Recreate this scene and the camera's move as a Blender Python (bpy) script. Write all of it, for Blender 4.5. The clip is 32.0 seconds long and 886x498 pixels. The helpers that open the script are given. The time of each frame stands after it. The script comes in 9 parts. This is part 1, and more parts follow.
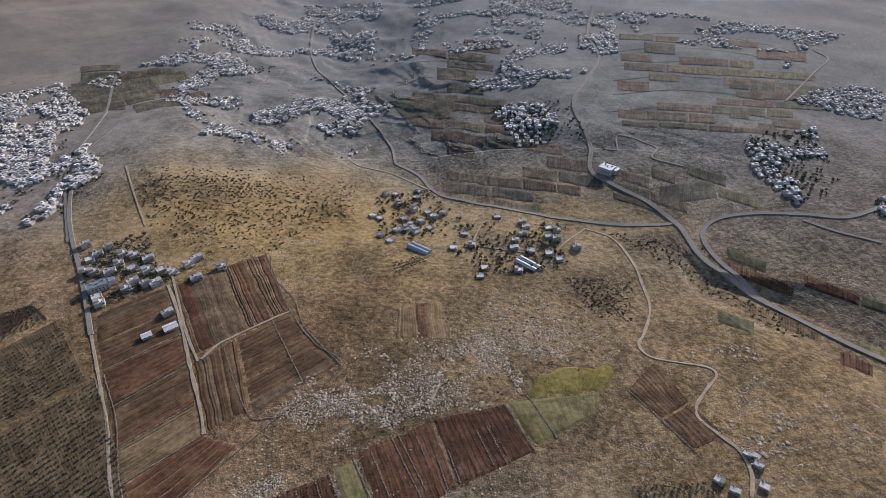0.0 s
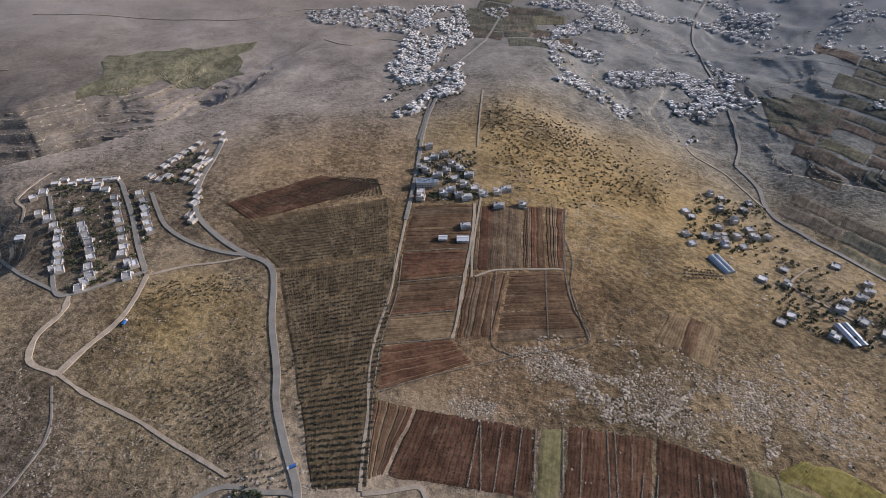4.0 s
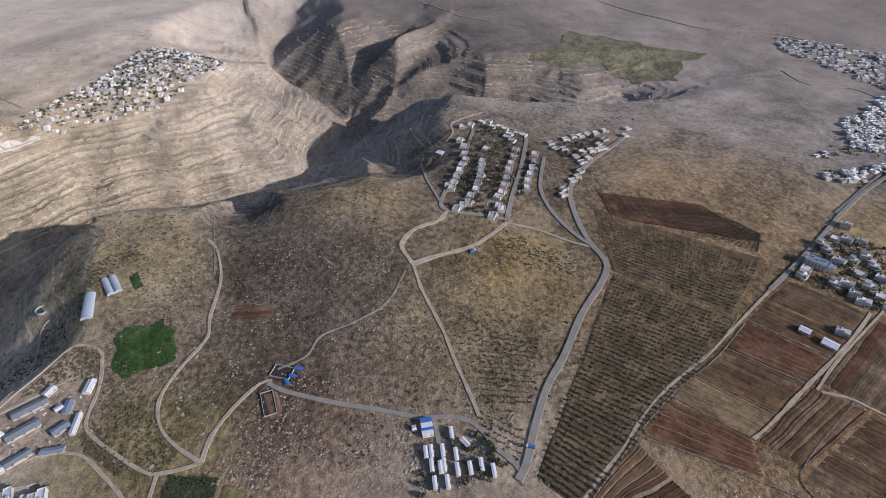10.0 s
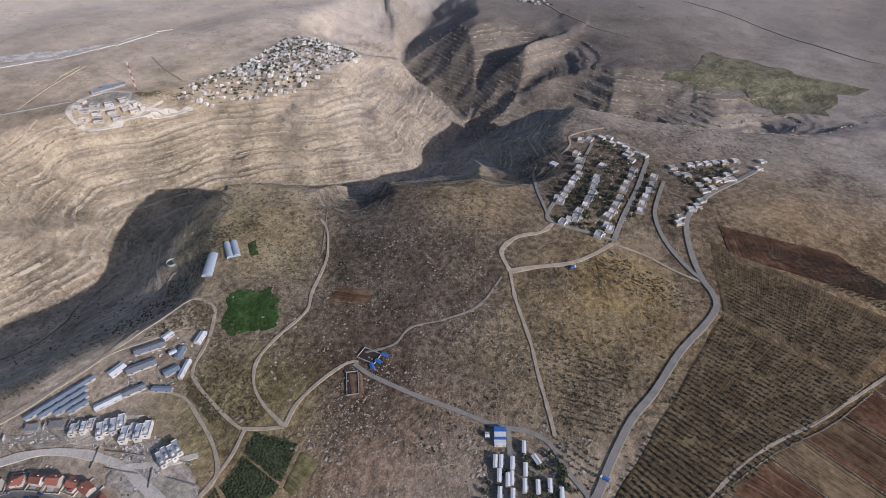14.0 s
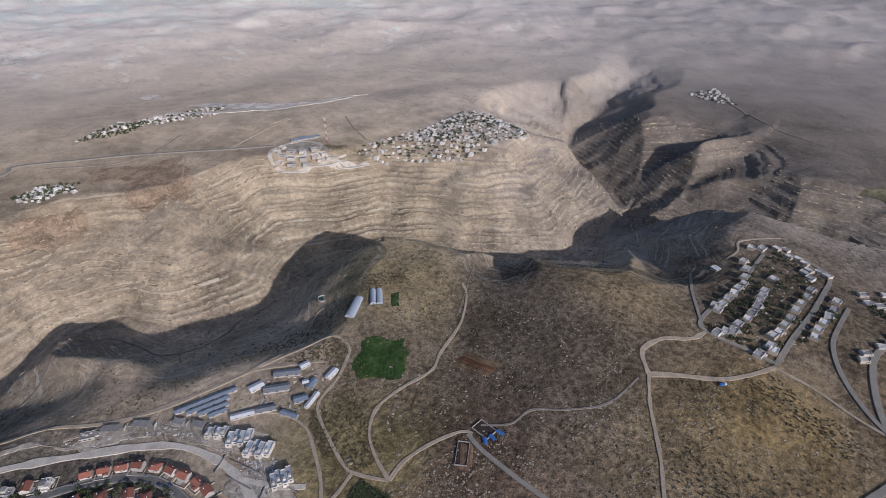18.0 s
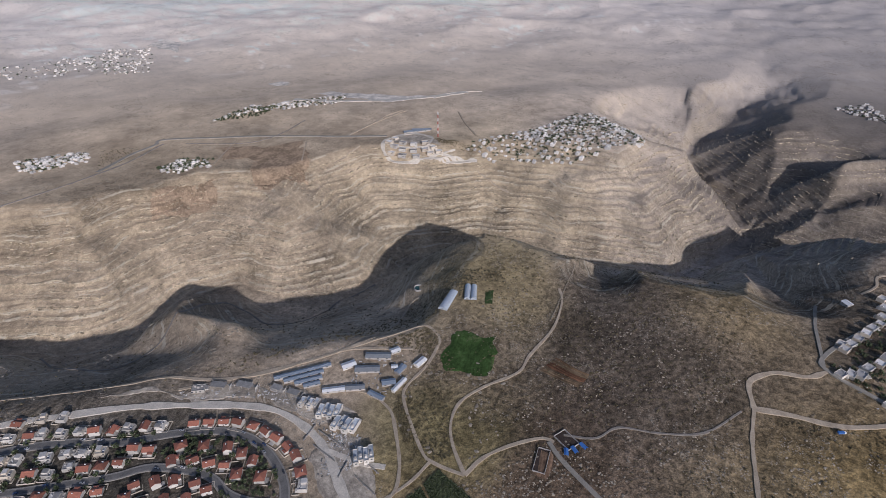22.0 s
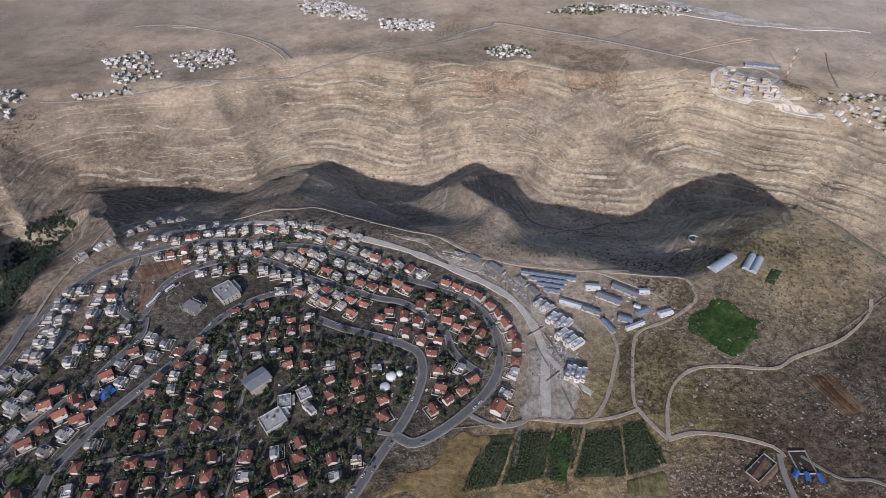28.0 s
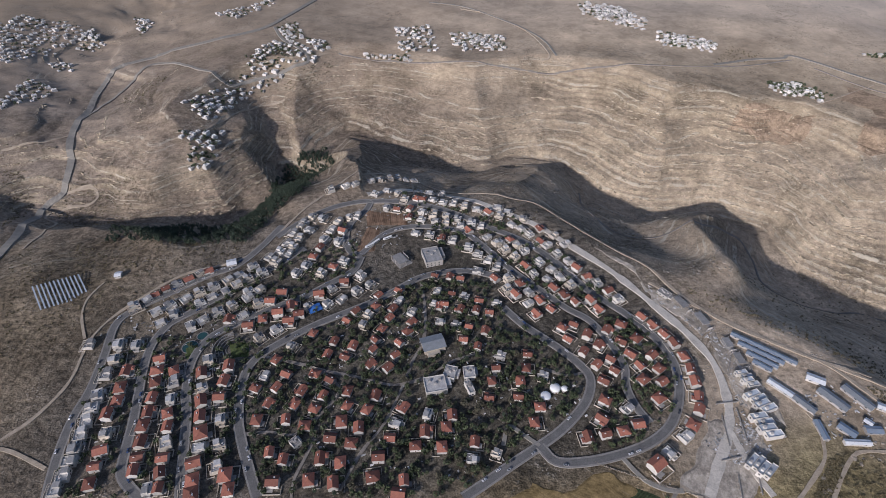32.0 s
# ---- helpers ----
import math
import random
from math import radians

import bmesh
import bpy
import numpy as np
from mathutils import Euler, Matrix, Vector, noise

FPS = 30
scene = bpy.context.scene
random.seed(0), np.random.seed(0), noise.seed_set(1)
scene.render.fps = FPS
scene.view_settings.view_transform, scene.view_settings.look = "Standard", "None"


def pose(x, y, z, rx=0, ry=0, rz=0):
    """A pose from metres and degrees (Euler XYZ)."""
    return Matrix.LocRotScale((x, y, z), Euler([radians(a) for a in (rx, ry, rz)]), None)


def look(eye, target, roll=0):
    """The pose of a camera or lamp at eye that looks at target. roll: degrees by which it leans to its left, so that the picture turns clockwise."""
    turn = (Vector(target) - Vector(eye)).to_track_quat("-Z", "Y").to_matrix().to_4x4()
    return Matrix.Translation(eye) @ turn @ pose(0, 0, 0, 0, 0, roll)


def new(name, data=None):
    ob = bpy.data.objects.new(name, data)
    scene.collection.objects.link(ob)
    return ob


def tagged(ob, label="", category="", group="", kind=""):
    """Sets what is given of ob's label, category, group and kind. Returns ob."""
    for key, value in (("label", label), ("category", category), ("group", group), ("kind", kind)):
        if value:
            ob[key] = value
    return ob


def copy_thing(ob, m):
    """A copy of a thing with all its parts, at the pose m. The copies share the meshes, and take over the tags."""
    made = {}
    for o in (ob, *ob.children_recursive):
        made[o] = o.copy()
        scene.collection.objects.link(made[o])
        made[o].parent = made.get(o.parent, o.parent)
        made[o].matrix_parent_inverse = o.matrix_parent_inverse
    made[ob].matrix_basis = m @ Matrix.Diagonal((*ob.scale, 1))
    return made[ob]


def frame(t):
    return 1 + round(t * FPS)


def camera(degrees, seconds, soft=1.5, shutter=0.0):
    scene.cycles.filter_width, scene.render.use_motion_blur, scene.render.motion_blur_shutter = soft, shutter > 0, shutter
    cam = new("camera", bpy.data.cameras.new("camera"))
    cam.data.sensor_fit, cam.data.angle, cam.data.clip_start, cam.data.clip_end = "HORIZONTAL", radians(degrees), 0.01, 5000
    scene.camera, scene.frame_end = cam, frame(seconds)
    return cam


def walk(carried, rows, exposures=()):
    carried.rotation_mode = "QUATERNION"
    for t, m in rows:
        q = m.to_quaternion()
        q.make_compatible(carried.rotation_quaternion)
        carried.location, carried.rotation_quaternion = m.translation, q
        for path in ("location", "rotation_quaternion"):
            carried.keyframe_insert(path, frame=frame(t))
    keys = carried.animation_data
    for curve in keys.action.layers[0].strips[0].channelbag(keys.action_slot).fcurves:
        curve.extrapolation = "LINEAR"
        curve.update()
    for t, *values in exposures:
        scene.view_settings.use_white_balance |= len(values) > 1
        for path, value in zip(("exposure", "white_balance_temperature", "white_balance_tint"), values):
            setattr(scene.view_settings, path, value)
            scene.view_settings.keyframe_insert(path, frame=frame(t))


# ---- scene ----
EYE = (0.0, 0.0, 430.0)
HEADINGS = [  # seconds, turn from +x, tilt, lean
    (0.0, -94.14, -36.17, -0.93), (0.5, -93.81, -37.46, -0.91), (1.0, -91.04, -38.66, -0.86), (1.5, -86.45, -39.19, -0.77),
    (2.0, -80.49, -39.41, -0.65), (2.5, -73.68, -39.45, -0.52), (3.0, -67.19, -39.46, -0.40), (3.5, -61.48, -39.44, -0.32),
    (4.0, -57.64, -39.44, -0.26), (4.5, -52.64, -39.42, -0.23), (6.5, -37.11, -39.15, -0.54), (7.0, -32.24, -39.23, -0.40),
    (7.5, -27.42, -39.19, -0.25), (8.0, -25.30, -39.21, -0.13), (8.5, -23.19, -39.23, -0.03), (9.0, -20.86, -39.23, 0.04),
    (9.5, -18.20, -39.25, 0.11), (10.0, -14.13, -39.25, 0.18), (10.5, -9.38, -39.27, 0.26), (11.0, -6.10, -39.30, 0.33),
    (11.5, -4.01, -39.33, 0.37), (12.0, -2.79, -39.36, 0.39), (12.5, -2.07, -39.37, 0.37), (13.0, -1.60, -39.39, 0.35),
    (13.5, -1.30, -39.35, 0.32), (15.5, 2.76, -34.24, 0.27), (16.0, 6.64, -33.26, 0.33), (16.5, 8.96, -32.63, 0.38),
    (17.0, 11.09, -32.06, 0.38), (17.5, 13.55, -31.54, 0.36), (18.0, 16.53, -31.39, 0.34), (18.5, 18.56, -31.41, 0.30),
    (19.0, 19.66, -31.44, 0.25), (19.5, 20.25, -31.50, 0.19), (20.0, 20.94, -31.53, 0.11), (20.5, 22.07, -31.57, 0.04),
    (21.0, 24.27, -31.61, -0.04), (21.5, 26.65, -31.62, -0.10), (22.0, 28.39, -31.64, -0.15), (22.5, 30.00, -31.67, -0.20),
    (23.0, 32.33, -31.88, -0.25), (23.5, 34.81, -33.01, -0.28), (24.0, 37.80, -34.62, -0.31), (24.5, 40.57, -36.64, -0.34),
    (25.0, 44.51, -38.32, -0.36), (25.5, 47.80, -38.69, -0.38), (27.5, 57.78, -40.12, -0.49), (28.0, 61.72, -40.46, -0.51),
    (28.5, 64.54, -40.48, -0.54), (29.0, 68.01, -40.38, -0.57), (29.5, 71.64, -40.38, -0.60), (30.0, 74.73, -40.37, -0.61),
    (30.5, 77.75, -40.37, -0.61), (31.0, 81.68, -40.31, -0.59), (31.5, 85.72, -40.27, -0.58), (32.0, 88.78, -40.24, -0.56),
]
cam = camera(76.86, 32.0, 0.5)
PATH = []
for t, turn, tilt, lean in HEADINGS:
    a, b = radians(turn), radians(tilt)
    ahead = Vector((math.cos(a) * math.cos(b), math.sin(a) * math.cos(b), math.sin(b)))
    PATH.append((t, look(EYE, Vector(EYE) + ahead, lean)))
walk(cam, PATH, [(t, s, 5960 if t < 10 else 5740, 18) for t, s in ((0, 0.08), (4, 0.13), (8, 0.2), (10, 0.14), (13, 0.07), (16, -0.14), (20, -0.24), (25, -0.26), (28, -0.08), (32, -0.04))])

# ---- light ----
SUN_TURN, SUN_HEIGHT = -128.0, 23.0  # where the sun stands: turn from +x, and height
world = bpy.data.worlds.new("world")
scene.world = world
world.use_nodes = True
wn, wl = world.node_tree.nodes, world.node_tree.links
sky = wn.new("ShaderNodeTexSky")
sky.sky_type, sky.sun_disc = "NISHITA", False
sky.sun_elevation, sky.sun_rotation = radians(SUN_HEIGHT), radians(90 - SUN_TURN)
sky.air_density, sky.dust_density, sky.altitude = 1.0, 3.0, 700
wn["Background"].inputs[1].default_value = 0.095
wl.new(sky.outputs[0], wn["Background"].inputs[0])
sun = new("sun", bpy.data.lights.new("sun", "SUN"))
sun.data.energy, sun.data.angle, sun.data.color = 3.75, radians(1.0), (1.0, 0.93, 0.84)
sa, sh = radians(SUN_TURN), radians(SUN_HEIGHT)
sun.matrix_world = look(1000 * Vector((math.cos(sa) * math.cos(sh), math.sin(sa) * math.cos(sh), math.sin(sh))), (0, 0, 0))

# ---- the lie of the land ----
CANYON = [(-611, 696), (-444, 688), (-310, 690), (-235, 840), (-125, 925), (-6, 861), (93, 820), (196, 842),
          (267, 760), (331, 687), (416, 698), (466, 645), (480, 545), (560, 490), (660, 482), (744, 460),
          (826, 366), (849, 251), (856, 178), (876, 99), (896, 21), (955, -23), (1119, -77)]
GORGE = [(1070, -75), (1150, -72), (1235, -25), (1330, 45), (1420, 82), (1500, 78), (1578, 38)]
GORGE_HEAD = [(1578, 38), (1644, 30), (1730, 14), (1832, -48), (1950, -62), (2150, -30)]
GORGE_BEND = [(1415, 95), (1490, 105)]
RIDGE_RAVINE = [(1195, -52), (1255, -108), (1318, -172), (1365, -226), (1440, -285)]
BACK_RAVINE = [(1070, -95), (1105, -125), (1152, -180), (1200, -232), (1250, -285), (1350, -340)]
SIDE_SOUTH = [(1070, -78), (1079, -166), (1059, -249), (1012, -318), (985, -400), (955, -500), (942, -621), (935, -760)]
NOTCH = [(872, 122), (770, 112), (690, 112), (610, 118)]
SPUR = [(328, 505), (350, 560), (388, 612)]
BAY = [(-225, 800), (-262, 862), (-272, 915), (-300, 985)]
HAMLET = [(-440, 770), (-410, 830), (-385, 900)]
RAVINE = [(150, 808), (132, 852), (108, 893), (70, 930)]
GULLY = [(398, 695), (404, 745), (402, 796), (388, 850)]
HOLLOW = [(520, 600), (512, 650), (500, 700)]
SADDLE = [(1010, -55), (860, -90), (760, -110), (690, -150)]
WADI = [(-620, -230), (-493, -354), (-452, -407), (-399, -458), (-356, -503), (-340, -613), (-320, -673), (-228, -721)]
WEST_VALE = [(-560, 640), (-598, 715), (-601, 811), (-667, 1017), (-704, 1207), (-760, 1500)]
FAR_VALE = [(-228, -721), (-60, -860), (120, -1200), (200, -1700), (300, -2600)]


def lattice(i, j, seed):
    n = (i * 374761393 + j * 668265263 + seed * 974634777) & 0xFFFFFFFF
    n = ((n ^ (n >> 13)) * 1274126177) & 0xFFFFFFFF
    return ((n ^ (n >> 16)) & 0xFFFF) / 65535.0


def value_noise(x, y, seed=0):
    i, j = np.floor(x).astype(np.int64), np.floor(y).astype(np.int64)
    u, v = x - i, y - j
    u, v = u * u * (3 - 2 * u), v * v * (3 - 2 * v)
    a = lattice(i, j, seed) * (1 - u) + lattice(i + 1, j, seed) * u
    b = lattice(i, j + 1, seed) * (1 - u) + lattice(i + 1, j + 1, seed) * u
    return a * (1 - v) + b * v - 0.5


def fbm(x, y, size, octaves=4, seed=0):
    total, gain = 0, 1.0
    for n in range(octaves):
        total = total + gain * value_noise(x / size, y / size, seed + n)
        size, gain = size / 2.03, gain * 0.5
    return total


def step(a, b, v):
    s = np.clip((v - a) / (b - a), 0, 1)
    return s * s * (3 - 2 * s)


def line_distance(x, y, line):
    """The distance to a line of the plan, how far along it the nearest place lies (0 to 1), and on which side (+1: left)."""
    best, along, hand = np.full(np.shape(x), 1e9), np.zeros(np.shape(x)), np.zeros(np.shape(x))
    for n in range(len(line) - 1):
        (ax, ay), (bx, by) = line[n], line[n + 1]
        dx, dy = bx - ax, by - ay
        s = np.clip(((x - ax) * dx + (y - ay) * dy) / (dx * dx + dy * dy), 0, 1)
        d = np.hypot(x - ax - s * dx, y - ay - s * dy)
        near = d < best
        along = np.where(near, (n + s) / (len(line) - 1), along)
        hand = np.where(near, np.sign(dx * (y - ay) - dy * (x - ax)), hand)
        best = np.where(near, d, best)
    return best, along, hand


def cut(x, y, line, depth0, depth1, width, steep=1.15, floor=14, left=None, wide=None):
    """How deep a valley lies here; left: the fall of its left side, where that differs."""
    d, s, hand = line_distance(x, y, line)
    d = np.maximum(d - floor, 0)
    if wide is not None:
        width = np.where(hand > 0, wide, width - 48 * np.exp(-((s - 0.77) / 0.07) ** 2) - 70 * np.exp(-((s - 0.06) / 0.06) ** 2))
    w = width - floor
    power = steep if left is None else np.where(hand > 0, left, steep)
    return (depth0 + (depth1 - depth0) * s) * (1 - np.clip(d / w, 0, 1)) ** power


def valley(x, y, line, depth0, depth1, left, right, fall_left=1.0, fall_right=1.0, floor=8):
    """How deep a valley lies here, its two sides of different reach and fall."""
    d, s, hand = line_distance(x, y, line)
    reach_of = np.where(hand > 0, left, right) - floor
    return (depth0 + (depth1 - depth0) * s) * (1 - np.clip(np.maximum(d - floor, 0) / reach_of, 0, 1)) ** np.where(hand > 0, fall_left, fall_right)


def land(x, y, beds=False):
    """The height of the ground, in metres, at a place of the plan; beds: the level within the layers of rock instead."""
    x, y = np.asarray(x, float), np.asarray(y, float)
    r = np.hypot(x, y)
    wx, wy = x + 50 * fbm(x, y, 160, 3, 11), y + 50 * fbm(x, y, 160, 3, 23)
    rough = step(350, 800, r)
    low = cut(wx, wy, CANYON, 80, 135, 226, 1.32, 16, 1.15, 265)
    nx, ny = x + 16 * fbm(x, y, 80, 3, 13), y + 16 * fbm(x, y, 80, 3, 27)
    low = np.maximum(low, valley(nx, ny, GORGE, 132, 74, 85, 160, 0.85, 0.95))
    low = np.maximum(low, valley(nx, ny, GORGE_HEAD, 74, 8, 100, 150))
    low = np.maximum(low, valley(nx, ny, GORGE_BEND, 76, 66, 230, 200, 1.1, 1.1))
    low = np.maximum(low, valley(nx, ny, RIDGE_RAVINE, 98, 8, 135, 75, 0.95, 0.95))
    low = np.maximum(low, valley(nx, ny, BACK_RAVINE, 96, 6, 62, 190, 0.95, 1.35))
    low = np.maximum(low, valley(nx, ny, SIDE_SOUTH, 128, 12, 150, 95))
    low = np.maximum(low, cut(x, y, NOTCH, 95, 5, 62))
    low = np.maximum(low, cut(x, y, SADDLE, 110, 8, 110))
    low = np.maximum(low, cut(wx, wy, WADI, 14, 26, 80))
    low = np.maximum(low, cut(wx, wy, WEST_VALE, 55, 25, 260))
    low = np.maximum(low, cut(wx, wy, FAR_VALE, 40, 60, 420))
    low = np.maximum(low, valley(nx, ny, RAVINE, 112, 6, 60, 45))
    low = np.maximum(low, valley(nx, ny, GULLY, 104, 4, 55, 42))
    low = np.maximum(low, valley(nx, ny, HOLLOW, 96, 8, 60, 50))
    low = np.maximum(low, cut(x, y, BAY, 122, 60, 125, 1.0))
    z = -low + 22 * np.exp(-(line_distance(wx, wy, SPUR)[0] / 36) ** 2)
    z = z + 26 * np.exp(-(line_distance(wx, wy, HAMLET)[0] / 62) ** 2)
    z = z + 12 * np.exp(-((x - 590) ** 2 + (y + 30) ** 2) / 120 ** 2) + 4 * np.exp(-((x - 640) ** 2 + (y - 240) ** 2) / 120 ** 2)
    z = z + rough * 22 * fbm(x, y, 420, 3, 5)
    # benches of hard rock on the slopes
    slope = step(4, 26, low)
    near_side = (line_distance(wx, wy, CANYON)[2] < 0) & (low > 0) & (r < 950)
    slope = np.where(near_side, 0.35 * slope, slope)
    z = z + slope * 7 * fbm(x, y, 95, 4, 33) - slope * 16 * np.abs(fbm(x, y, 150, 3, 35))
    ledge = np.where(near_side, 0.0, step(1, 14, low)) * step(-0.4, 0.15, fbm(x, y, 150, 4, 37) + 0.4 * step(500, 750, x)) * (1 - 0.7 * step(95, 125, low))
    level = z + 9 * fbm(x, y, 260, 2, 31) + 3.0 * fbm(x, y, 42, 4, 32)
    if beds:
        return level
    for high, share, seed in ((17.0, 0.36, 0), (6.4, 0.62, 7), (4.1, 0.5, 13)):
        part_way = level / high + 0.3 * seed - np.floor(level / high + 0.3 * seed)
        rise = 0.2 * part_way + 0.8 * step(0.58, 0.92, part_way) - part_way
        z = z + ledge * share * (1 + 0.5 * step(500, 750, x)) * high * rise * step(-0.32, 0.22, fbm(x, y, 85, 4, 39 + seed))
    hills = step(1750, 2700, r)
    z = z + 0.34 * hills * (70 * np.abs(fbm(x, y, 800, 3, 41)) + 125 * (0.2 - np.abs(fbm(x, y, 430, 4, 43))) + 26 * (0.2 - np.abs(fbm(x, y, 190, 3, 45))) + 8 * fbm(x, y, 60, 2, 47)) + 0.024 * np.maximum(r - 2300, 0)
    return z



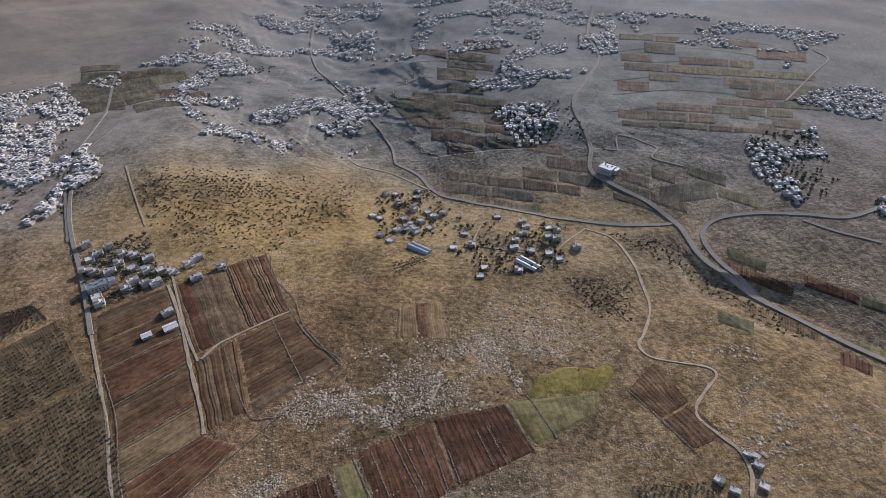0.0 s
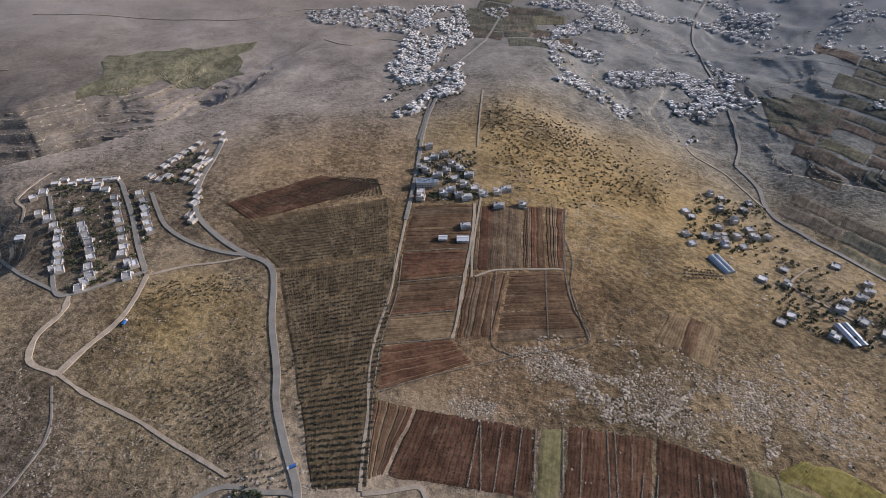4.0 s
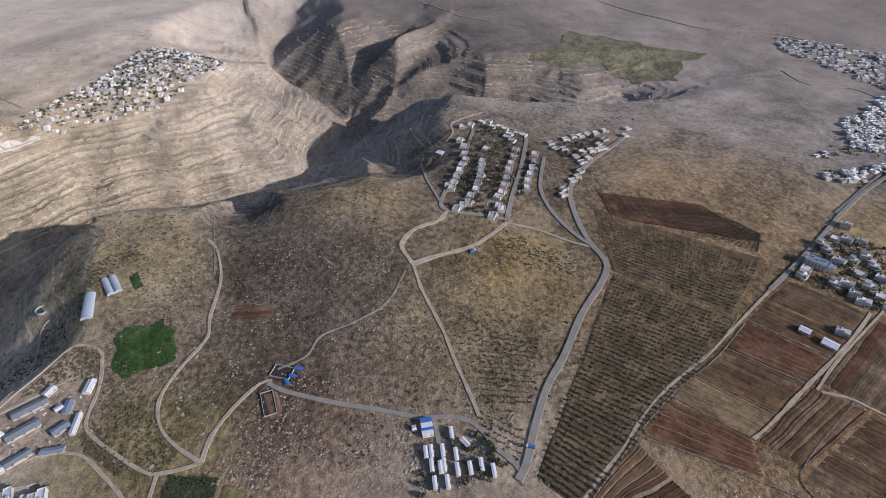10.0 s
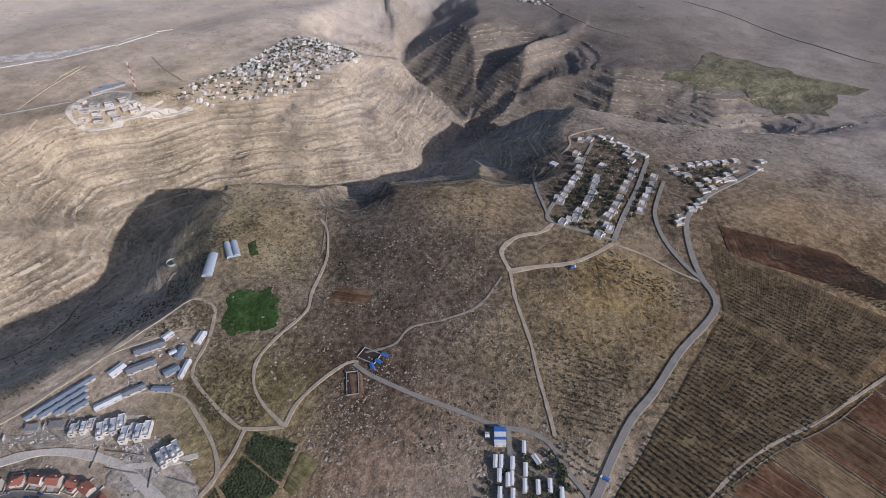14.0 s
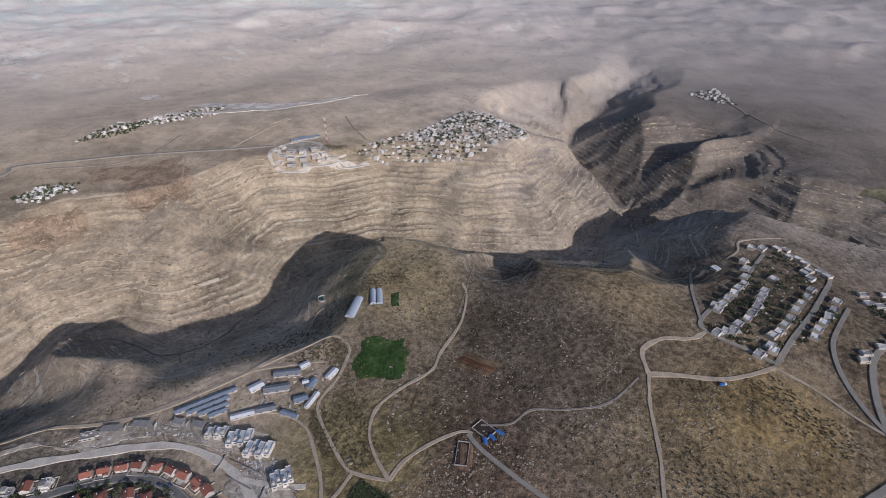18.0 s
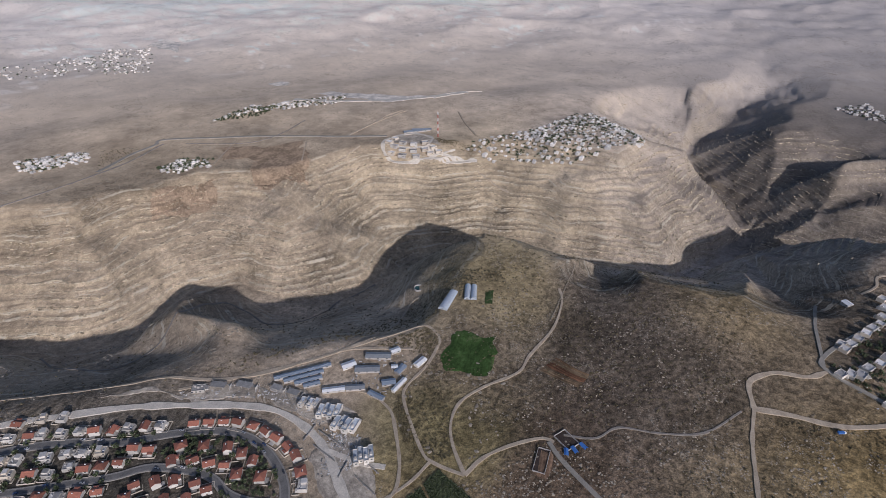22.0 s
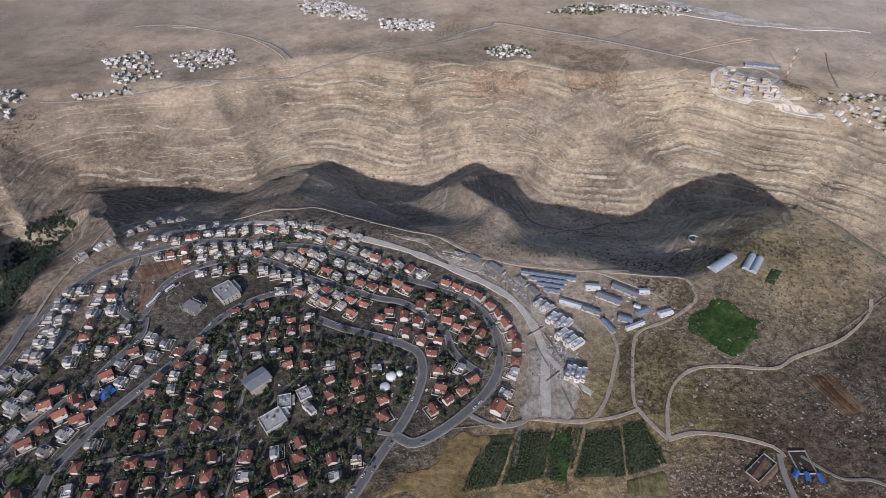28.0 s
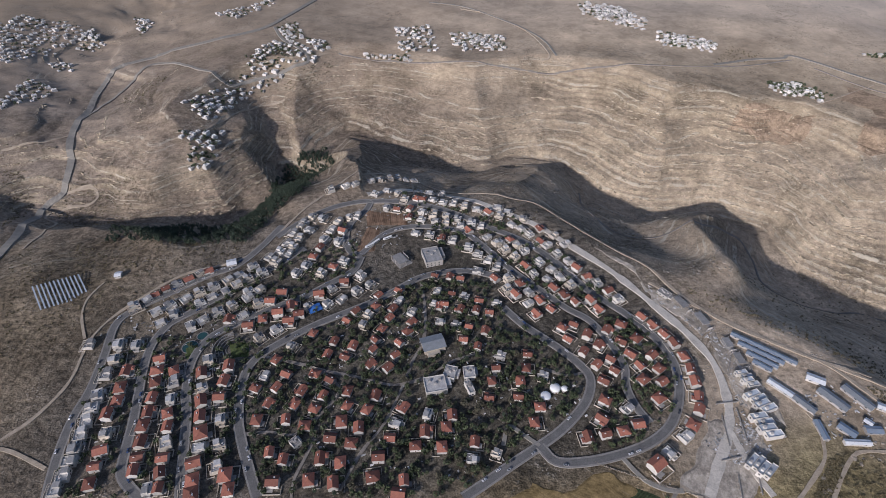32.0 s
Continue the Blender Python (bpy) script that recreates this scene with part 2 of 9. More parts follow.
# ---- the plan: lines and places, in metres from the point under the eye ----
ROADS = (
    ("asphalt", 7, [(18.5, 206.6), (37.2, 218.3), (61.8, 234.4), (85.0, 248.8), (104.0, 261.5), (122.0, 277.6), (135.9, 294.7), (142.7, 313.0), (140.3, 326.1), (125.5, 346.9), (106.7, 367.0), (89.3, 385.1), (71.7, 409.9)]),
    ("asphalt", 7, [(85.0, 248.8), (96.6, 234.3), (122.0, 233.5), (151.5, 239.1), (178.0, 248.5), (200.0, 263.9), (215.2, 286.2), (224.8, 313.5), (225.8, 340.1), (215.6, 369.2), (195.3, 399.6), (166.9, 432.0), (144.0, 474.7), (110.8, 517.3), (72.5, 546.3), (24.5, 579.8), (-19.4, 599.1), (-57.0, 608.4), (-87.2, 611.1)]),
    ("asphalt", 6, [(183.9, 267.2), (176.6, 284.5), (173.9, 305.7), (178.5, 328.1), (174.1, 352.4), (159.6, 386.6), (137.4, 407.6), (112.3, 438.8), (85.1, 472.5), (62.2, 508.9), (36.9, 540.1), (2.1, 551.3), (-33.3, 552.8), (-61.0, 540.6), (-85.8, 504.0)]),
    ("asphalt", 7, [(-85.4, 498.8), (-99.7, 509.6), (-108.0, 536.7), (-103.9, 565.4), (-86.0, 594.9), (-87.2, 611.1), (-123.8, 602.2), (-156.9, 577.3), (-192.2, 537.6)]),
    ("asphalt", 7, [(-85.4, 498.8), (-93.0, 474.2), (-119.0, 451.5), (-141.2, 434.4), (-163.4, 422.3), (-184.9, 410.6), (-207.6, 395.4), (-228.3, 376.9), (-236.3, 348.6), (-231.1, 315.7), (-221.4, 285.6), (-213.3, 253.0), (-205.9, 223.5), (-202.3, 209.8)]),
    ("asphalt", 7, [(70.7, 458.8), (33.0, 469.7), (-12.1, 461.8), (-43.2, 439.8), (-66.8, 423.1), (-95.4, 407.4), (-122.8, 392.3), (-148.4, 374.1), (-172.0, 353.3), (-180.9, 333.3), (-179.9, 307.9), (-175.5, 284.2), (-169.8, 267.4), (-155.2, 236.2), (-142.7, 211.5)]),
    ("asphalt", 7, [(-154.3, 515.9), (-182.1, 486.1), (-203.5, 466.0), (-228.8, 441.7), (-252.5, 418.8), (-275.1, 397.8), (-282.7, 371.5), (-280.4, 343.3), (-273.2, 310.9), (-266.7, 281.5), (-262.2, 254.5), (-257.3, 234.5), (-242.5, 220.0), (-230.1, 210.6)]),
    ("asphalt", 7, [(-189.5, 559.9), (-208.2, 516.7), (-227.8, 487.3), (-255.7, 471.2), (-290.9, 443.8), (-318.9, 421.0), (-330.7, 399.5), (-324.6, 358.5), (-320.2, 318.7), (-321.6, 288.9), (-317.9, 256.3), (-312.4, 231.5), (-307.4, 213.0)]),
    ("dirt", 6, [(-321.9, 241.4), (-358.3, 257.5), (-385.1, 263.4)]),
    ("dirt", 5, [(-347.2, 366.2), (-344.2, 325.7), (-356.6, 289.9), (-373.8, 268.4)]),
    ("dirt", 5, [(-351.1, 362.8), (-341.2, 403.7), (-315.0, 442.8), (-282.2, 474.8), (-229.7, 495.1), (-198.0, 532.3), (-166.9, 595.0), (-135.5, 639.7), (-95.1, 696.0), (-38.9, 720.6), (-4.5, 683.4), (50.5, 640.0), (102.3, 616.6), (140.0, 608.3), (175.3, 558.9), (211.8, 506.9), (241.6, 472.3), (263.4, 423.6), (295.3, 381.4), (324.9, 357.5), (365.4, 327.8), (404.2, 308.9)]),
    ("gravel", 11, [(-88.6, 628.2), (-35.8, 645.2), (26.4, 628.0), (76.4, 588.8), (123.4, 555.7), (158.3, 514.9), (199.5, 462.3), (229.0, 412.2), (252.4, 367.8), (263.9, 331.8), (261.6, 293.6), (249.9, 259.6), (225.8, 224.4), (209.6, 200.7)]),
    ("gravel", 7, [(249.9, 259.6), (253.2, 223.6), (260.3, 200.1)]),
    ("lane", 4, [(-169.8, 267.4), (-143.7, 269.3), (-123.7, 266.0), (-106.7, 282.0), (-90.2, 311.1), (-114.3, 334.4), (-143.1, 345.4), (-172.0, 353.3)]),
    ("lane", 4, [(-114.3, 334.4), (-81.4, 326.7), (-49.0, 316.1), (-30.6, 315.5), (-6.9, 324.3), (15.0, 340.2), (43.0, 349.7)]),
    ("lane", 4, [(-30.6, 315.5), (-23.1, 341.5), (-12.2, 369.5), (-11.0, 412.7), (-15.3, 452.5)]),
    ("lane", 3.5, [(-104.3, 265.3), (-110.6, 244.7), (-116.6, 225.4), (-116.2, 210.7)]),
    ("lane", 3.5, [(-79.2, 215.0), (-64.2, 248.4), (-46.7, 274.5), (-30.6, 315.5)]),
    ("lane", 3.5, [(98.1, 330.8), (120.3, 320.2), (139.5, 322.8)]),
    ("asphalt", 5, [(85.0, 248.8), (72.2, 259.8), (61.1, 268.3), (54.2, 249.8)]),
    ("asphalt", 5, [(150.8, 236.6), (163.6, 216.8), (178.8, 208.0), (191.8, 206.7)]),
    ("dirt", 4, [(-353.9, 380.9), (-371.0, 412.2), (-376.4, 437.1), (-370.4, 464.5)]),
    ("dirt", 5, [(237.1, 441.5), (284.1, 395.4), (333.0, 352.0), (365.1, 328.6), (415.0, 293.8), (447.5, 269.5), (437.6, 241.9), (417.9, 235.1), (388.7, 232.0), (354.3, 235.1), (337.6, 228.7), (310.9, 202.7), (288.7, 177.3), (285.1, 167.6), (284.8, 151.2), (286.4, 133.6)]),
    ("dirt", 4, [(413.3, 305.1), (505.9, 326.6), (524.9, 319.2)]),
    ("dirt", 5, [(365.1, 328.6), (380.7, 307.4), (406.6, 257.9)]),
    ("dirt", 5, [(190.1, 210.6), (217.1, 192.0), (240.6, 179.8), (266.4, 189.1), (293.4, 209.3), (315.3, 228.5), (322.6, 242.6), (328.0, 259.4), (325.2, 273.1)]),
    ("dirt", 5, [(286.4, 133.6), (310.0, 157.6), (333.7, 172.1), (361.6, 175.5), (392.1, 162.8), (428.4, 139.6), (459.0, 138.0), (515.1, 129.7), (567.1, 136.3), (591.3, 148.1)]),
    ("dirt", 5, [(286.4, 133.6), (311.1, 126.9), (337.3, 108.5), (357.7, 86.4), (358.0, 75.5)]),
    ("lane", 5, [(188.2, 208.6), (158.3, 175.9)]),
    ("dirt", 4, [(285.1, 167.6), (256.2, 173.4), (221.6, 189.4)]),
    ("asphalt", 6, [(212.3, -121.0), (222.5, -118.7), (239.7, -108.4), (260.5, -100.3), (271.5, -92.4), (280.3, -76.3), (285.4, -51.9), (302.0, -17.5), (318.2, 18.7), (342.0, 62.4), (356.1, 80.1)]),
    ("asphalt", 5, [(283.4, -63.2), (264.0, -62.1), (238.3, -56.9), (213.8, -54.2)]),
    ("lane", 4, [(264.0, -62.1), (245.4, -76.5), (232.7, -88.6), (212.8, -96.5)]),
    ("asphalt", 9, [(208.8, -115.7), (221.4, -127.6), (251.6, -146.6), (289.7, -174.1), (319.9, -204.0), (367.5, -244.7), (405.6, -285.2), (430.4, -305.8), (452.4, -309.4), (471.0, -306.7), (515.2, -309.2), (568.7, -320.7), (605.1, -341.0), (648.9, -385.5), (688.6, -443.3), (728.7, -496.4)]),
    ("asphalt", 7, [(466.3, -308.2), (500.5, -293.9), (547.6, -284.9), (593.0, -287.9), (632.0, -303.8), (678.8, -327.4)]),
    ("dirt", 6, [(466.3, -308.2), (486.1, -282.3), (516.7, -251.2), (537.7, -218.4)]),
    ("dirt", 9, [(537.7, -218.4), (517.0, -189.2), (501.8, -158.8), (494.3, -117.3), (486.3, -86.5)]),
    ("dirt", 8, [(486.3, -86.5), (513.8, -79.2), (528.4, -84.0), (546.3, -103.3), (556.5, -133.1), (573.9, -150.3)]),
    ("dirt", 6, [(486.3, -86.5), (442.4, -88.1), (385.4, -95.9), (342.0, -98.1), (297.2, -101.6), (274.1, -102.7)]),
    ("track", 3.5, [(477.2, -75.7), (434.2, -46.9), (414.4, -9.6), (403.3, 26.1), (380.6, 42.7), (370.2, 70.3)]),
    ("asphalt", 6, [(543.0, -223.2), (558.9, -191.1), (574.1, -154.0), (591.8, -145.8), (654.6, -176.6), (704.0, -206.9), (765.8, -236.6), (793.3, -249.9)]),
    ("asphalt", 8, [(546.2, -222.6), (593.7, -247.0), (647.1, -277.1), (712.8, -309.2), (750.6, -325.5), (778.4, -320.5), (803.8, -290.8)]),
    ("asphalt", 5, [(579.4, -147.5), (627.5, -144.2), (673.3, -143.9), (742.0, -151.6)]),
    ("dirt", 5, [(773.1, -199.0), (793.9, -215.6), (822.3, -221.1), (842.6, -253.4), (854.0, -284.7)]),
    ("dirt", 4, [(174.4, -150.1), (193.7, -178.5), (210.9, -206.5), (226.0, -227.4), (247.9, -258.0), (267.9, -297.7), (287.8, -344.3), (319.6, -404.5), (350.6, -463.7)]),
    ("asphalt", 7, [(350.6, -463.7), (379.6, -521.1), (415.2, -587.3), (457.4, -662.3), (491.4, -733.8), (522.4, -818.6), (567.4, -931.4), (581.3, -1022.8), (598.7, -1128.9), (641.2, -1264.1), (674.4, -1389.0)]),
    ("dirt", 6, [(171.5, -149.3), (153.9, -163.0), (137.0, -178.0), (125.5, -172.8)]),
    ("dirt", 5, [(294.0, -543.6), (270.5, -499.6), (247.5, -448.6), (231.8, -411.4), (206.8, -354.9), (195.5, -325.1)]),
    ("dirt", 4, [(222.0, -417.5), (210.2, -436.2), (194.6, -448.5), (140.0, -485.6)]),
    ("dirt", 4, [(364.8, -676.1), (414.6, -773.6), (453.1, -852.5)]),
    ("dirt", 5, [(915.3, -944.3), (841.7, -945.6), (803.2, -1019.5), (707.2, -1016.4), (627.6, -984.0)]),
    ("dirt", 5, [(1649.3, -685.2), (1482.0, -790.2), (1305.4, -872.2), (1178.4, -940.7), (1110.0, -1067.8), (1036.1, -1135.7)]),
    ("asphalt", 10, [(-501.7, -358.8), (-470.7, -394.4), (-437.6, -444.8), (-401.5, -507.7), (-382.0, -560.4), (-385.0, -646.5), (-364.6, -713.5), (-330.3, -771.5), (-312.5, -821.5), (-335.4, -899.4), (-341.3, -978.6), (-350.7, -1075.9), (-415.1, -1195.3), (-491.8, -1357.0), (-520.6, -1551.1), (-620.2, -1830.2)]),
    ("asphalt", 9, [(-385.0, -646.5), (-311.6, -660.4), (-236.8, -694.2), (-159.1, -742.2), (-91.7, -784.7), (-47.6, -821.7), (-21.9, -892.2), (18.0, -932.0)]),
    ("asphalt", 9, [(-437.6, -444.8), (-415.7, -492.3), (-400.6, -544.4), (-402.0, -595.4), (-420.4, -626.5), (-450.6, -639.5), (-497.1, -635.8), (-551.1, -618.0), (-603.0, -599.5), (-672.4, -618.8)]),
    ("asphalt", 7, [(18.0, -932.0), (28.3, -1027.9), (76.1, -1159.1), (150.1, -1341.5), (220.2, -1504.7), (254.1, -1690.5), (269.9, -1994.8)]),
    ("dirt", 5, [(-47.6, -821.7), (18.6, -888.7), (79.0, -912.5), (100.3, -935.4)]),
    ("dirt", 5, [(-256.9, -660.1), (-285.3, -631.8), (-293.9, -587.6), (-287.7, -521.4), (-278.3, -471.1), (-252.4, -424.6), (-238.6, -406.0), (-242.7, -385.7), (-268.5, -375.2), (-294.1, -366.2), (-298.1, -353.3), (-278.8, -335.9), (-259.1, -316.1), (-255.2, -299.4), (-266.4, -279.7), (-274.1, -264.8), (-272.6, -243.5), (-261.7, -223.5)]),
    ("dirt", 4, [(-256.9, -660.1), (-215.6, -618.4), (-188.3, -587.9)]),
    ("dirt", 4, [(-106.4, -688.3), (-91.6, -640.1), (-120.8, -621.0), (-171.3, -597.9)]),
    ("dirt", 4, [(-335.4, -899.4), (-371.5, -870.7), (-392.8, -919.6), (-439.3, -864.0), (-418.7, -824.2), (-457.2, -788.7)]),
    ("lane", 5, [(455.3, -646.2), (519.1, -782.9), (551.8, -863.9), (549.9, -946.6), (538.6, -1044.5)]),
    ("dirt", 4, [(303.9, -583.2), (273.9, -516.0), (248.0, -458.0), (224.6, -415.0)]),
    ("asphalt", 6, [(-544.0, -606.0), (-570.4, -573.4), (-610.6, -542.3)]),
    ("asphalt", 5, [(-757.2, -1006.1), (-911.6, -1155.3), (-1007.3, -1248.8), (-1020.3, -1321.6)]),
    ("dirt", 6, [(76.5, 1403.7), (148.1, 1365.5), (204.5, 1257.5), (230.2, 1170.2), (239.2, 1090.9), (221.7, 1074.9)]),
    ("gravel", 22, [(1064.4, 1007.1), (1102.7, 909.5), (1171.7, 807.6), (1256.7, 706.2), (1339.9, 649.8)]),
    ("dirt", 6, [(925.6, 739.2), (1030.9, 731.8), (1129.9, 712.9)]),
    ("gravel", 8, [(1000.0, 458.6), (981.1, 510.2), (972.8, 558.8), (1019.8, 578.0), (1016.2, 630.8), (953.5, 656.2), (916.8, 633.0), (922.8, 587.3), (959.1, 534.0), (1000.0, 458.6)]),
    ("track", 5, [(-186.1, 1143.3), (-127.1, 1124.9), (-0.4, 1089.4), (154.1, 1059.7), (314.4, 1037.0), (467.5, 1012.5), (697.6, 1038.9)]),
    ("asphalt", 6, [(252.3, 1087.2), (239.3, 1180.3), (182.1, 1302.3), (98.5, 1410.3), (2.9, 1441.8)]),
    ("dirt", 6, [(1546.8, -556.2), (1559.0, -549.7)]),
    ("dirt", 4, [(896.2, 24.4), (949.0, 26.4), (1046.8, -7.7)]),
    ("dirt", 4, [(-22.6, 594.6), (-34.2, 704.2), (-65.8, 709.5)]),
    ("track", 4, [(237.2, 742.7), (220.1, 635.6), (243.5, 582.6), (288.4, 568.3), (322.9, 575.9), (356.5, 588.7), (430.7, 615.5), (445.1, 576.6), (433.6, 521.7), (453.8, 480.3), (546.7, 485.6), (615.9, 461.0)]),
    ("asphalt", 15, [(-552.8, 526.0), (-562.1, 598.2), (-597.9, 707.1), (-578.3, 740.4), (-587.8, 799.4), (-608.7, 857.1), (-623.6, 915.2), (-630.5, 970.9), (-644.4, 1031.2), (-647.5, 1111.2), (-620.3, 1146.0), (-543.4, 1183.4), (-431.7, 1224.0), (-361.0, 1276.2), (-325.8, 1359.7), (-284.8, 1497.1)]),
    ("asphalt", 8, [(-622.2, 911.7), (-618.5, 967.6), (-602.5, 1032.8), (-587.2, 1096.3), (-559.0, 1132.3), (-506.5, 1117.0), (-429.4, 1048.8), (-383.1, 1022.0), (-354.6, 1046.7), (-292.5, 1073.7), (-242.5, 1100.4), (-263.2, 1143.2), (-308.8, 1199.9), (-342.3, 1275.3)]),
    ("dirt", 6, [(-612.9, 872.2), (-651.5, 839.4), (-704.2, 820.6)]),
    ("dirt", 6, [(-572.1, 739.8), (-536.0, 748.5), (-522.9, 732.3), (-532.9, 716.3), (-567.6, 712.6), (-582.8, 688.1), (-546.2, 657.2), (-532.9, 608.2), (-530.5, 564.9)]),
    ("dirt", 5, [(-378.1, 854.6), (-356.3, 911.3), (-326.2, 993.3), (-278.0, 1010.0)]),
    ("gravel", 5, [(954.7, 653.6), (929.0, 643.6), (916.2, 628.9), (919.2, 594.0), (940.2, 559.2), (970.4, 535.1), (1000.7, 510.3)]),
    ("gravel", 4, [(983.0, 654.2), (949.8, 636.9), (949.5, 616.8), (962.0, 583.3), (985.9, 555.8)]),
    ("gravel", 7, [(1240.2, 697.1), (1284.6, 695.9), (1336.9, 664.1), (1381.3, 626.3)]),
    ("asphalt", 9, [(540.4, 1026.5), (621.8, 1053.7), (684.6, 1050.1), (713.7, 1054.4), (794.0, 938.7), (871.4, 818.9), (922.9, 737.0), (976.0, 666.7)]),
    ("dirt", 4, [(784.4, 920.3), (712.6, 887.6), (646.6, 855.9)]),
    ("dirt", 4, [(853.0, 788.5), (769.2, 730.7)]),
    ("dirt", 4, [(921.6, 736.3), (1003.4, 733.8), (1081.8, 733.5), (1130.2, 721.2)]),
    ("dirt", 4, [(818.7, 692.3), (853.5, 689.9), (901.6, 685.5)]),
    ("dirt", 4, [(1067.7, 493.4), (1122.6, 546.7), (1184.7, 595.8)]),
    ("dirt", 4, [(959.6, 367.7), (974.3, 418.8), (982.6, 447.9)]),
    ("track", 4, [(719.9, 997.1), (803.4, 874.0), (953.3, 877.2)]),
    ("dirt", 4, [(1666.0, -284.0), (1434.0, -365.1), (1313.0, -456.8)]),
)
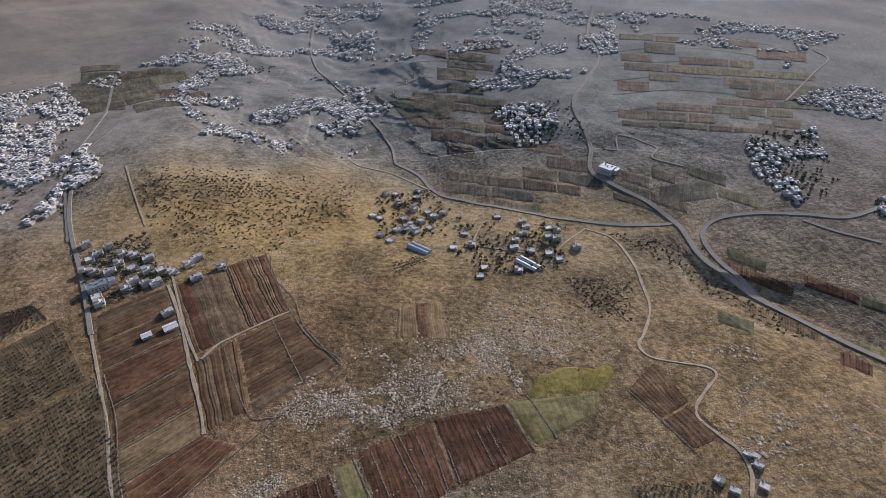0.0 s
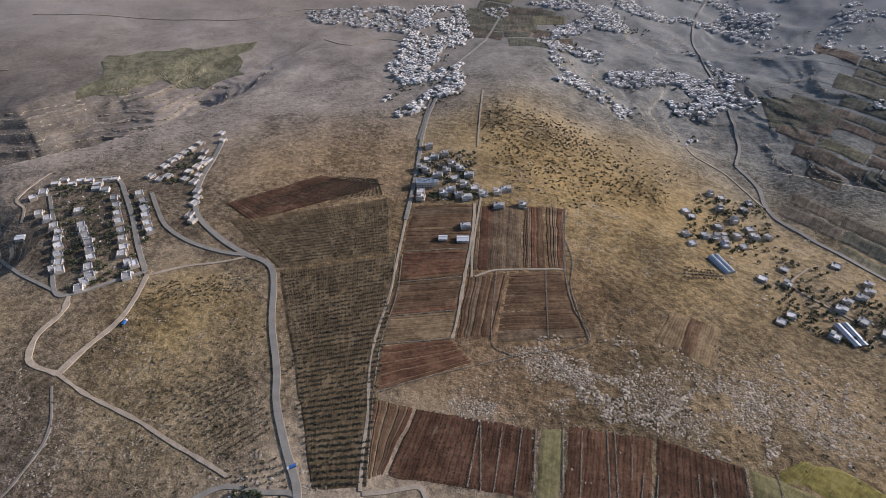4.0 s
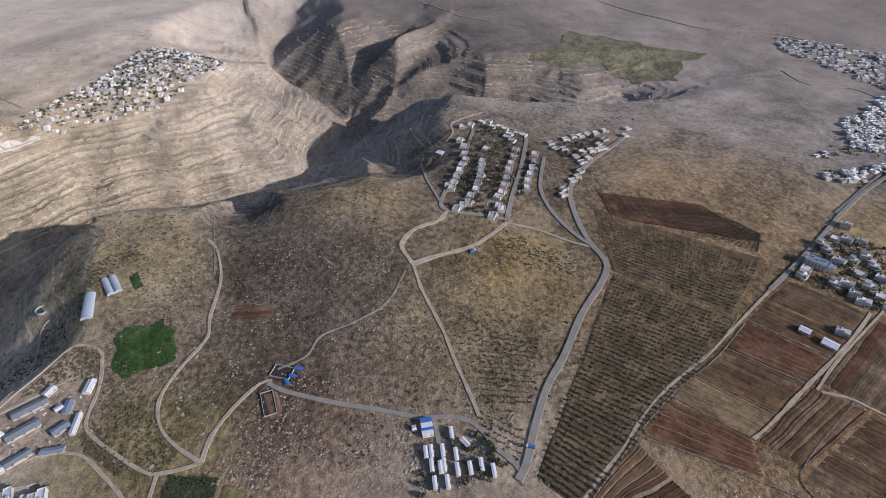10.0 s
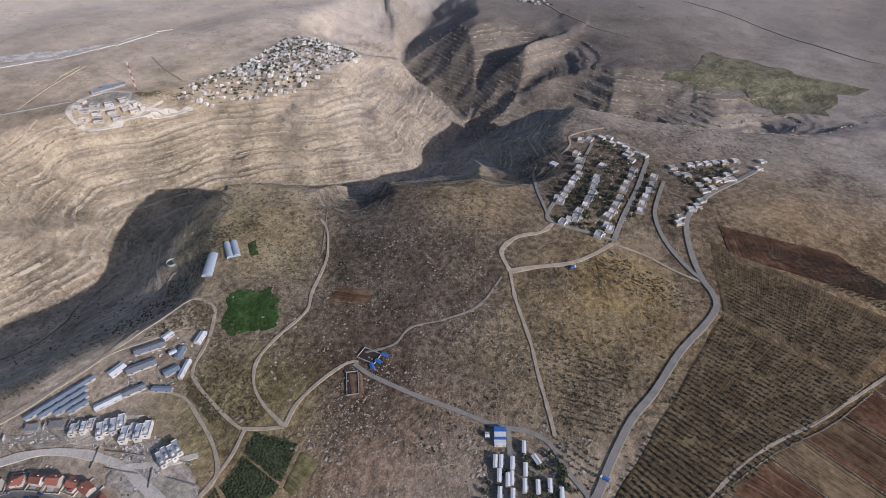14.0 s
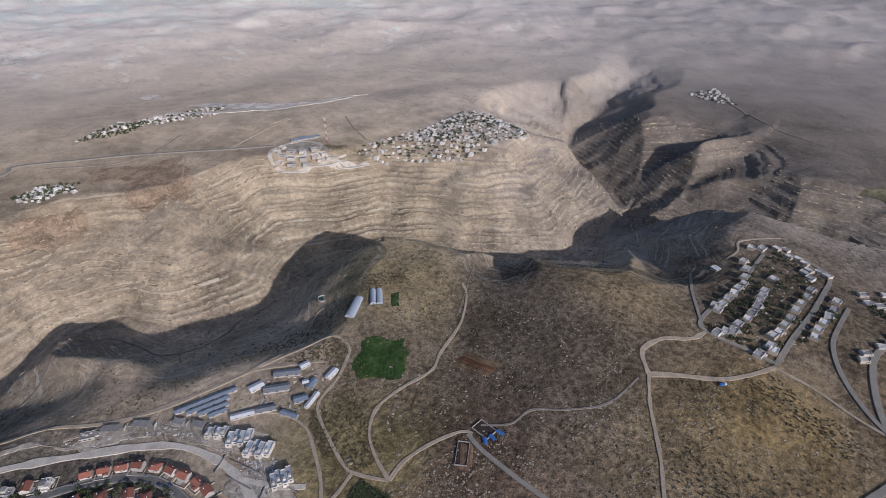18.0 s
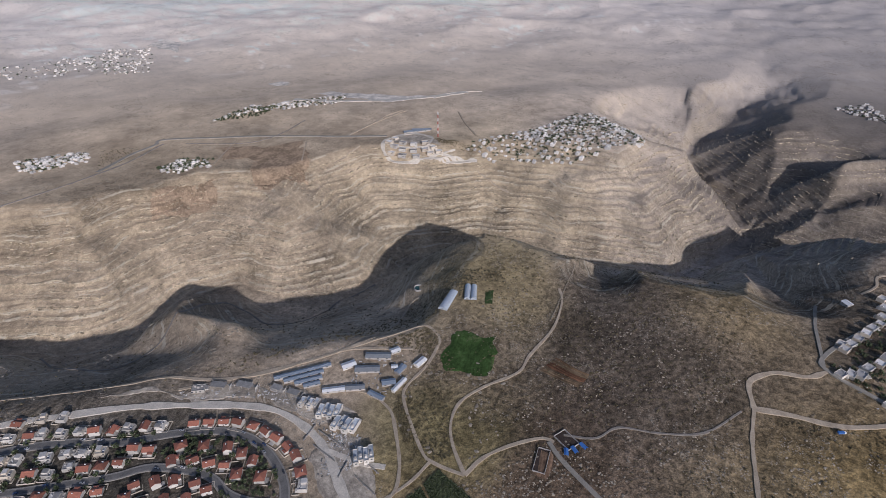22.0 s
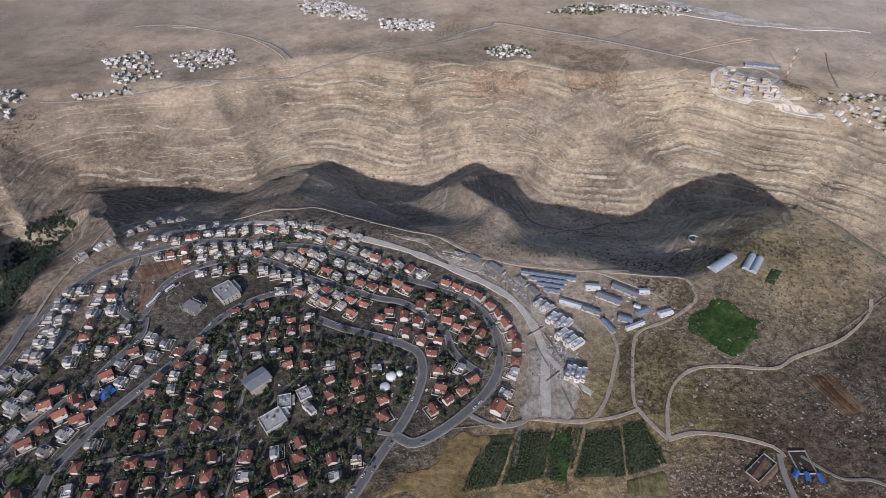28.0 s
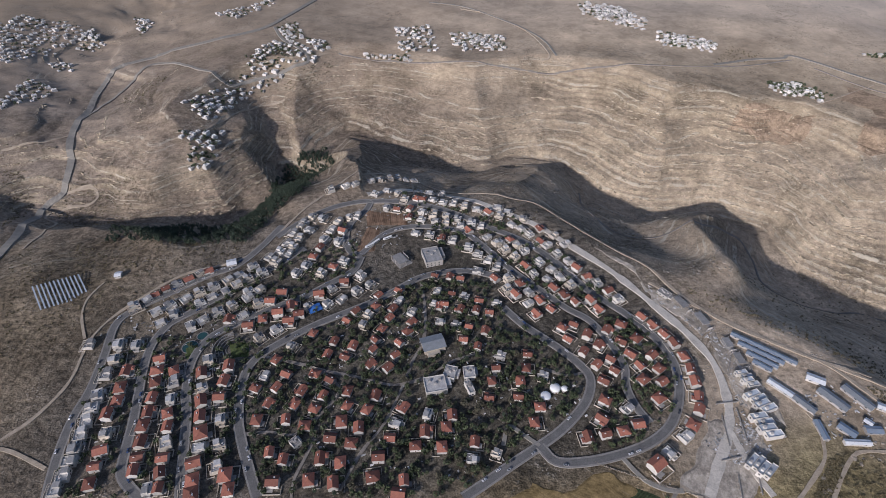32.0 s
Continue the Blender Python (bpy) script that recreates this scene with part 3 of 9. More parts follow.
HOUSES = (  # kind, turn, length, depth, places
    ("w", -77, 13, 10, [(-315.0, 371.1), (-310.5, 351.2), (-311.4, 334.4), (-308.8, 310.3), (-308.0, 297.1), (-306.4, 282.7), (-305.5, 270.1), (-304.8, 258.5), (-303.4, 245.7), (-302.1, 233.5), (-303.1, 221.9), (-297.2, 369.8), (-284.3, 271.0), (-344.2, 371.9)]),
    ("r", -80, 11, 10, [(-294.0, 337.1), (-291.4, 317.7), (-288.1, 303.6), (-291.0, 289.0), (-282.2, 255.2), (-280.2, 240.1), (-278.3, 225.7)]),
    ("r", -81, 12, 10, [(-267.8, 351.8), (-264.3, 336.1), (-261.2, 323.0), (-258.6, 306.2), (-256.4, 290.8), (-255.3, 277.2), (-251.9, 262.0), (-248.9, 248.0), (-247.1, 235.2)]),
    ("r", -76, 11, 9, [(-248.1, 335.5), (-238.4, 289.0), (-233.5, 274.9), (-227.2, 245.8), (-224.8, 232.6), (-221.8, 220.3)]),
    ("w", -76, 12, 9, [(-244.7, 323.7), (-241.4, 305.0), (-229.7, 259.7), (-230.8, 220.6)]),
    ("r", -74, 13, 11, [(-221.7, 332.7), (-212.7, 301.1), (-208.9, 285.2), (-202.9, 268.5), (-199.9, 240.0), (-196.7, 225.5), (-194.0, 214.0)]),
    ("w", -74, 12, 10, [(-215.4, 315.2), (-200.8, 255.2), (-219.8, 348.0), (-189.7, 281.8), (-183.9, 257.3), (-180.6, 237.0)]),
    ("r", -89, 12, 10, [(-197.2, 338.5), (-198.3, 322.8), (-196.8, 304.2), (-166.3, 217.7), (-171.7, 229.5)]),
    ("w", 40, 12, 9, [(-319.9, 423.5), (-310.3, 433.3), (-285.9, 456.8), (-265.6, 472.5)]),
    ("r", 40, 11, 9, [(-304.8, 439.9), (-295.5, 448.3), (-275.6, 463.7), (-257.3, 476.9)]),
    ("w", 38, 12, 9, [(-207.1, 481.9), (-219.9, 468.3), (-230.3, 459.5), (-243.7, 451.0), (-256.7, 442.7), (-268.9, 432.8), (-283.2, 424.9), (-293.9, 414.5)]),
    ("w", 37, 12, 9, [(-195.3, 472.2), (-209.2, 463.4), (-219.2, 452.9), (-229.2, 443.5), (-242.3, 435.3), (-252.0, 427.1), (-275.0, 411.4), (-283.9, 398.1)]),
    ("w", 40, 12, 9, [(-192.1, 443.1), (-201.9, 432.2), (-216.2, 421.6), (-227.9, 412.1), (-241.0, 400.5), (-251.5, 393.0), (-201.4, 405.5), (-187.7, 423.2), (-202.7, 440.9), (-162.1, 386.0), (-176.9, 375.1)]),
    ("r", 3, 12, 10, [(-214.9, 401.2), (-178.9, 399.9), (-192.4, 392.5), (-176.1, 425.3), (-166.7, 439.7), (-153.5, 417.7), (-164.8, 408.2), (-151.6, 397.3), (-142.4, 405.0), (-126.2, 436.5), (-100.6, 455.5)]),
    ("w", 67, 12, 9, [(-161.9, 563.2), (-153.0, 575.0), (-140.7, 574.0), (-172.5, 542.9), (-164.8, 555.2), (-175.9, 523.5), (-154.6, 548.4), (-163.7, 531.9), (-167.8, 516.0), (-181.0, 507.9), (-170.8, 502.7), (-192.3, 498.1), (-182.6, 489.0)]),
    ("w", 69, 12, 9, [(-119.6, 565.7), (-106.2, 575.0), (-126.0, 548.3), (-132.6, 529.5), (-115.0, 525.9), (-147.9, 483.5), (-156.8, 471.2), (-104.3, 489.3), (-127.6, 468.6), (-97.8, 577.1)]),
    ("r", 69, 11, 9, [(-112.4, 545.9), (-135.8, 513.5), (-141.6, 498.2), (-116.2, 479.8)]),
    ("w", 53, 11, 9, [(-113.0, 444.1), (-114.9, 420.6), (-100.4, 426.0), (-85.3, 439.5), (-82.4, 464.3), (-71.8, 449.9), (-134.2, 417.0)]),
    ("r", 49, 10, 8, [(-83.5, 407.0), (-91.1, 395.1), (-61.3, 431.6), (-63.2, 414.5), (-45.0, 410.5), (-47.4, 396.0), (-54.2, 382.2), (-38.8, 437.8), (-25.0, 391.2), (-28.2, 377.5), (-60.1, 367.4), (-62.1, 355.2), (-36.3, 363.0), (-39.7, 347.5), (-63.6, 338.0), (-46.1, 332.1)]),
    ("r", 68, 10.5, 8.5, [(-123.6, 378.5), (-101.2, 367.3), (-82.0, 360.9), (-105.8, 351.1), (-87.8, 347.0), (-154.1, 345.8), (-141.1, 328.7), (-114.4, 327.8), (-99.2, 320.9), (-166.8, 313.6), (-147.5, 313.0), (-123.6, 309.1), (-103.7, 303.6), (-82.1, 307.8), (-55.9, 302.1), (-151.9, 296.8), (-127.4, 295.4), (-109.3, 289.5), (-80.4, 291.5), (-62.5, 287.5), (-29.9, 288.2)]),
    ("w", 68, 11, 9, [(-69.5, 402.4), (-74.3, 389.1), (-38.3, 422.1), (-24.0, 404.8), (-142.5, 363.0), (-161.0, 327.4), (-8.8, 281.7), (-36.9, 273.1)]),
    ("r", 90, 11, 9, [(-158.1, 279.7), (-132.4, 278.9), (-115.1, 272.8), (-68.3, 268.5), (-91.6, 260.7), (-73.3, 254.8), (-41.1, 259.1), (-11.3, 264.0), (7.2, 267.3), (12.5, 278.2), (-140.3, 248.2), (-127.7, 241.3), (-97.6, 241.8), (-80.4, 237.3), (-49.6, 241.3), (-19.4, 250.6), (2.8, 248.8), (-132.2, 222.6), (-104.1, 223.6), (-84.2, 219.8), (-53.1, 224.4), (-28.1, 220.4), (-32.3, 210.4), (-83.7, 275.7)]),
    ("r", -15, 9.5, 8, [(0.6, 461.3), (16.5, 458.9), (29.0, 453.7), (18.6, 431.4), (10.1, 414.4), (47.2, 419.2), (26.6, 407.2), (43.1, 404.2), (56.4, 400.5), (33.9, 381.5), (49.6, 376.4), (27.2, 364.5), (40.6, 354.7), (4.6, 412.1)]),
    ("w", -15, 9.5, 8, [(3.3, 435.4), (32.5, 426.5), (-0.1, 416.5), (4.1, 390.3), (21.4, 385.8), (62.8, 344.1), (100.0, 319.5), (48.6, 242.3), (27.2, 237.9), (66.1, 414.3)]),
    ("r", 178, 10, 8.5, [(88.2, 344.7), (84.2, 327.9), (55.8, 328.8), (50.7, 314.1), (76.9, 313.3), (73.1, 296.7), (46.5, 296.4), (83.3, 269.3), (90.7, 284.9), (30.6, 253.1)]),
    ("r", -55, 11, 9.5, [(67.5, 452.4), (94.3, 444.0), (87.6, 426.5), (111.9, 417.0), (105.9, 398.1), (121.8, 404.0), (130.6, 436.3), (139.5, 424.5), (149.3, 413.0), (166.1, 414.8), (172.1, 402.1), (104.7, 473.7), (92.2, 521.3), (44.0, 542.0), (71.7, 577.2)]),
    ("w", -55, 11, 9, [(82.9, 453.7), (99.2, 413.2), (79.5, 435.6), (101.7, 430.3), (125.4, 450.1), (112.4, 459.9), (149.8, 439.0), (108.8, 542.6), (118.3, 531.1), (97.8, 551.0), (99.7, 510.3), (106.9, 498.5), (121.8, 478.7), (132.6, 465.7), (140.1, 454.0), (80.2, 518.6), (85.2, 502.6), (95.1, 489.9), (65.2, 526.9), (75.1, 515.7)]),
    ("r", -37, 11, 9.5, [(128.6, 377.6), (141.0, 381.8), (150.9, 366.3), (131.4, 362.5), (159.4, 354.3), (142.8, 345.0), (172.5, 373.0), (188.6, 379.3), (182.6, 357.1), (187.7, 341.4), (166.8, 335.2), (151.7, 329.0), (167.2, 321.9), (154.4, 311.4), (150.1, 290.1), (143.1, 271.8)]),
    ("r", 14, 11, 9.5, [(126.8, 254.3), (141.8, 256.5), (158.3, 258.7), (172.5, 265.3)]),
    ("r", 33, 11, 9.5, [(193.0, 327.6), (190.6, 310.8), (209.4, 323.1), (206.8, 307.2), (198.7, 290.3), (198.7, 360.2), (207.0, 338.0)]),
    ("R", 999, 11, 9.5, [(213.3, 390.0), (221.3, 378.1), (228.3, 365.7), (233.9, 352.4), (237.4, 336.9), (238.1, 320.8), (236.9, 306.1), (234.8, 290.9), (229.6, 277.0), (219.1, 262.2)]),
    ("w", -143, 11, 10, [(209.4, 251.7), (189.8, 237.9), (167.9, 280.7)]),
    ("r", 35, 14, 10, [(176.1, 227.4)]),
    ("w", -57, 11, 9, [(146.7, 526.4), (157.3, 509.6), (135.4, 508.6), (145.3, 492.6), (154.6, 479.1), (179.5, 440.3), (195.6, 416.1)]),
    ("r", -57, 11, 9, [(131.7, 540.5), (129.2, 516.4), (161.7, 466.1), (169.7, 452.6), (188.0, 429.3)]),
    ("w", 32, 11, 9, [(-137.4, 635.8), (-119.0, 643.7), (-107.1, 648.6), (-86.7, 666.7), (-75.7, 676.3), (-61.9, 685.4), (-51.1, 696.5), (-40.5, 698.7), (-27.2, 698.4)]),
    ("w", -19, 11, 9, [(-77.0, 625.8), (-62.6, 637.6), (-46.6, 626.8), (-36.0, 608.9), (-0.7, 607.8), (14.1, 600.3), (27.4, 598.6), (41.1, 589.8), (56.1, 583.5), (85.4, 568.6), (95.1, 577.6), (113.5, 561.9), (83.6, 586.3), (12.5, 630.8), (-4.5, 630.0)]),
    ("r", -19, 10, 8, [(-21.0, 609.1), (-13.5, 607.8), (-46.6, 589.3), (-30.3, 586.9), (-30.1, 571.8), (10.7, 528.2)]),
    ("w", -19, 11, 9, [(-60.0, 592.8), (-14.2, 580.1), (-14.2, 565.3), (1.0, 573.7), (2.3, 561.3), (16.9, 570.9), (16.5, 557.5), (31.1, 564.8), (34.0, 551.3), (48.5, 556.3), (60.1, 550.2), (-22.5, 539.1), (-3.7, 535.2), (23.6, 523.4), (42.0, 509.8), (52.5, 496.9), (63.5, 485.2), (72.1, 473.1), (48.9, 466.3)]),
    ("c", 152, 10.5, 8, [(764.9, -219.6), (746.1, -220.2), (721.8, -215.3), (706.0, -212.0), (692.7, -202.9), (676.1, -195.2), (657.8, -185.5), (640.7, -176.6), (624.3, -169.3), (805.2, -234.7), (807.4, -249.7), (634.2, -166.6)]),
    ("c", 154, 10.5, 8, [(723.3, -249.6), (691.9, -234.1), (678.6, -229.3), (662.9, -223.0), (647.6, -217.7), (629.3, -208.4), (614.2, -200.8), (600.2, -188.9), (584.6, -181.4), (580.8, -172.5), (575.5, -162.8)]),
    ("c", 151, 10.5, 8, [(710.0, -292.1), (690.1, -282.7), (670.0, -271.3), (651.4, -261.6), (631.5, -251.0), (614.2, -241.7), (598.7, -232.7), (589.4, -224.1), (570.6, -219.1), (563.0, -221.0), (553.0, -204.6)]),
    ("c", 152, 11, 9, [(688.4, -315.9), (666.1, -306.8), (648.8, -296.5), (632.7, -286.9), (615.9, -277.4), (601.1, -270.6)]),
    ("c", -141, 10, 8, [(814.5, -270.9), (815.2, -283.4), (794.6, -283.7), (792.3, -294.6), (782.5, -301.2), (763.4, -302.1), (766.0, -316.2), (757.6, -323.7), (742.0, -298.9), (755.0, -294.5)]),
    ("c", -77, 9.5, 7, [(722.3, -356.5), (701.5, -355.9), (699.5, -368.3), (733.3, -386.6), (739.3, -403.8), (738.4, -414.2), (742.2, -428.4), (741.7, -442.9), (669.7, -374.7), (650.8, -376.3), (681.9, -390.7), (683.5, -406.9), (660.7, -390.9), (682.7, -418.5), (699.4, -427.7), (685.0, -428.7), (714.0, -444.7), (746.7, -461.9), (745.2, -503.4), (718.9, -484.0), (625.6, -361.2), (612.6, -350.8), (604.4, -339.8), (587.5, -319.0), (575.0, -313.3)]),
    ("k", 173, 11.5, 3.4, [(249.5, -53.3), (237.0, -50.7), (221.7, -49.7), (247.8, -62.6), (234.8, -60.7), (220.1, -59.9), (242.0, -72.7), (228.3, -70.4), (227.1, -80.8), (227.9, -90.5), (220.6, -98.8), (262.1, -74.0), (249.6, -48.6), (233.4, -57.3)]),
    ("v", -148, 12, 10, [(368.9, -526.1), (360.5, -513.6), (341.0, -540.1), (336.2, -551.4), (391.5, -574.3), (371.8, -573.8), (367.1, -589.2), (346.5, -578.9), (326.1, -571.2), (308.2, -546.8), (319.9, -545.5), (279.8, -581.2), (273.3, -594.2), (262.9, -554.3), (237.7, -574.6), (277.2, -491.0), (408.4, -602.8), (402.5, -613.9), (393.6, -626.9), (369.8, -609.3), (353.6, -606.3), (333.9, -597.2), (426.3, -634.6), (402.8, -576.4), (310.8, -572.9), (294.4, -567.6)]),
    ("v", 122, 11, 10, [(35.1, -808.8), (15.0, -775.9), (-15.9, -795.9), (-8.9, -757.2), (-30.8, -746.2), (-39.5, -729.2), (7.1, -724.8), (44.1, -725.2), (54.6, -733.4), (-3.5, -698.9), (-8.7, -677.3), (17.7, -682.1), (28.1, -646.0), (40.4, -666.4), (-30.2, -690.3), (-55.1, -736.8), (-18.9, -823.4), (19.3, -810.7), (5.2, -686.0), (-18.5, -713.0)]),
    ("v", 173, 11, 9, [(-80.9, -666.6), (-60.3, -624.9), (-86.5, -632.0), (-95.8, -569.5), (-86.9, -549.2), (-139.1, -561.1), (-143.8, -616.9), (-165.3, -606.0), (-163.0, -652.4), (-170.8, -669.5), (-203.5, -665.5), (-213.6, -655.8), (-196.3, -637.1), (-206.0, -627.5), (-197.7, -579.6), (-187.7, -594.9), (-227.3, -603.0), (-136.4, -714.5), (-170.4, -688.0), (-148.7, -633.7)]),
    ("v", 131, 7, 5, [(-278.5, -261.6), (-284.8, -259.4), (-282.3, -250.5)]),
    ("v", 132, 8, 5, [(-242.6, -240.0), (-251.1, -230.3), (-276.8, -231.9)]),
    ("c", 999, 13, 9, [(947.1, 642.1), (944.2, 627.1), (945.2, 607.8), (951.5, 584.5), (965.0, 565.1), (978.5, 552.1)]),
    ("c", 999, 13, 9, [(971.1, 642.9), (960.7, 616.1), (968.0, 593.2), (983.8, 574.8)]),
    ("c", 999, 13, 9, [(927.5, 624.7), (931.0, 600.3), (942.4, 573.3), (962.3, 550.7), (976.4, 538.0)]),
)
BUILDINGS = (  # kind, x, y, turn, length, width, height
    ("glass", 502.9, 264.3, -174.3, 39.9, 12, 4),
    ("glass", 527.4, 249.2, -156.1, 29.7, 8, 4),
    ("glass", 530.1, 241.6, -156.6, 29.7, 8, 4),
    ("glass", -10.4, -619.7, 138.3, 34.1, 8, 5),
    ("glass", -15.0, -626.3, 137.9, 33.4, 8, 5),
    ("shed", -150.0, -570.9, 132.0, 32.9, 9, 5),
    ("shed", -156.9, -576.9, 130.0, 32.9, 8, 5),
    ("bluebox", 276.8, -55.1, -91.2, 9.9, 10, 4),
    ("bluebox", 269.0, -54.3, -91.2, 9.8, 9, 4),
    ("whiteshed", 274.8, -43.8, -91.2, 4.0, 6, 3),
    ("whiteshed", 251.2, -83.0, -153.7, 9.9, 5, 3),
    ("block", 370.7, -545.0, -148.3, 30.8, 14, 8),
    ("whiteshed", 267.0, -466.9, -148.1, 15.3, 13, 5),
    ("whiteshed", 288.9, -456.0, -148.8, 11.2, 10, 4),
    ("whiteshed", 747.6, -183.2, -137.2, 11.1, 12, 5),
    ("hall", -3.2, 359.3, 16.0, 21.0, 20, 6),
    ("block", 0.8, 310.7, 9.9, 24.4, 17, 6),
    ("block", 13.8, 323.6, -17.6, 14.3, 14, 5),
    ("block", 31.6, 323.7, 3.7, 13.4, 13, 5),
    ("block", 30.3, 307.3, 19.6, 6.8, 14, 5),
    ("block", -0.2, 492.4, 14.7, 24.7, 26, 7),
    ("frame", -37.8, 489.2, 34.0, 17.1, 20, 5),
    ("block", -119.8, 257.4, 42.8, 9.0, 9, 4),
    ("whiteshed", -234.2, 489.4, 18.1, 11.4, 13, 6),
    ("whiteshed", -357.5, 473.5, 6.2, 7.6, 10, 4),
    ("block", -338.1, -805.8, 134.0, 30.8, 22, 9),
    ("shed", 1032.0, 627.6, -44.2, 54.2, 14, 6),
    ("shed", 1046.4, 619.3, -58.4, 43.8, 12, 6),
    ("shed", 317.9, 343.6, -40.5, 61.3, 6.5, 3),
    ("shed", 312.9, 338.1, -40.2, 42.6, 6.5, 3),
    ("shed", 310.5, 329.9, -42.2, 29.4, 6.5, 3),
    ("shed", 307.4, 322.9, -43.3, 17.8, 6.5, 3),
    ("whiteshed", 349.0, 305.9, -32.9, 16.1, 11, 3),
    ("greyshed", 353.5, 284.4, -59.7, 27.2, 12, 3),
    ("greyshed", 376.5, 285.5, -63.3, 28.6, 11, 3),
    ("whiteshed", 392.9, 273.8, -32.8, 11.5, 9, 3),
    ("whiteshed", 312.3, 298.0, -52.2, 23.3, 8, 3),
    ("greyshed", 325.4, 280.0, -57.4, 20.2, 9, 3),
    ("shed", 326.4, 254.6, -92.4, 19.4, 7, 3),
    ("greyshed", 348.1, 253.5, -51.9, 15.0, 10, 3),
    ("shed", 370.5, 252.9, -5.1, 14.6, 9, 3),
    ("whiteshed", 370.6, 260.4, -53.2, 7.4, 7, 3),
    ("whiteshed", 350.2, 242.0, -4.8, 22.3, 6, 3),
    ("whiteshed", 390.3, 239.7, -10.5, 15.6, 9, 3),
    ("stepped", 286.3, 283.4, -70.6, 22.3, 15, 4),
    ("stepped", 280.6, 259.7, -82.0, 24.0, 15, 4),
    ("stepped", 259.6, 223.3, -51.6, 18.8, 15, 4),
    ("stepped", 286.0, 308.6, -79.3, 18.8, 11, 3),
    ("frame", 286.5, 349.5, -84.2, 16.8, 8, 3),
    ("frame", 289.4, 329.7, -85.9, 19.0, 8, 3),
    ("frame", 274.0, 381.2, -75.7, 24.6, 9, 3),
    ("frame", 261.3, 405.5, -69.7, 23.6, 9, 3),
    ("block", 248.1, 421.2, -54.9, 16.3, 9, 3),
)
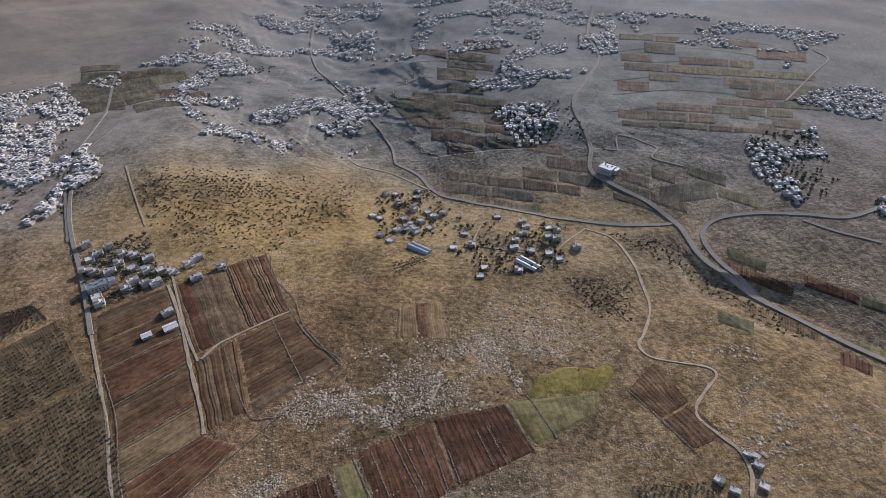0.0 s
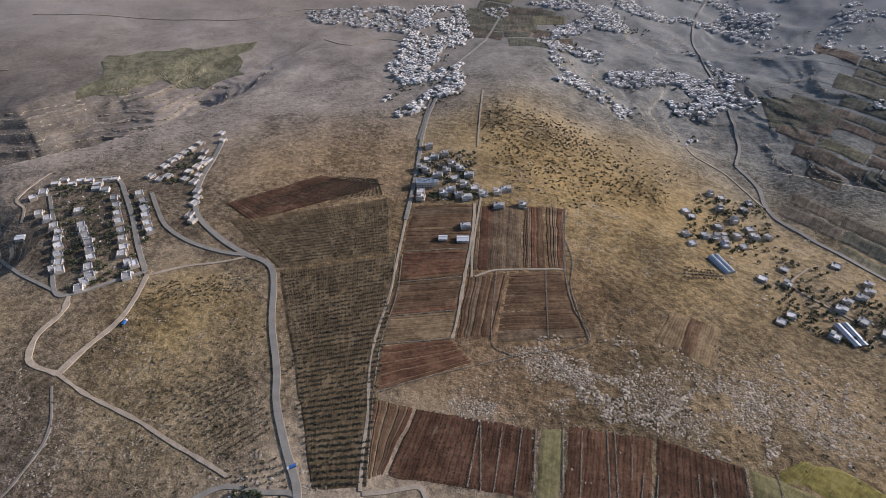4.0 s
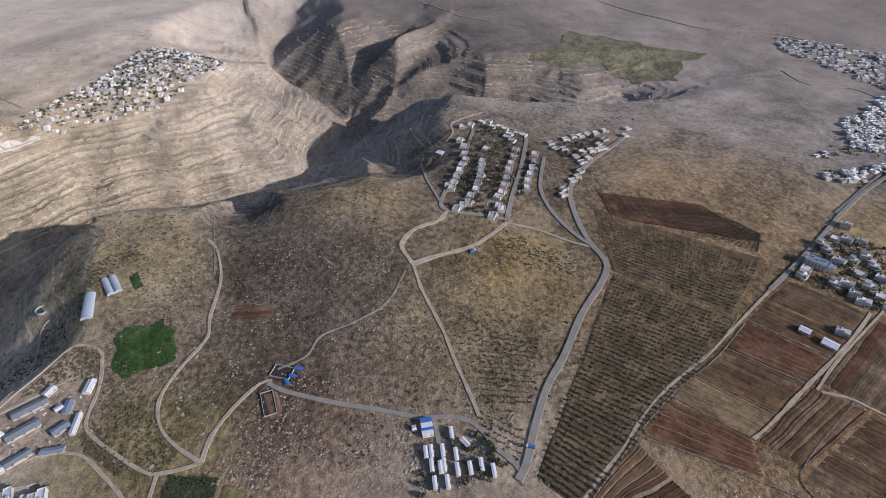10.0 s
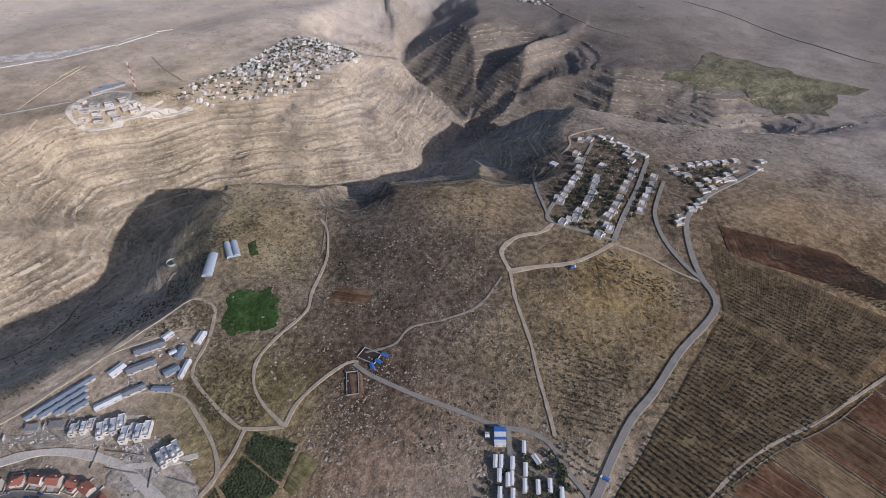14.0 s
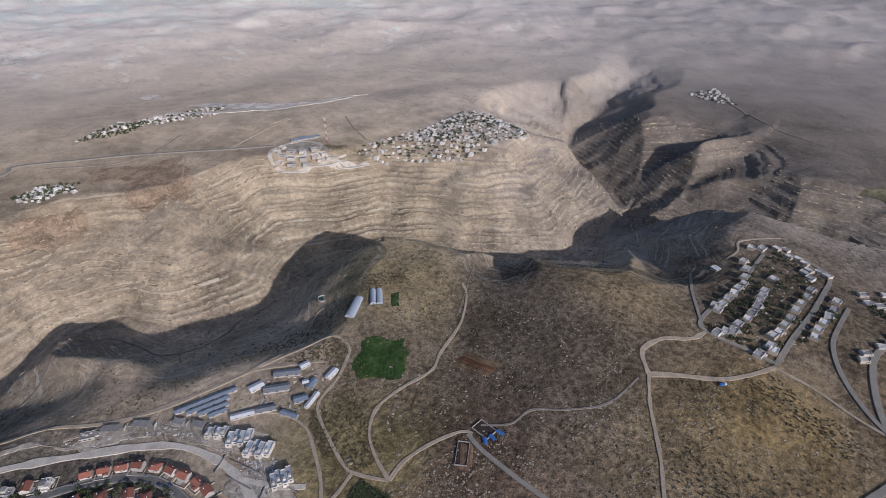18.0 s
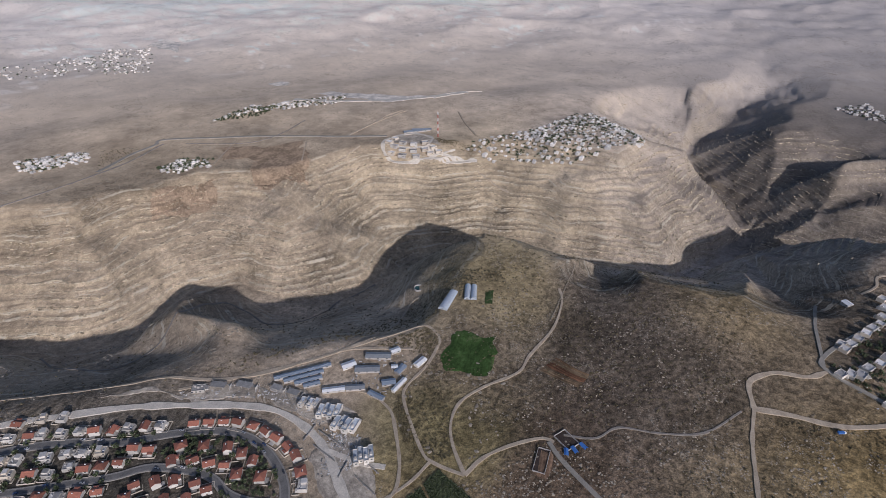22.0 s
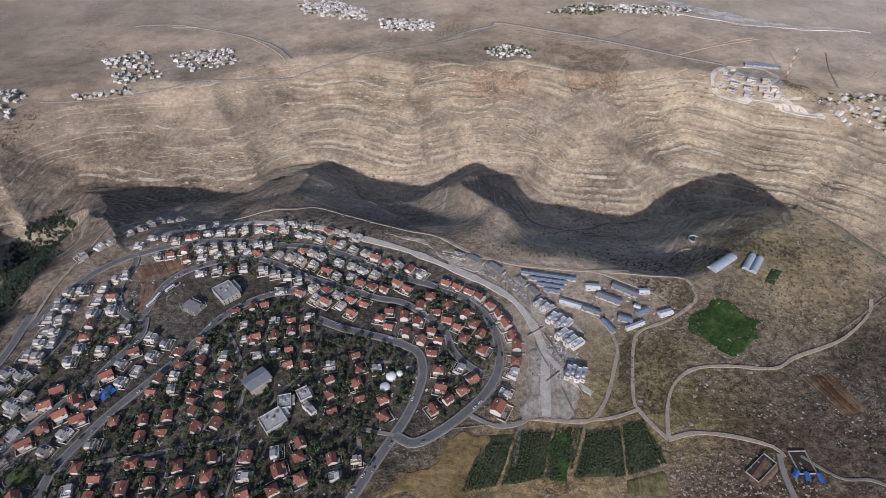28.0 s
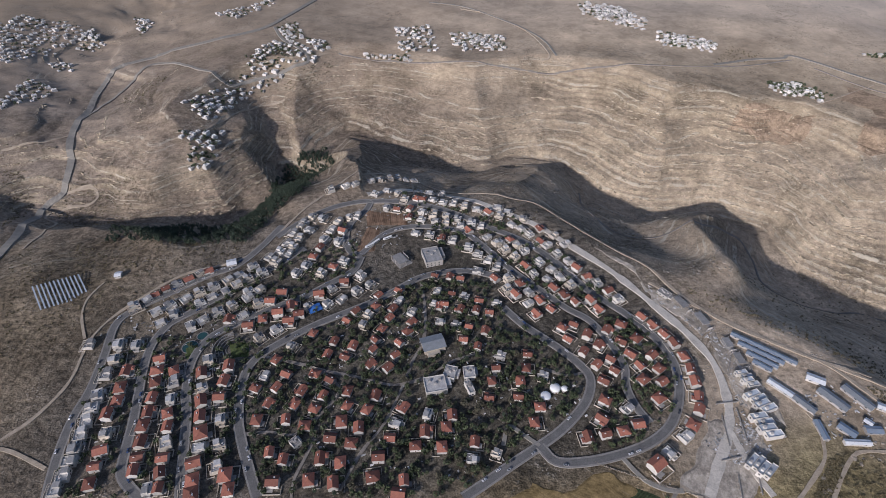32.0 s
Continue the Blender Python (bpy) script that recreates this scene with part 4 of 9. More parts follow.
FIELDS = (  # kind, rows of plants, corners
    ("brown", 1, [(357.4, -495.5), (294.0, -540.5), (272.3, -498.4), (338.1, -450.9)]),
    ("brown", 1, [(336.7, -447.7), (270.6, -495.4), (253.9, -459.6), (319.3, -413.4)]),
    ("red", 0, [(317.5, -409.6), (252.3, -455.5), (232.8, -413.1), (292.2, -365.3)]),
    ("brown", 2, [(290.5, -362.0), (231.4, -409.5), (213.9, -362.1), (270.5, -316.9)]),
    ("tan", 0, [(269.6, -314.6), (213.1, -359.6), (197.7, -325.5), (253.5, -281.6)]),
    ("red", 2, [(252.7, -278.7), (196.5, -323.5), (162.9, -309.7), (225.4, -230.8)]),
    ("greyb", 0, [(287.1, -540.5), (238.3, -575.8), (183.8, -459.0), (229.9, -426.2)]),
    ("brown", 1, [(234.8, -577.3), (215.2, -593.1), (159.5, -474.8), (182.1, -460.1)]),
    ("greyb", 1, [(212.8, -595.2), (191.8, -608.1), (141.2, -488.6), (157.3, -476.3)]),
    ("brown", 1, [(228.5, -413.5), (193.0, -442.6), (160.3, -348.9), (192.6, -326.9)]),
    ("brown", 1, [(190.8, -444.0), (138.4, -481.7), (110.5, -430.2), (170.1, -387.6)]),
    ("brown", 2, [(170.0, -384.8), (109.6, -427.8), (80.1, -397.5), (155.5, -344.9)]),
    ("brown", 2, [(219.4, -227.5), (181.3, -236.8), (166.6, -170.0), (176.0, -159.2)]),
    ("darkred", 3, [(179.5, -237.6), (78.4, -276.6), (56.1, -215.6), (164.9, -170.7)]),
    ("olive", 0, [(76.5, -278.6), (58.9, -290.9), (36.6, -223.6), (54.0, -216.4)]),
    ("red", 3, [(57.3, -294.1), (-9.4, -322.1), (-28.1, -252.3), (34.9, -224.3)]),
    ("darkred", 3, [(-10.8, -322.7), (-79.8, -333.1), (-96.1, -281.3), (-29.8, -253.0)]),
    ("yellow", 0, [(-120.5, -370.6), (-202.2, -380.6), (-183.5, -345.1), (-110.8, -337.7)]),
    ("olive", 0, [(-82.6, -335.8), (-174.9, -341.4), (-165.4, -315.5), (-99.2, -285.1)]),
    ("brown", 3, [(-202.1, -342.1), (-245.7, -378.6), (-255.2, -322.0), (-219.9, -304.2)]),
    ("brown", 3, [(-220.4, -302.8), (-255.7, -320.6), (-269.4, -282.4), (-233.4, -268.4)]),
    ("tan", 0, [(17.8, -484.3), (-32.4, -497.5), (-36.3, -429.0), (21.5, -430.9)]),
    ("green", 0, [(454.7, 230.0), (465.8, 184.4), (410.3, 167.2), (389.4, 216.4)]),
    ("darkgreen", 0, [(541.3, 229.8), (547.2, 220.3), (521.7, 211.7), (517.3, 220.6)]),
    ("crop", 3, [(155.4, 212.1), (178.3, 201.4), (137.7, 168.6), (109.9, 178.7)]),
    ("crop", 3, [(179.6, 200.7), (206.4, 187.8), (173.6, 156.3), (139.2, 167.8)]),
    ("green", 3, [(208.0, 187.5), (231.5, 176.4), (191.2, 145.6), (174.7, 154.7)]),
    ("crop", 3, [(230.4, 172.7), (259.1, 161.9), (232.3, 125.7), (194.0, 144.1)]),
    ("crop", 3, [(261.2, 162.0), (280.9, 157.4), (269.8, 117.7), (233.1, 125.3)]),
    ("olive", 2, [(229.5, 124.6), (267.6, 115.6), (252.0, 95.6), (221.3, 112.4)]),
    ("grass", 0, [(47.8, 207.6), (154.0, 220.9), (162.4, 207.0), (100.2, 174.9)]),
    ("palegreen", 0, [(1210.0, -600.9), (1039.6, -879.9), (945.1, -759.4), (1116.9, -482.5)]),
    ("darkred", 3, [(573.4, -363.8), (515.3, -485.9), (423.8, -515.5), (517.6, -354.4)]),
    ("grove", 0, [(418.6, -306.5), (320.2, -404.2), (171.6, -155.2), (207.7, -130.3)]),
    ("grove", 0, [(540.8, -340.6), (396.8, -494.7), (328.3, -401.5), (425.1, -309.3)]),
    ("greyb", 0, [(469.9, 110.7), (459.0, 69.2), (435.7, 75.5), (443.3, 121.3)]),
    ("redsoil", 0, [(347.3, 86.8), (346.8, 71.5), (317.5, 67.2), (314.6, 79.4)]),
    ("redsoil", 0, [(-89.6, 592.6), (-33.8, 579.0), (-33.4, 558.4), (-83.3, 558.7)]),
    ("redsoil", 0, [(-83.1, 556.3), (-67.2, 552.2), (-71.4, 508.7), (-92.5, 504.2)]),
    ("lawn", 0, [(-206.9, 371.0), (-187.4, 371.8), (-183.9, 352.3), (-199.9, 350.8)]),
    ("lawn", 0, [(-250.4, 366.7), (-238.6, 373.6), (-230.2, 355.3), (-241.8, 348.8)]),
    ("farred", 0, [(737.8, 926.2), (800.2, 822.1), (748.3, 784.1), (702.9, 876.6)]),
    ("farred", 0, [(544.7, 886.6), (607.0, 853.8), (560.5, 813.9), (527.2, 861.0)]),
    ("farred", 0, [(771.5, 853.9), (849.2, 798.3), (770.6, 745.2), (742.5, 805.2)]),
    ("darkolive", 2, [(760.7, -1297.6), (580.2, -1352.0), (522.2, -1245.8), (685.0, -1178.2)]),
    ("darkolive", 0, [(-402.4, -743.5), (-482.3, -740.5), (-466.8, -690.2), (-375.1, -695.1)]),
    ("darkolive", 0, [(26.2, -1209.6), (-63.7, -1224.8), (-142.7, -1133.6), (-8.1, -1101.9)]),
    ("site", 0, [(232.5, 267.5), (289.1, 263.0), (237.7, 182.5), (188.3, 210.8)]),
    ("site", 0, [(274.4, 383.3), (296.6, 320.4), (303.0, 258.6), (266.8, 281.5)]),
    ("site", 0, [(189.7, 514.5), (241.9, 437.0), (281.1, 369.3), (261.7, 367.5)]),
    ("darkolive", 3, [(-603.8, -1535.0), (-684.1, -1491.4), (-660.8, -1433.9), (-579.3, -1465.6)]),
    ("brown", 3, [(-687.2, -1491.4), (-747.3, -1478.5), (-724.0, -1424.8), (-664.1, -1434.3)]),
    ("brown", 3, [(-862.3, -1434.7), (-926.9, -1408.1), (-897.3, -1356.0), (-836.3, -1384.5)]),
    ("darkolive", 3, [(-631.1, -1427.5), (-708.9, -1414.3), (-670.1, -1325.3), (-605.8, -1358.9)]),
    ("darkred", 3, [(-887.6, -1346.6), (-992.9, -1308.6), (-938.5, -1224.9), (-841.4, -1264.6)]),
    ("brown", 3, [(-549.1, -1363.5), (-616.5, -1337.9), (-596.3, -1286.2), (-530.9, -1310.5)]),
    ("brown", 3, [(-672.2, -1307.4), (-774.9, -1269.4), (-749.8, -1220.0), (-652.0, -1259.9)]),
    ("olive", 3, [(-778.9, -1269.2), (-825.5, -1250.7), (-799.2, -1202.4), (-753.5, -1219.5)]),
    ("darkolive", 3, [(-533.1, -1296.9), (-618.5, -1263.6), (-597.5, -1213.0), (-514.9, -1245.1)]),
    ("tan", 3, [(-622.2, -1262.8), (-680.4, -1233.5), (-659.0, -1186.8), (-601.1, -1212.3)]),
    ("olive", 3, [(-682.9, -1233.0), (-731.2, -1214.8), (-706.8, -1166.3), (-661.4, -1186.3)]),
    ("olive", 3, [(-733.6, -1214.3), (-837.4, -1176.9), (-812.1, -1133.4), (-709.0, -1165.8)]),
    ("olive", 3, [(-842.1, -1176.0), (-912.0, -1151.8), (-884.5, -1108.9), (-816.9, -1132.7)]),
    ("olive", 3, [(-562.2, -1216.2), (-623.2, -1190.3), (-605.4, -1148.8), (-544.5, -1170.0)]),
    ("tan", 3, [(-705.9, -1154.5), (-759.1, -1132.5), (-736.0, -1090.2), (-683.5, -1109.7)]),
    ("tan", 3, [(-761.7, -1132.5), (-812.4, -1122.9), (-784.9, -1076.6), (-738.3, -1090.0)]),
    ("brown", 3, [(-479.0, -1182.6), (-542.1, -1160.4), (-521.1, -1106.1), (-458.5, -1122.5)]),
    ("brown", 3, [(-728.2, -1084.9), (-822.4, -1054.3), (-788.4, -1000.5), (-701.4, -1034.7)]),
    ("greyb", 3, [(-635.7, -1044.4), (-679.2, -1028.4), (-661.3, -995.2), (-618.4, -1010.0)]),
    ("darkred", 3, [(-681.4, -1028.1), (-736.4, -1010.0), (-715.5, -974.6), (-663.4, -995.0)]),
    ("darkolive", 3, [(-738.5, -1009.6), (-825.1, -978.5), (-806.8, -950.6), (-717.5, -974.3)]),
    ("greyb", 3, [(-512.5, -1045.8), (-602.5, -1005.5), (-581.4, -963.0), (-496.1, -1005.1)]),
    ("darkolive", 3, [(-606.7, -1004.9), (-696.1, -974.3), (-673.1, -934.7), (-585.5, -962.4)]),
    ("olive", 3, [(-700.3, -973.7), (-742.8, -958.5), (-720.5, -922.7), (-677.2, -934.2)]),
    ("greyb", 3, [(-426.8, -1025.0), (-475.3, -1006.0), (-460.0, -966.2), (-414.3, -987.7)]),
    ("darkolive", 3, [(-477.3, -1005.4), (-542.0, -972.6), (-523.8, -931.9), (-461.9, -965.5)]),
    ("tan", 3, [(-544.8, -971.6), (-587.3, -952.8), (-568.3, -913.9), (-526.7, -931.2)]),
    ("greyb", 3, [(-681.8, -925.2), (-728.5, -911.1), (-704.6, -873.0), (-660.4, -888.4)]),
    ("greyb", 3, [(-418.2, -976.6), (-475.4, -947.7), (-467.0, -926.1), (-410.2, -953.2)]),
    ("darkolive", 3, [(-478.1, -946.7), (-553.4, -913.2), (-544.7, -893.8), (-469.7, -925.1)]),
    ("darkred", 3, [(-556.2, -912.5), (-591.3, -895.4), (-581.2, -875.0), (-547.4, -893.0)]),
    ("tan", 3, [(-593.1, -894.8), (-641.2, -882.6), (-627.6, -858.9), (-582.9, -874.5)]),
    ("brown", 3, [(-643.2, -882.5), (-692.2, -869.7), (-677.0, -845.1), (-629.6, -858.8)]),
    ("darkolive", 3, [(-465.6, -795.3), (-507.9, -747.1), (-493.2, -717.2), (-453.5, -766.1)]),
    ("greyb", 3, [(-408.0, -800.3), (-435.9, -770.9), (-424.5, -742.5), (-397.4, -771.2)]),
    ("olive", 3, [(-484.1, -721.9), (-518.1, -668.8), (-503.9, -642.6), (-469.0, -691.3)]),
    ("greyb", 3, [(-358.3, -803.8), (-392.3, -767.4), (-382.7, -741.5), (-349.1, -775.7)]),
    ("darkolive", 3, [(-336.3, -781.6), (-379.8, -735.9), (-369.8, -708.8), (-327.4, -753.3)]),
    ("greyb", 3, [(-382.2, -735.3), (-421.8, -690.2), (-410.0, -663.2), (-372.1, -708.0)]),
    ("brown", 3, [(-327.3, -747.2), (-376.6, -694.6), (-371.4, -680.5), (-322.5, -731.8)]),
    ("darkred", 3, [(-180.9, -1571.7), (-269.2, -1500.3), (-253.3, -1404.6), (-168.3, -1459.6)]),
    ("darkred", 3, [(-37.5, -1594.3), (-124.6, -1480.5), (-119.0, -1417.0), (-35.0, -1522.4)]),
    ("darkolive", 3, [(-128.8, -1478.2), (-219.1, -1404.9), (-211.7, -1353.3), (-123.2, -1415.0)]),
    ("darkolive", 3, [(-121.2, -1409.4), (-178.9, -1367.6), (-174.1, -1328.9), (-117.0, -1361.5)]),
    ("greyb", 3, [(-181.5, -1366.5), (-225.3, -1334.0), (-219.9, -1298.2), (-176.7, -1327.8)]),
    ("darkolive", 3, [(-92.6, -1371.0), (-180.6, -1315.5), (-171.4, -1244.1), (-86.7, -1291.3)]),
    ("darkolive", 3, [(-106.9, -1263.5), (-186.2, -1220.3), (-180.5, -1178.4), (-103.4, -1223.5)]),
    ("darkolive", 3, [(-26.3, -1248.9), (-94.9, -1214.4), (-92.1, -1180.7), (-24.6, -1206.8)]),
    ("greyb", 3, [(-98.6, -1212.7), (-145.2, -1186.2), (-141.5, -1154.4), (-95.6, -1178.0)]),
    ("darkolive", 3, [(-146.4, -1185.9), (-223.0, -1135.9), (-217.4, -1103.1), (-142.7, -1154.2)]),
    ("greyb", 3, [(-30.5, -1197.6), (-85.6, -1177.5), (-82.8, -1143.1), (-29.1, -1166.6)]),
    ("darkred", 3, [(-88.0, -1176.9), (-163.7, -1136.0), (-159.6, -1105.1), (-85.2, -1142.4)]),
    ("tan", 3, [(-166.0, -1135.4), (-203.9, -1107.2), (-199.4, -1079.4), (-161.9, -1104.7)]),
    ("brown", 3, [(-67.2, -1146.6), (-104.6, -1128.0), (-101.0, -1089.9), (-64.7, -1110.6)]),
    ("tan", 3, [(-170.1, -1094.8), (-236.2, -1041.1), (-231.1, -1013.5), (-164.4, -1055.3)]),
    ("brown", 3, [(-22.4, -1129.0), (-87.9, -1088.8), (-84.7, -1051.6), (-20.7, -1090.0)]),
    ("olive", 3, [(-91.3, -1087.4), (-161.0, -1047.4), (-155.6, -1008.5), (-87.8, -1047.5)]),
    ("darkred", 3, [(-164.4, -1047.1), (-212.1, -1019.2), (-205.0, -980.3), (-158.9, -1008.2)]),
    ("brown", 3, [(-56.6, -1060.8), (-108.2, -1023.6), (-104.0, -983.0), (-53.7, -1019.1)]),
    ("brown", 3, [(-66.6, -1055.4), (-159.9, -992.2), (-155.0, -957.3), (-63.5, -1013.9)]),
    ("darkolive", 3, [(-163.0, -991.2), (-221.6, -963.3), (-212.7, -918.5), (-158.0, -956.0)]),
    ("tan", 3, [(-224.7, -962.6), (-291.3, -919.6), (-280.5, -878.2), (-215.7, -917.7)]),
    ("greyb", 3, [(-83.8, -989.8), (-134.4, -964.3), (-128.1, -915.6), (-79.8, -944.9)]),
    ("greyb", 3, [(-253.0, -885.8), (-334.3, -839.6), (-323.4, -803.7), (-244.0, -846.6)]),
    ("greyb", 3, [(-203.6, -861.0), (-257.6, -829.8), (-249.8, -797.4), (-196.4, -824.4)]),
    ("darkolive", 3, [(-260.4, -829.2), (-325.2, -794.0), (-316.5, -765.0), (-252.5, -796.9)]),
    ("tan", 3, [(-73.2, -893.5), (-137.9, -852.6), (-133.7, -823.4), (-70.2, -860.0)]),
    ("tan", 3, [(-140.7, -851.5), (-195.1, -817.7), (-190.2, -791.4), (-136.6, -822.7)]),
    ("darkred", 3, [(-196.9, -817.1), (-246.4, -791.3), (-240.5, -766.4), (-192.0, -790.9)]),
    ("darkred", 3, [(-248.2, -790.8), (-283.2, -776.9), (-276.3, -751.5), (-242.2, -766.0)]),
    ("greyb", 3, [(-62.0, -856.5), (-140.2, -814.4), (-135.9, -785.7), (-59.2, -822.4)]),
    ("darkolive", 3, [(-143.8, -813.3), (-206.2, -778.1), (-201.3, -753.9), (-139.5, -784.7)]),
    ("olive", 3, [(-141.1, -777.2), (-209.0, -743.4), (-203.7, -719.5), (-136.8, -749.8)]),
    ("darkolive", 3, [(-423.6, -571.5), (-454.3, -533.3), (-443.2, -513.0), (-412.4, -549.0)]),
    ("darkred", 3, [(-484.1, -500.6), (-524.6, -456.7), (-515.8, -441.9), (-473.6, -482.5)]),
    ("darkolive", 3, [(-527.1, -456.3), (-553.7, -427.9), (-545.0, -414.6), (-518.0, -441.4)]),
    ("brown", 3, [(-409.6, -544.7), (-462.3, -486.8), (-455.9, -472.5), (-398.7, -522.9)]),
    ("tan", 3, [(-384.5, -491.7), (-423.8, -453.5), (-406.3, -426.4), (-366.8, -460.3)]),
    ("greyb", 3, [(-426.4, -453.3), (-457.3, -424.5), (-440.6, -400.4), (-409.2, -426.6)]),
    ("olive", 3, [(-486.6, -400.6), (-513.4, -376.0), (-497.9, -356.6), (-470.5, -378.9)]),
    ("darkolive", 3, [(-353.4, -457.6), (-384.9, -434.3), (-367.0, -406.6), (-341.4, -434.5)]),
    ("darkred", 3, [(-454.3, -383.9), (-477.5, -365.2), (-458.4, -343.5), (-434.0, -359.3)]),
    ("olive", 3, [(785.5, -1450.0), (685.2, -1439.2), (670.8, -1399.2), (762.7, -1397.5)]),
    ("darkolive", 3, [(757.3, -1388.1), (656.2, -1391.1), (640.1, -1344.9), (734.4, -1333.4)]),
    ("darkolive", 3, [(652.2, -1390.8), (540.6, -1395.0), (529.1, -1351.4), (636.2, -1344.5)]),
    ("olive", 3, [(669.0, -1329.8), (561.8, -1332.8), (546.3, -1282.1), (649.0, -1276.8)]),
    ("greyb", 3, [(722.3, -1256.0), (634.7, -1264.8), (612.7, -1208.2), (700.0, -1204.7)]),
    ("tan", 3, [(630.8, -1264.3), (542.7, -1271.1), (522.5, -1210.4), (608.8, -1207.3)]),
    ("brown", 3, [(539.1, -1271.1), (485.0, -1275.8), (469.9, -1222.2), (519.0, -1210.4)]),
    ("darkred", 3, [(676.9, -1196.6), (584.7, -1194.3), (561.8, -1136.1), (655.8, -1148.2)]),
    ("darkolive", 3, [(502.1, -1198.2), (405.5, -1230.0), (394.5, -1183.6), (481.2, -1137.3)]),
    ("darkolive", 3, [(750.5, -1317.0), (672.5, -1366.2), (651.9, -1326.7), (726.8, -1276.2)]),
    ("darkred", 3, [(670.0, -1367.6), (583.1, -1407.0), (565.3, -1368.2), (649.4, -1328.1)]),
    ("darkolive", 3, [(730.7, -1257.4), (645.0, -1316.5), (615.2, -1258.8), (698.4, -1202.7)]),
    ("brown", 3, [(641.4, -1318.7), (592.7, -1340.9), (567.0, -1287.3), (611.6, -1260.6)]),
    ("olive", 3, [(591.4, -1341.4), (514.3, -1388.4), (495.5, -1345.3), (566.0, -1288.4)]),
    ("darkolive", 3, [(668.7, -1208.6), (590.9, -1255.7), (574.6, -1223.1), (651.7, -1178.6)]),
    ("darkolive", 3, [(651.8, -1168.0), (591.5, -1203.9), (569.2, -1160.5), (628.9, -1128.0)]),
    ("darkolive", 3, [(589.2, -1205.1), (544.7, -1240.7), (524.9, -1198.4), (567.0, -1161.6)]),
    ("darkolive", 3, [(554.5, -1156.6), (503.3, -1210.4), (477.0, -1151.4), (526.4, -1100.8)]),
    ("brown", 3, [(500.4, -1213.3), (443.7, -1265.0), (427.6, -1226.3), (474.5, -1154.9)]),
    ("darkred", 3, [(-750.2, -1207.8), (-782.2, -1188.4), (-757.6, -1143.6), (-724.4, -1158.4)]),
    ("darkolive", 3, [(-715.3, -1148.2), (-751.6, -1132.8), (-719.9, -1073.9), (-685.7, -1089.6)]),
    ("darkolive", 3, [(-754.1, -1132.7), (-820.3, -1104.4), (-783.0, -1043.1), (-722.2, -1073.6)]),
    ("darkolive", 3, [(-822.6, -1104.1), (-880.0, -1071.5), (-840.1, -1011.8), (-785.1, -1042.7)]),
    ("darkolive", 3, [(-690.5, -1072.9), (-739.5, -1050.2), (-721.9, -1019.0), (-676.0, -1044.7)]),
    ("darkolive", 3, [(-631.1, -985.7), (-662.8, -969.3), (-636.6, -922.0), (-604.9, -936.0)]),
    ("darkolive", 3, [(-647.0, -907.9), (-672.5, -894.7), (-646.3, -850.3), (-621.0, -861.8)]),
    ("site", 0, [(952.5, 657.7), (998.5, 652.3), (1023.9, 607.8), (996.6, 538.4), (1000.1, 503.5), (969.4, 521.8), (922.7, 582.9), (912.5, 626.8)]),
    ("quarry", 0, [(1141.7, 1004.9), (1181.4, 982.9), (1257.7, 706.4), (1166.4, 784.4)]),
    ("quarry", 0, [(1344.6, 1942.0), (1460.2, 1975.4), (1448.0, 1888.7), (1324.2, 1756.5)]),
    ("quarry", 0, [(1192.5, 1219.4), (1229.6, 1173.6), (1194.6, 1139.1), (1167.0, 1176.3)]),
    ("farred", 0, [(722.3, 813.3), (824.1, 767.8), (740.7, 691.5), (660.6, 746.7)]),
    ("farred", 0, [(536.9, 876.3), (643.3, 832.5), (607.1, 795.7), (505.4, 842.8)]),
)
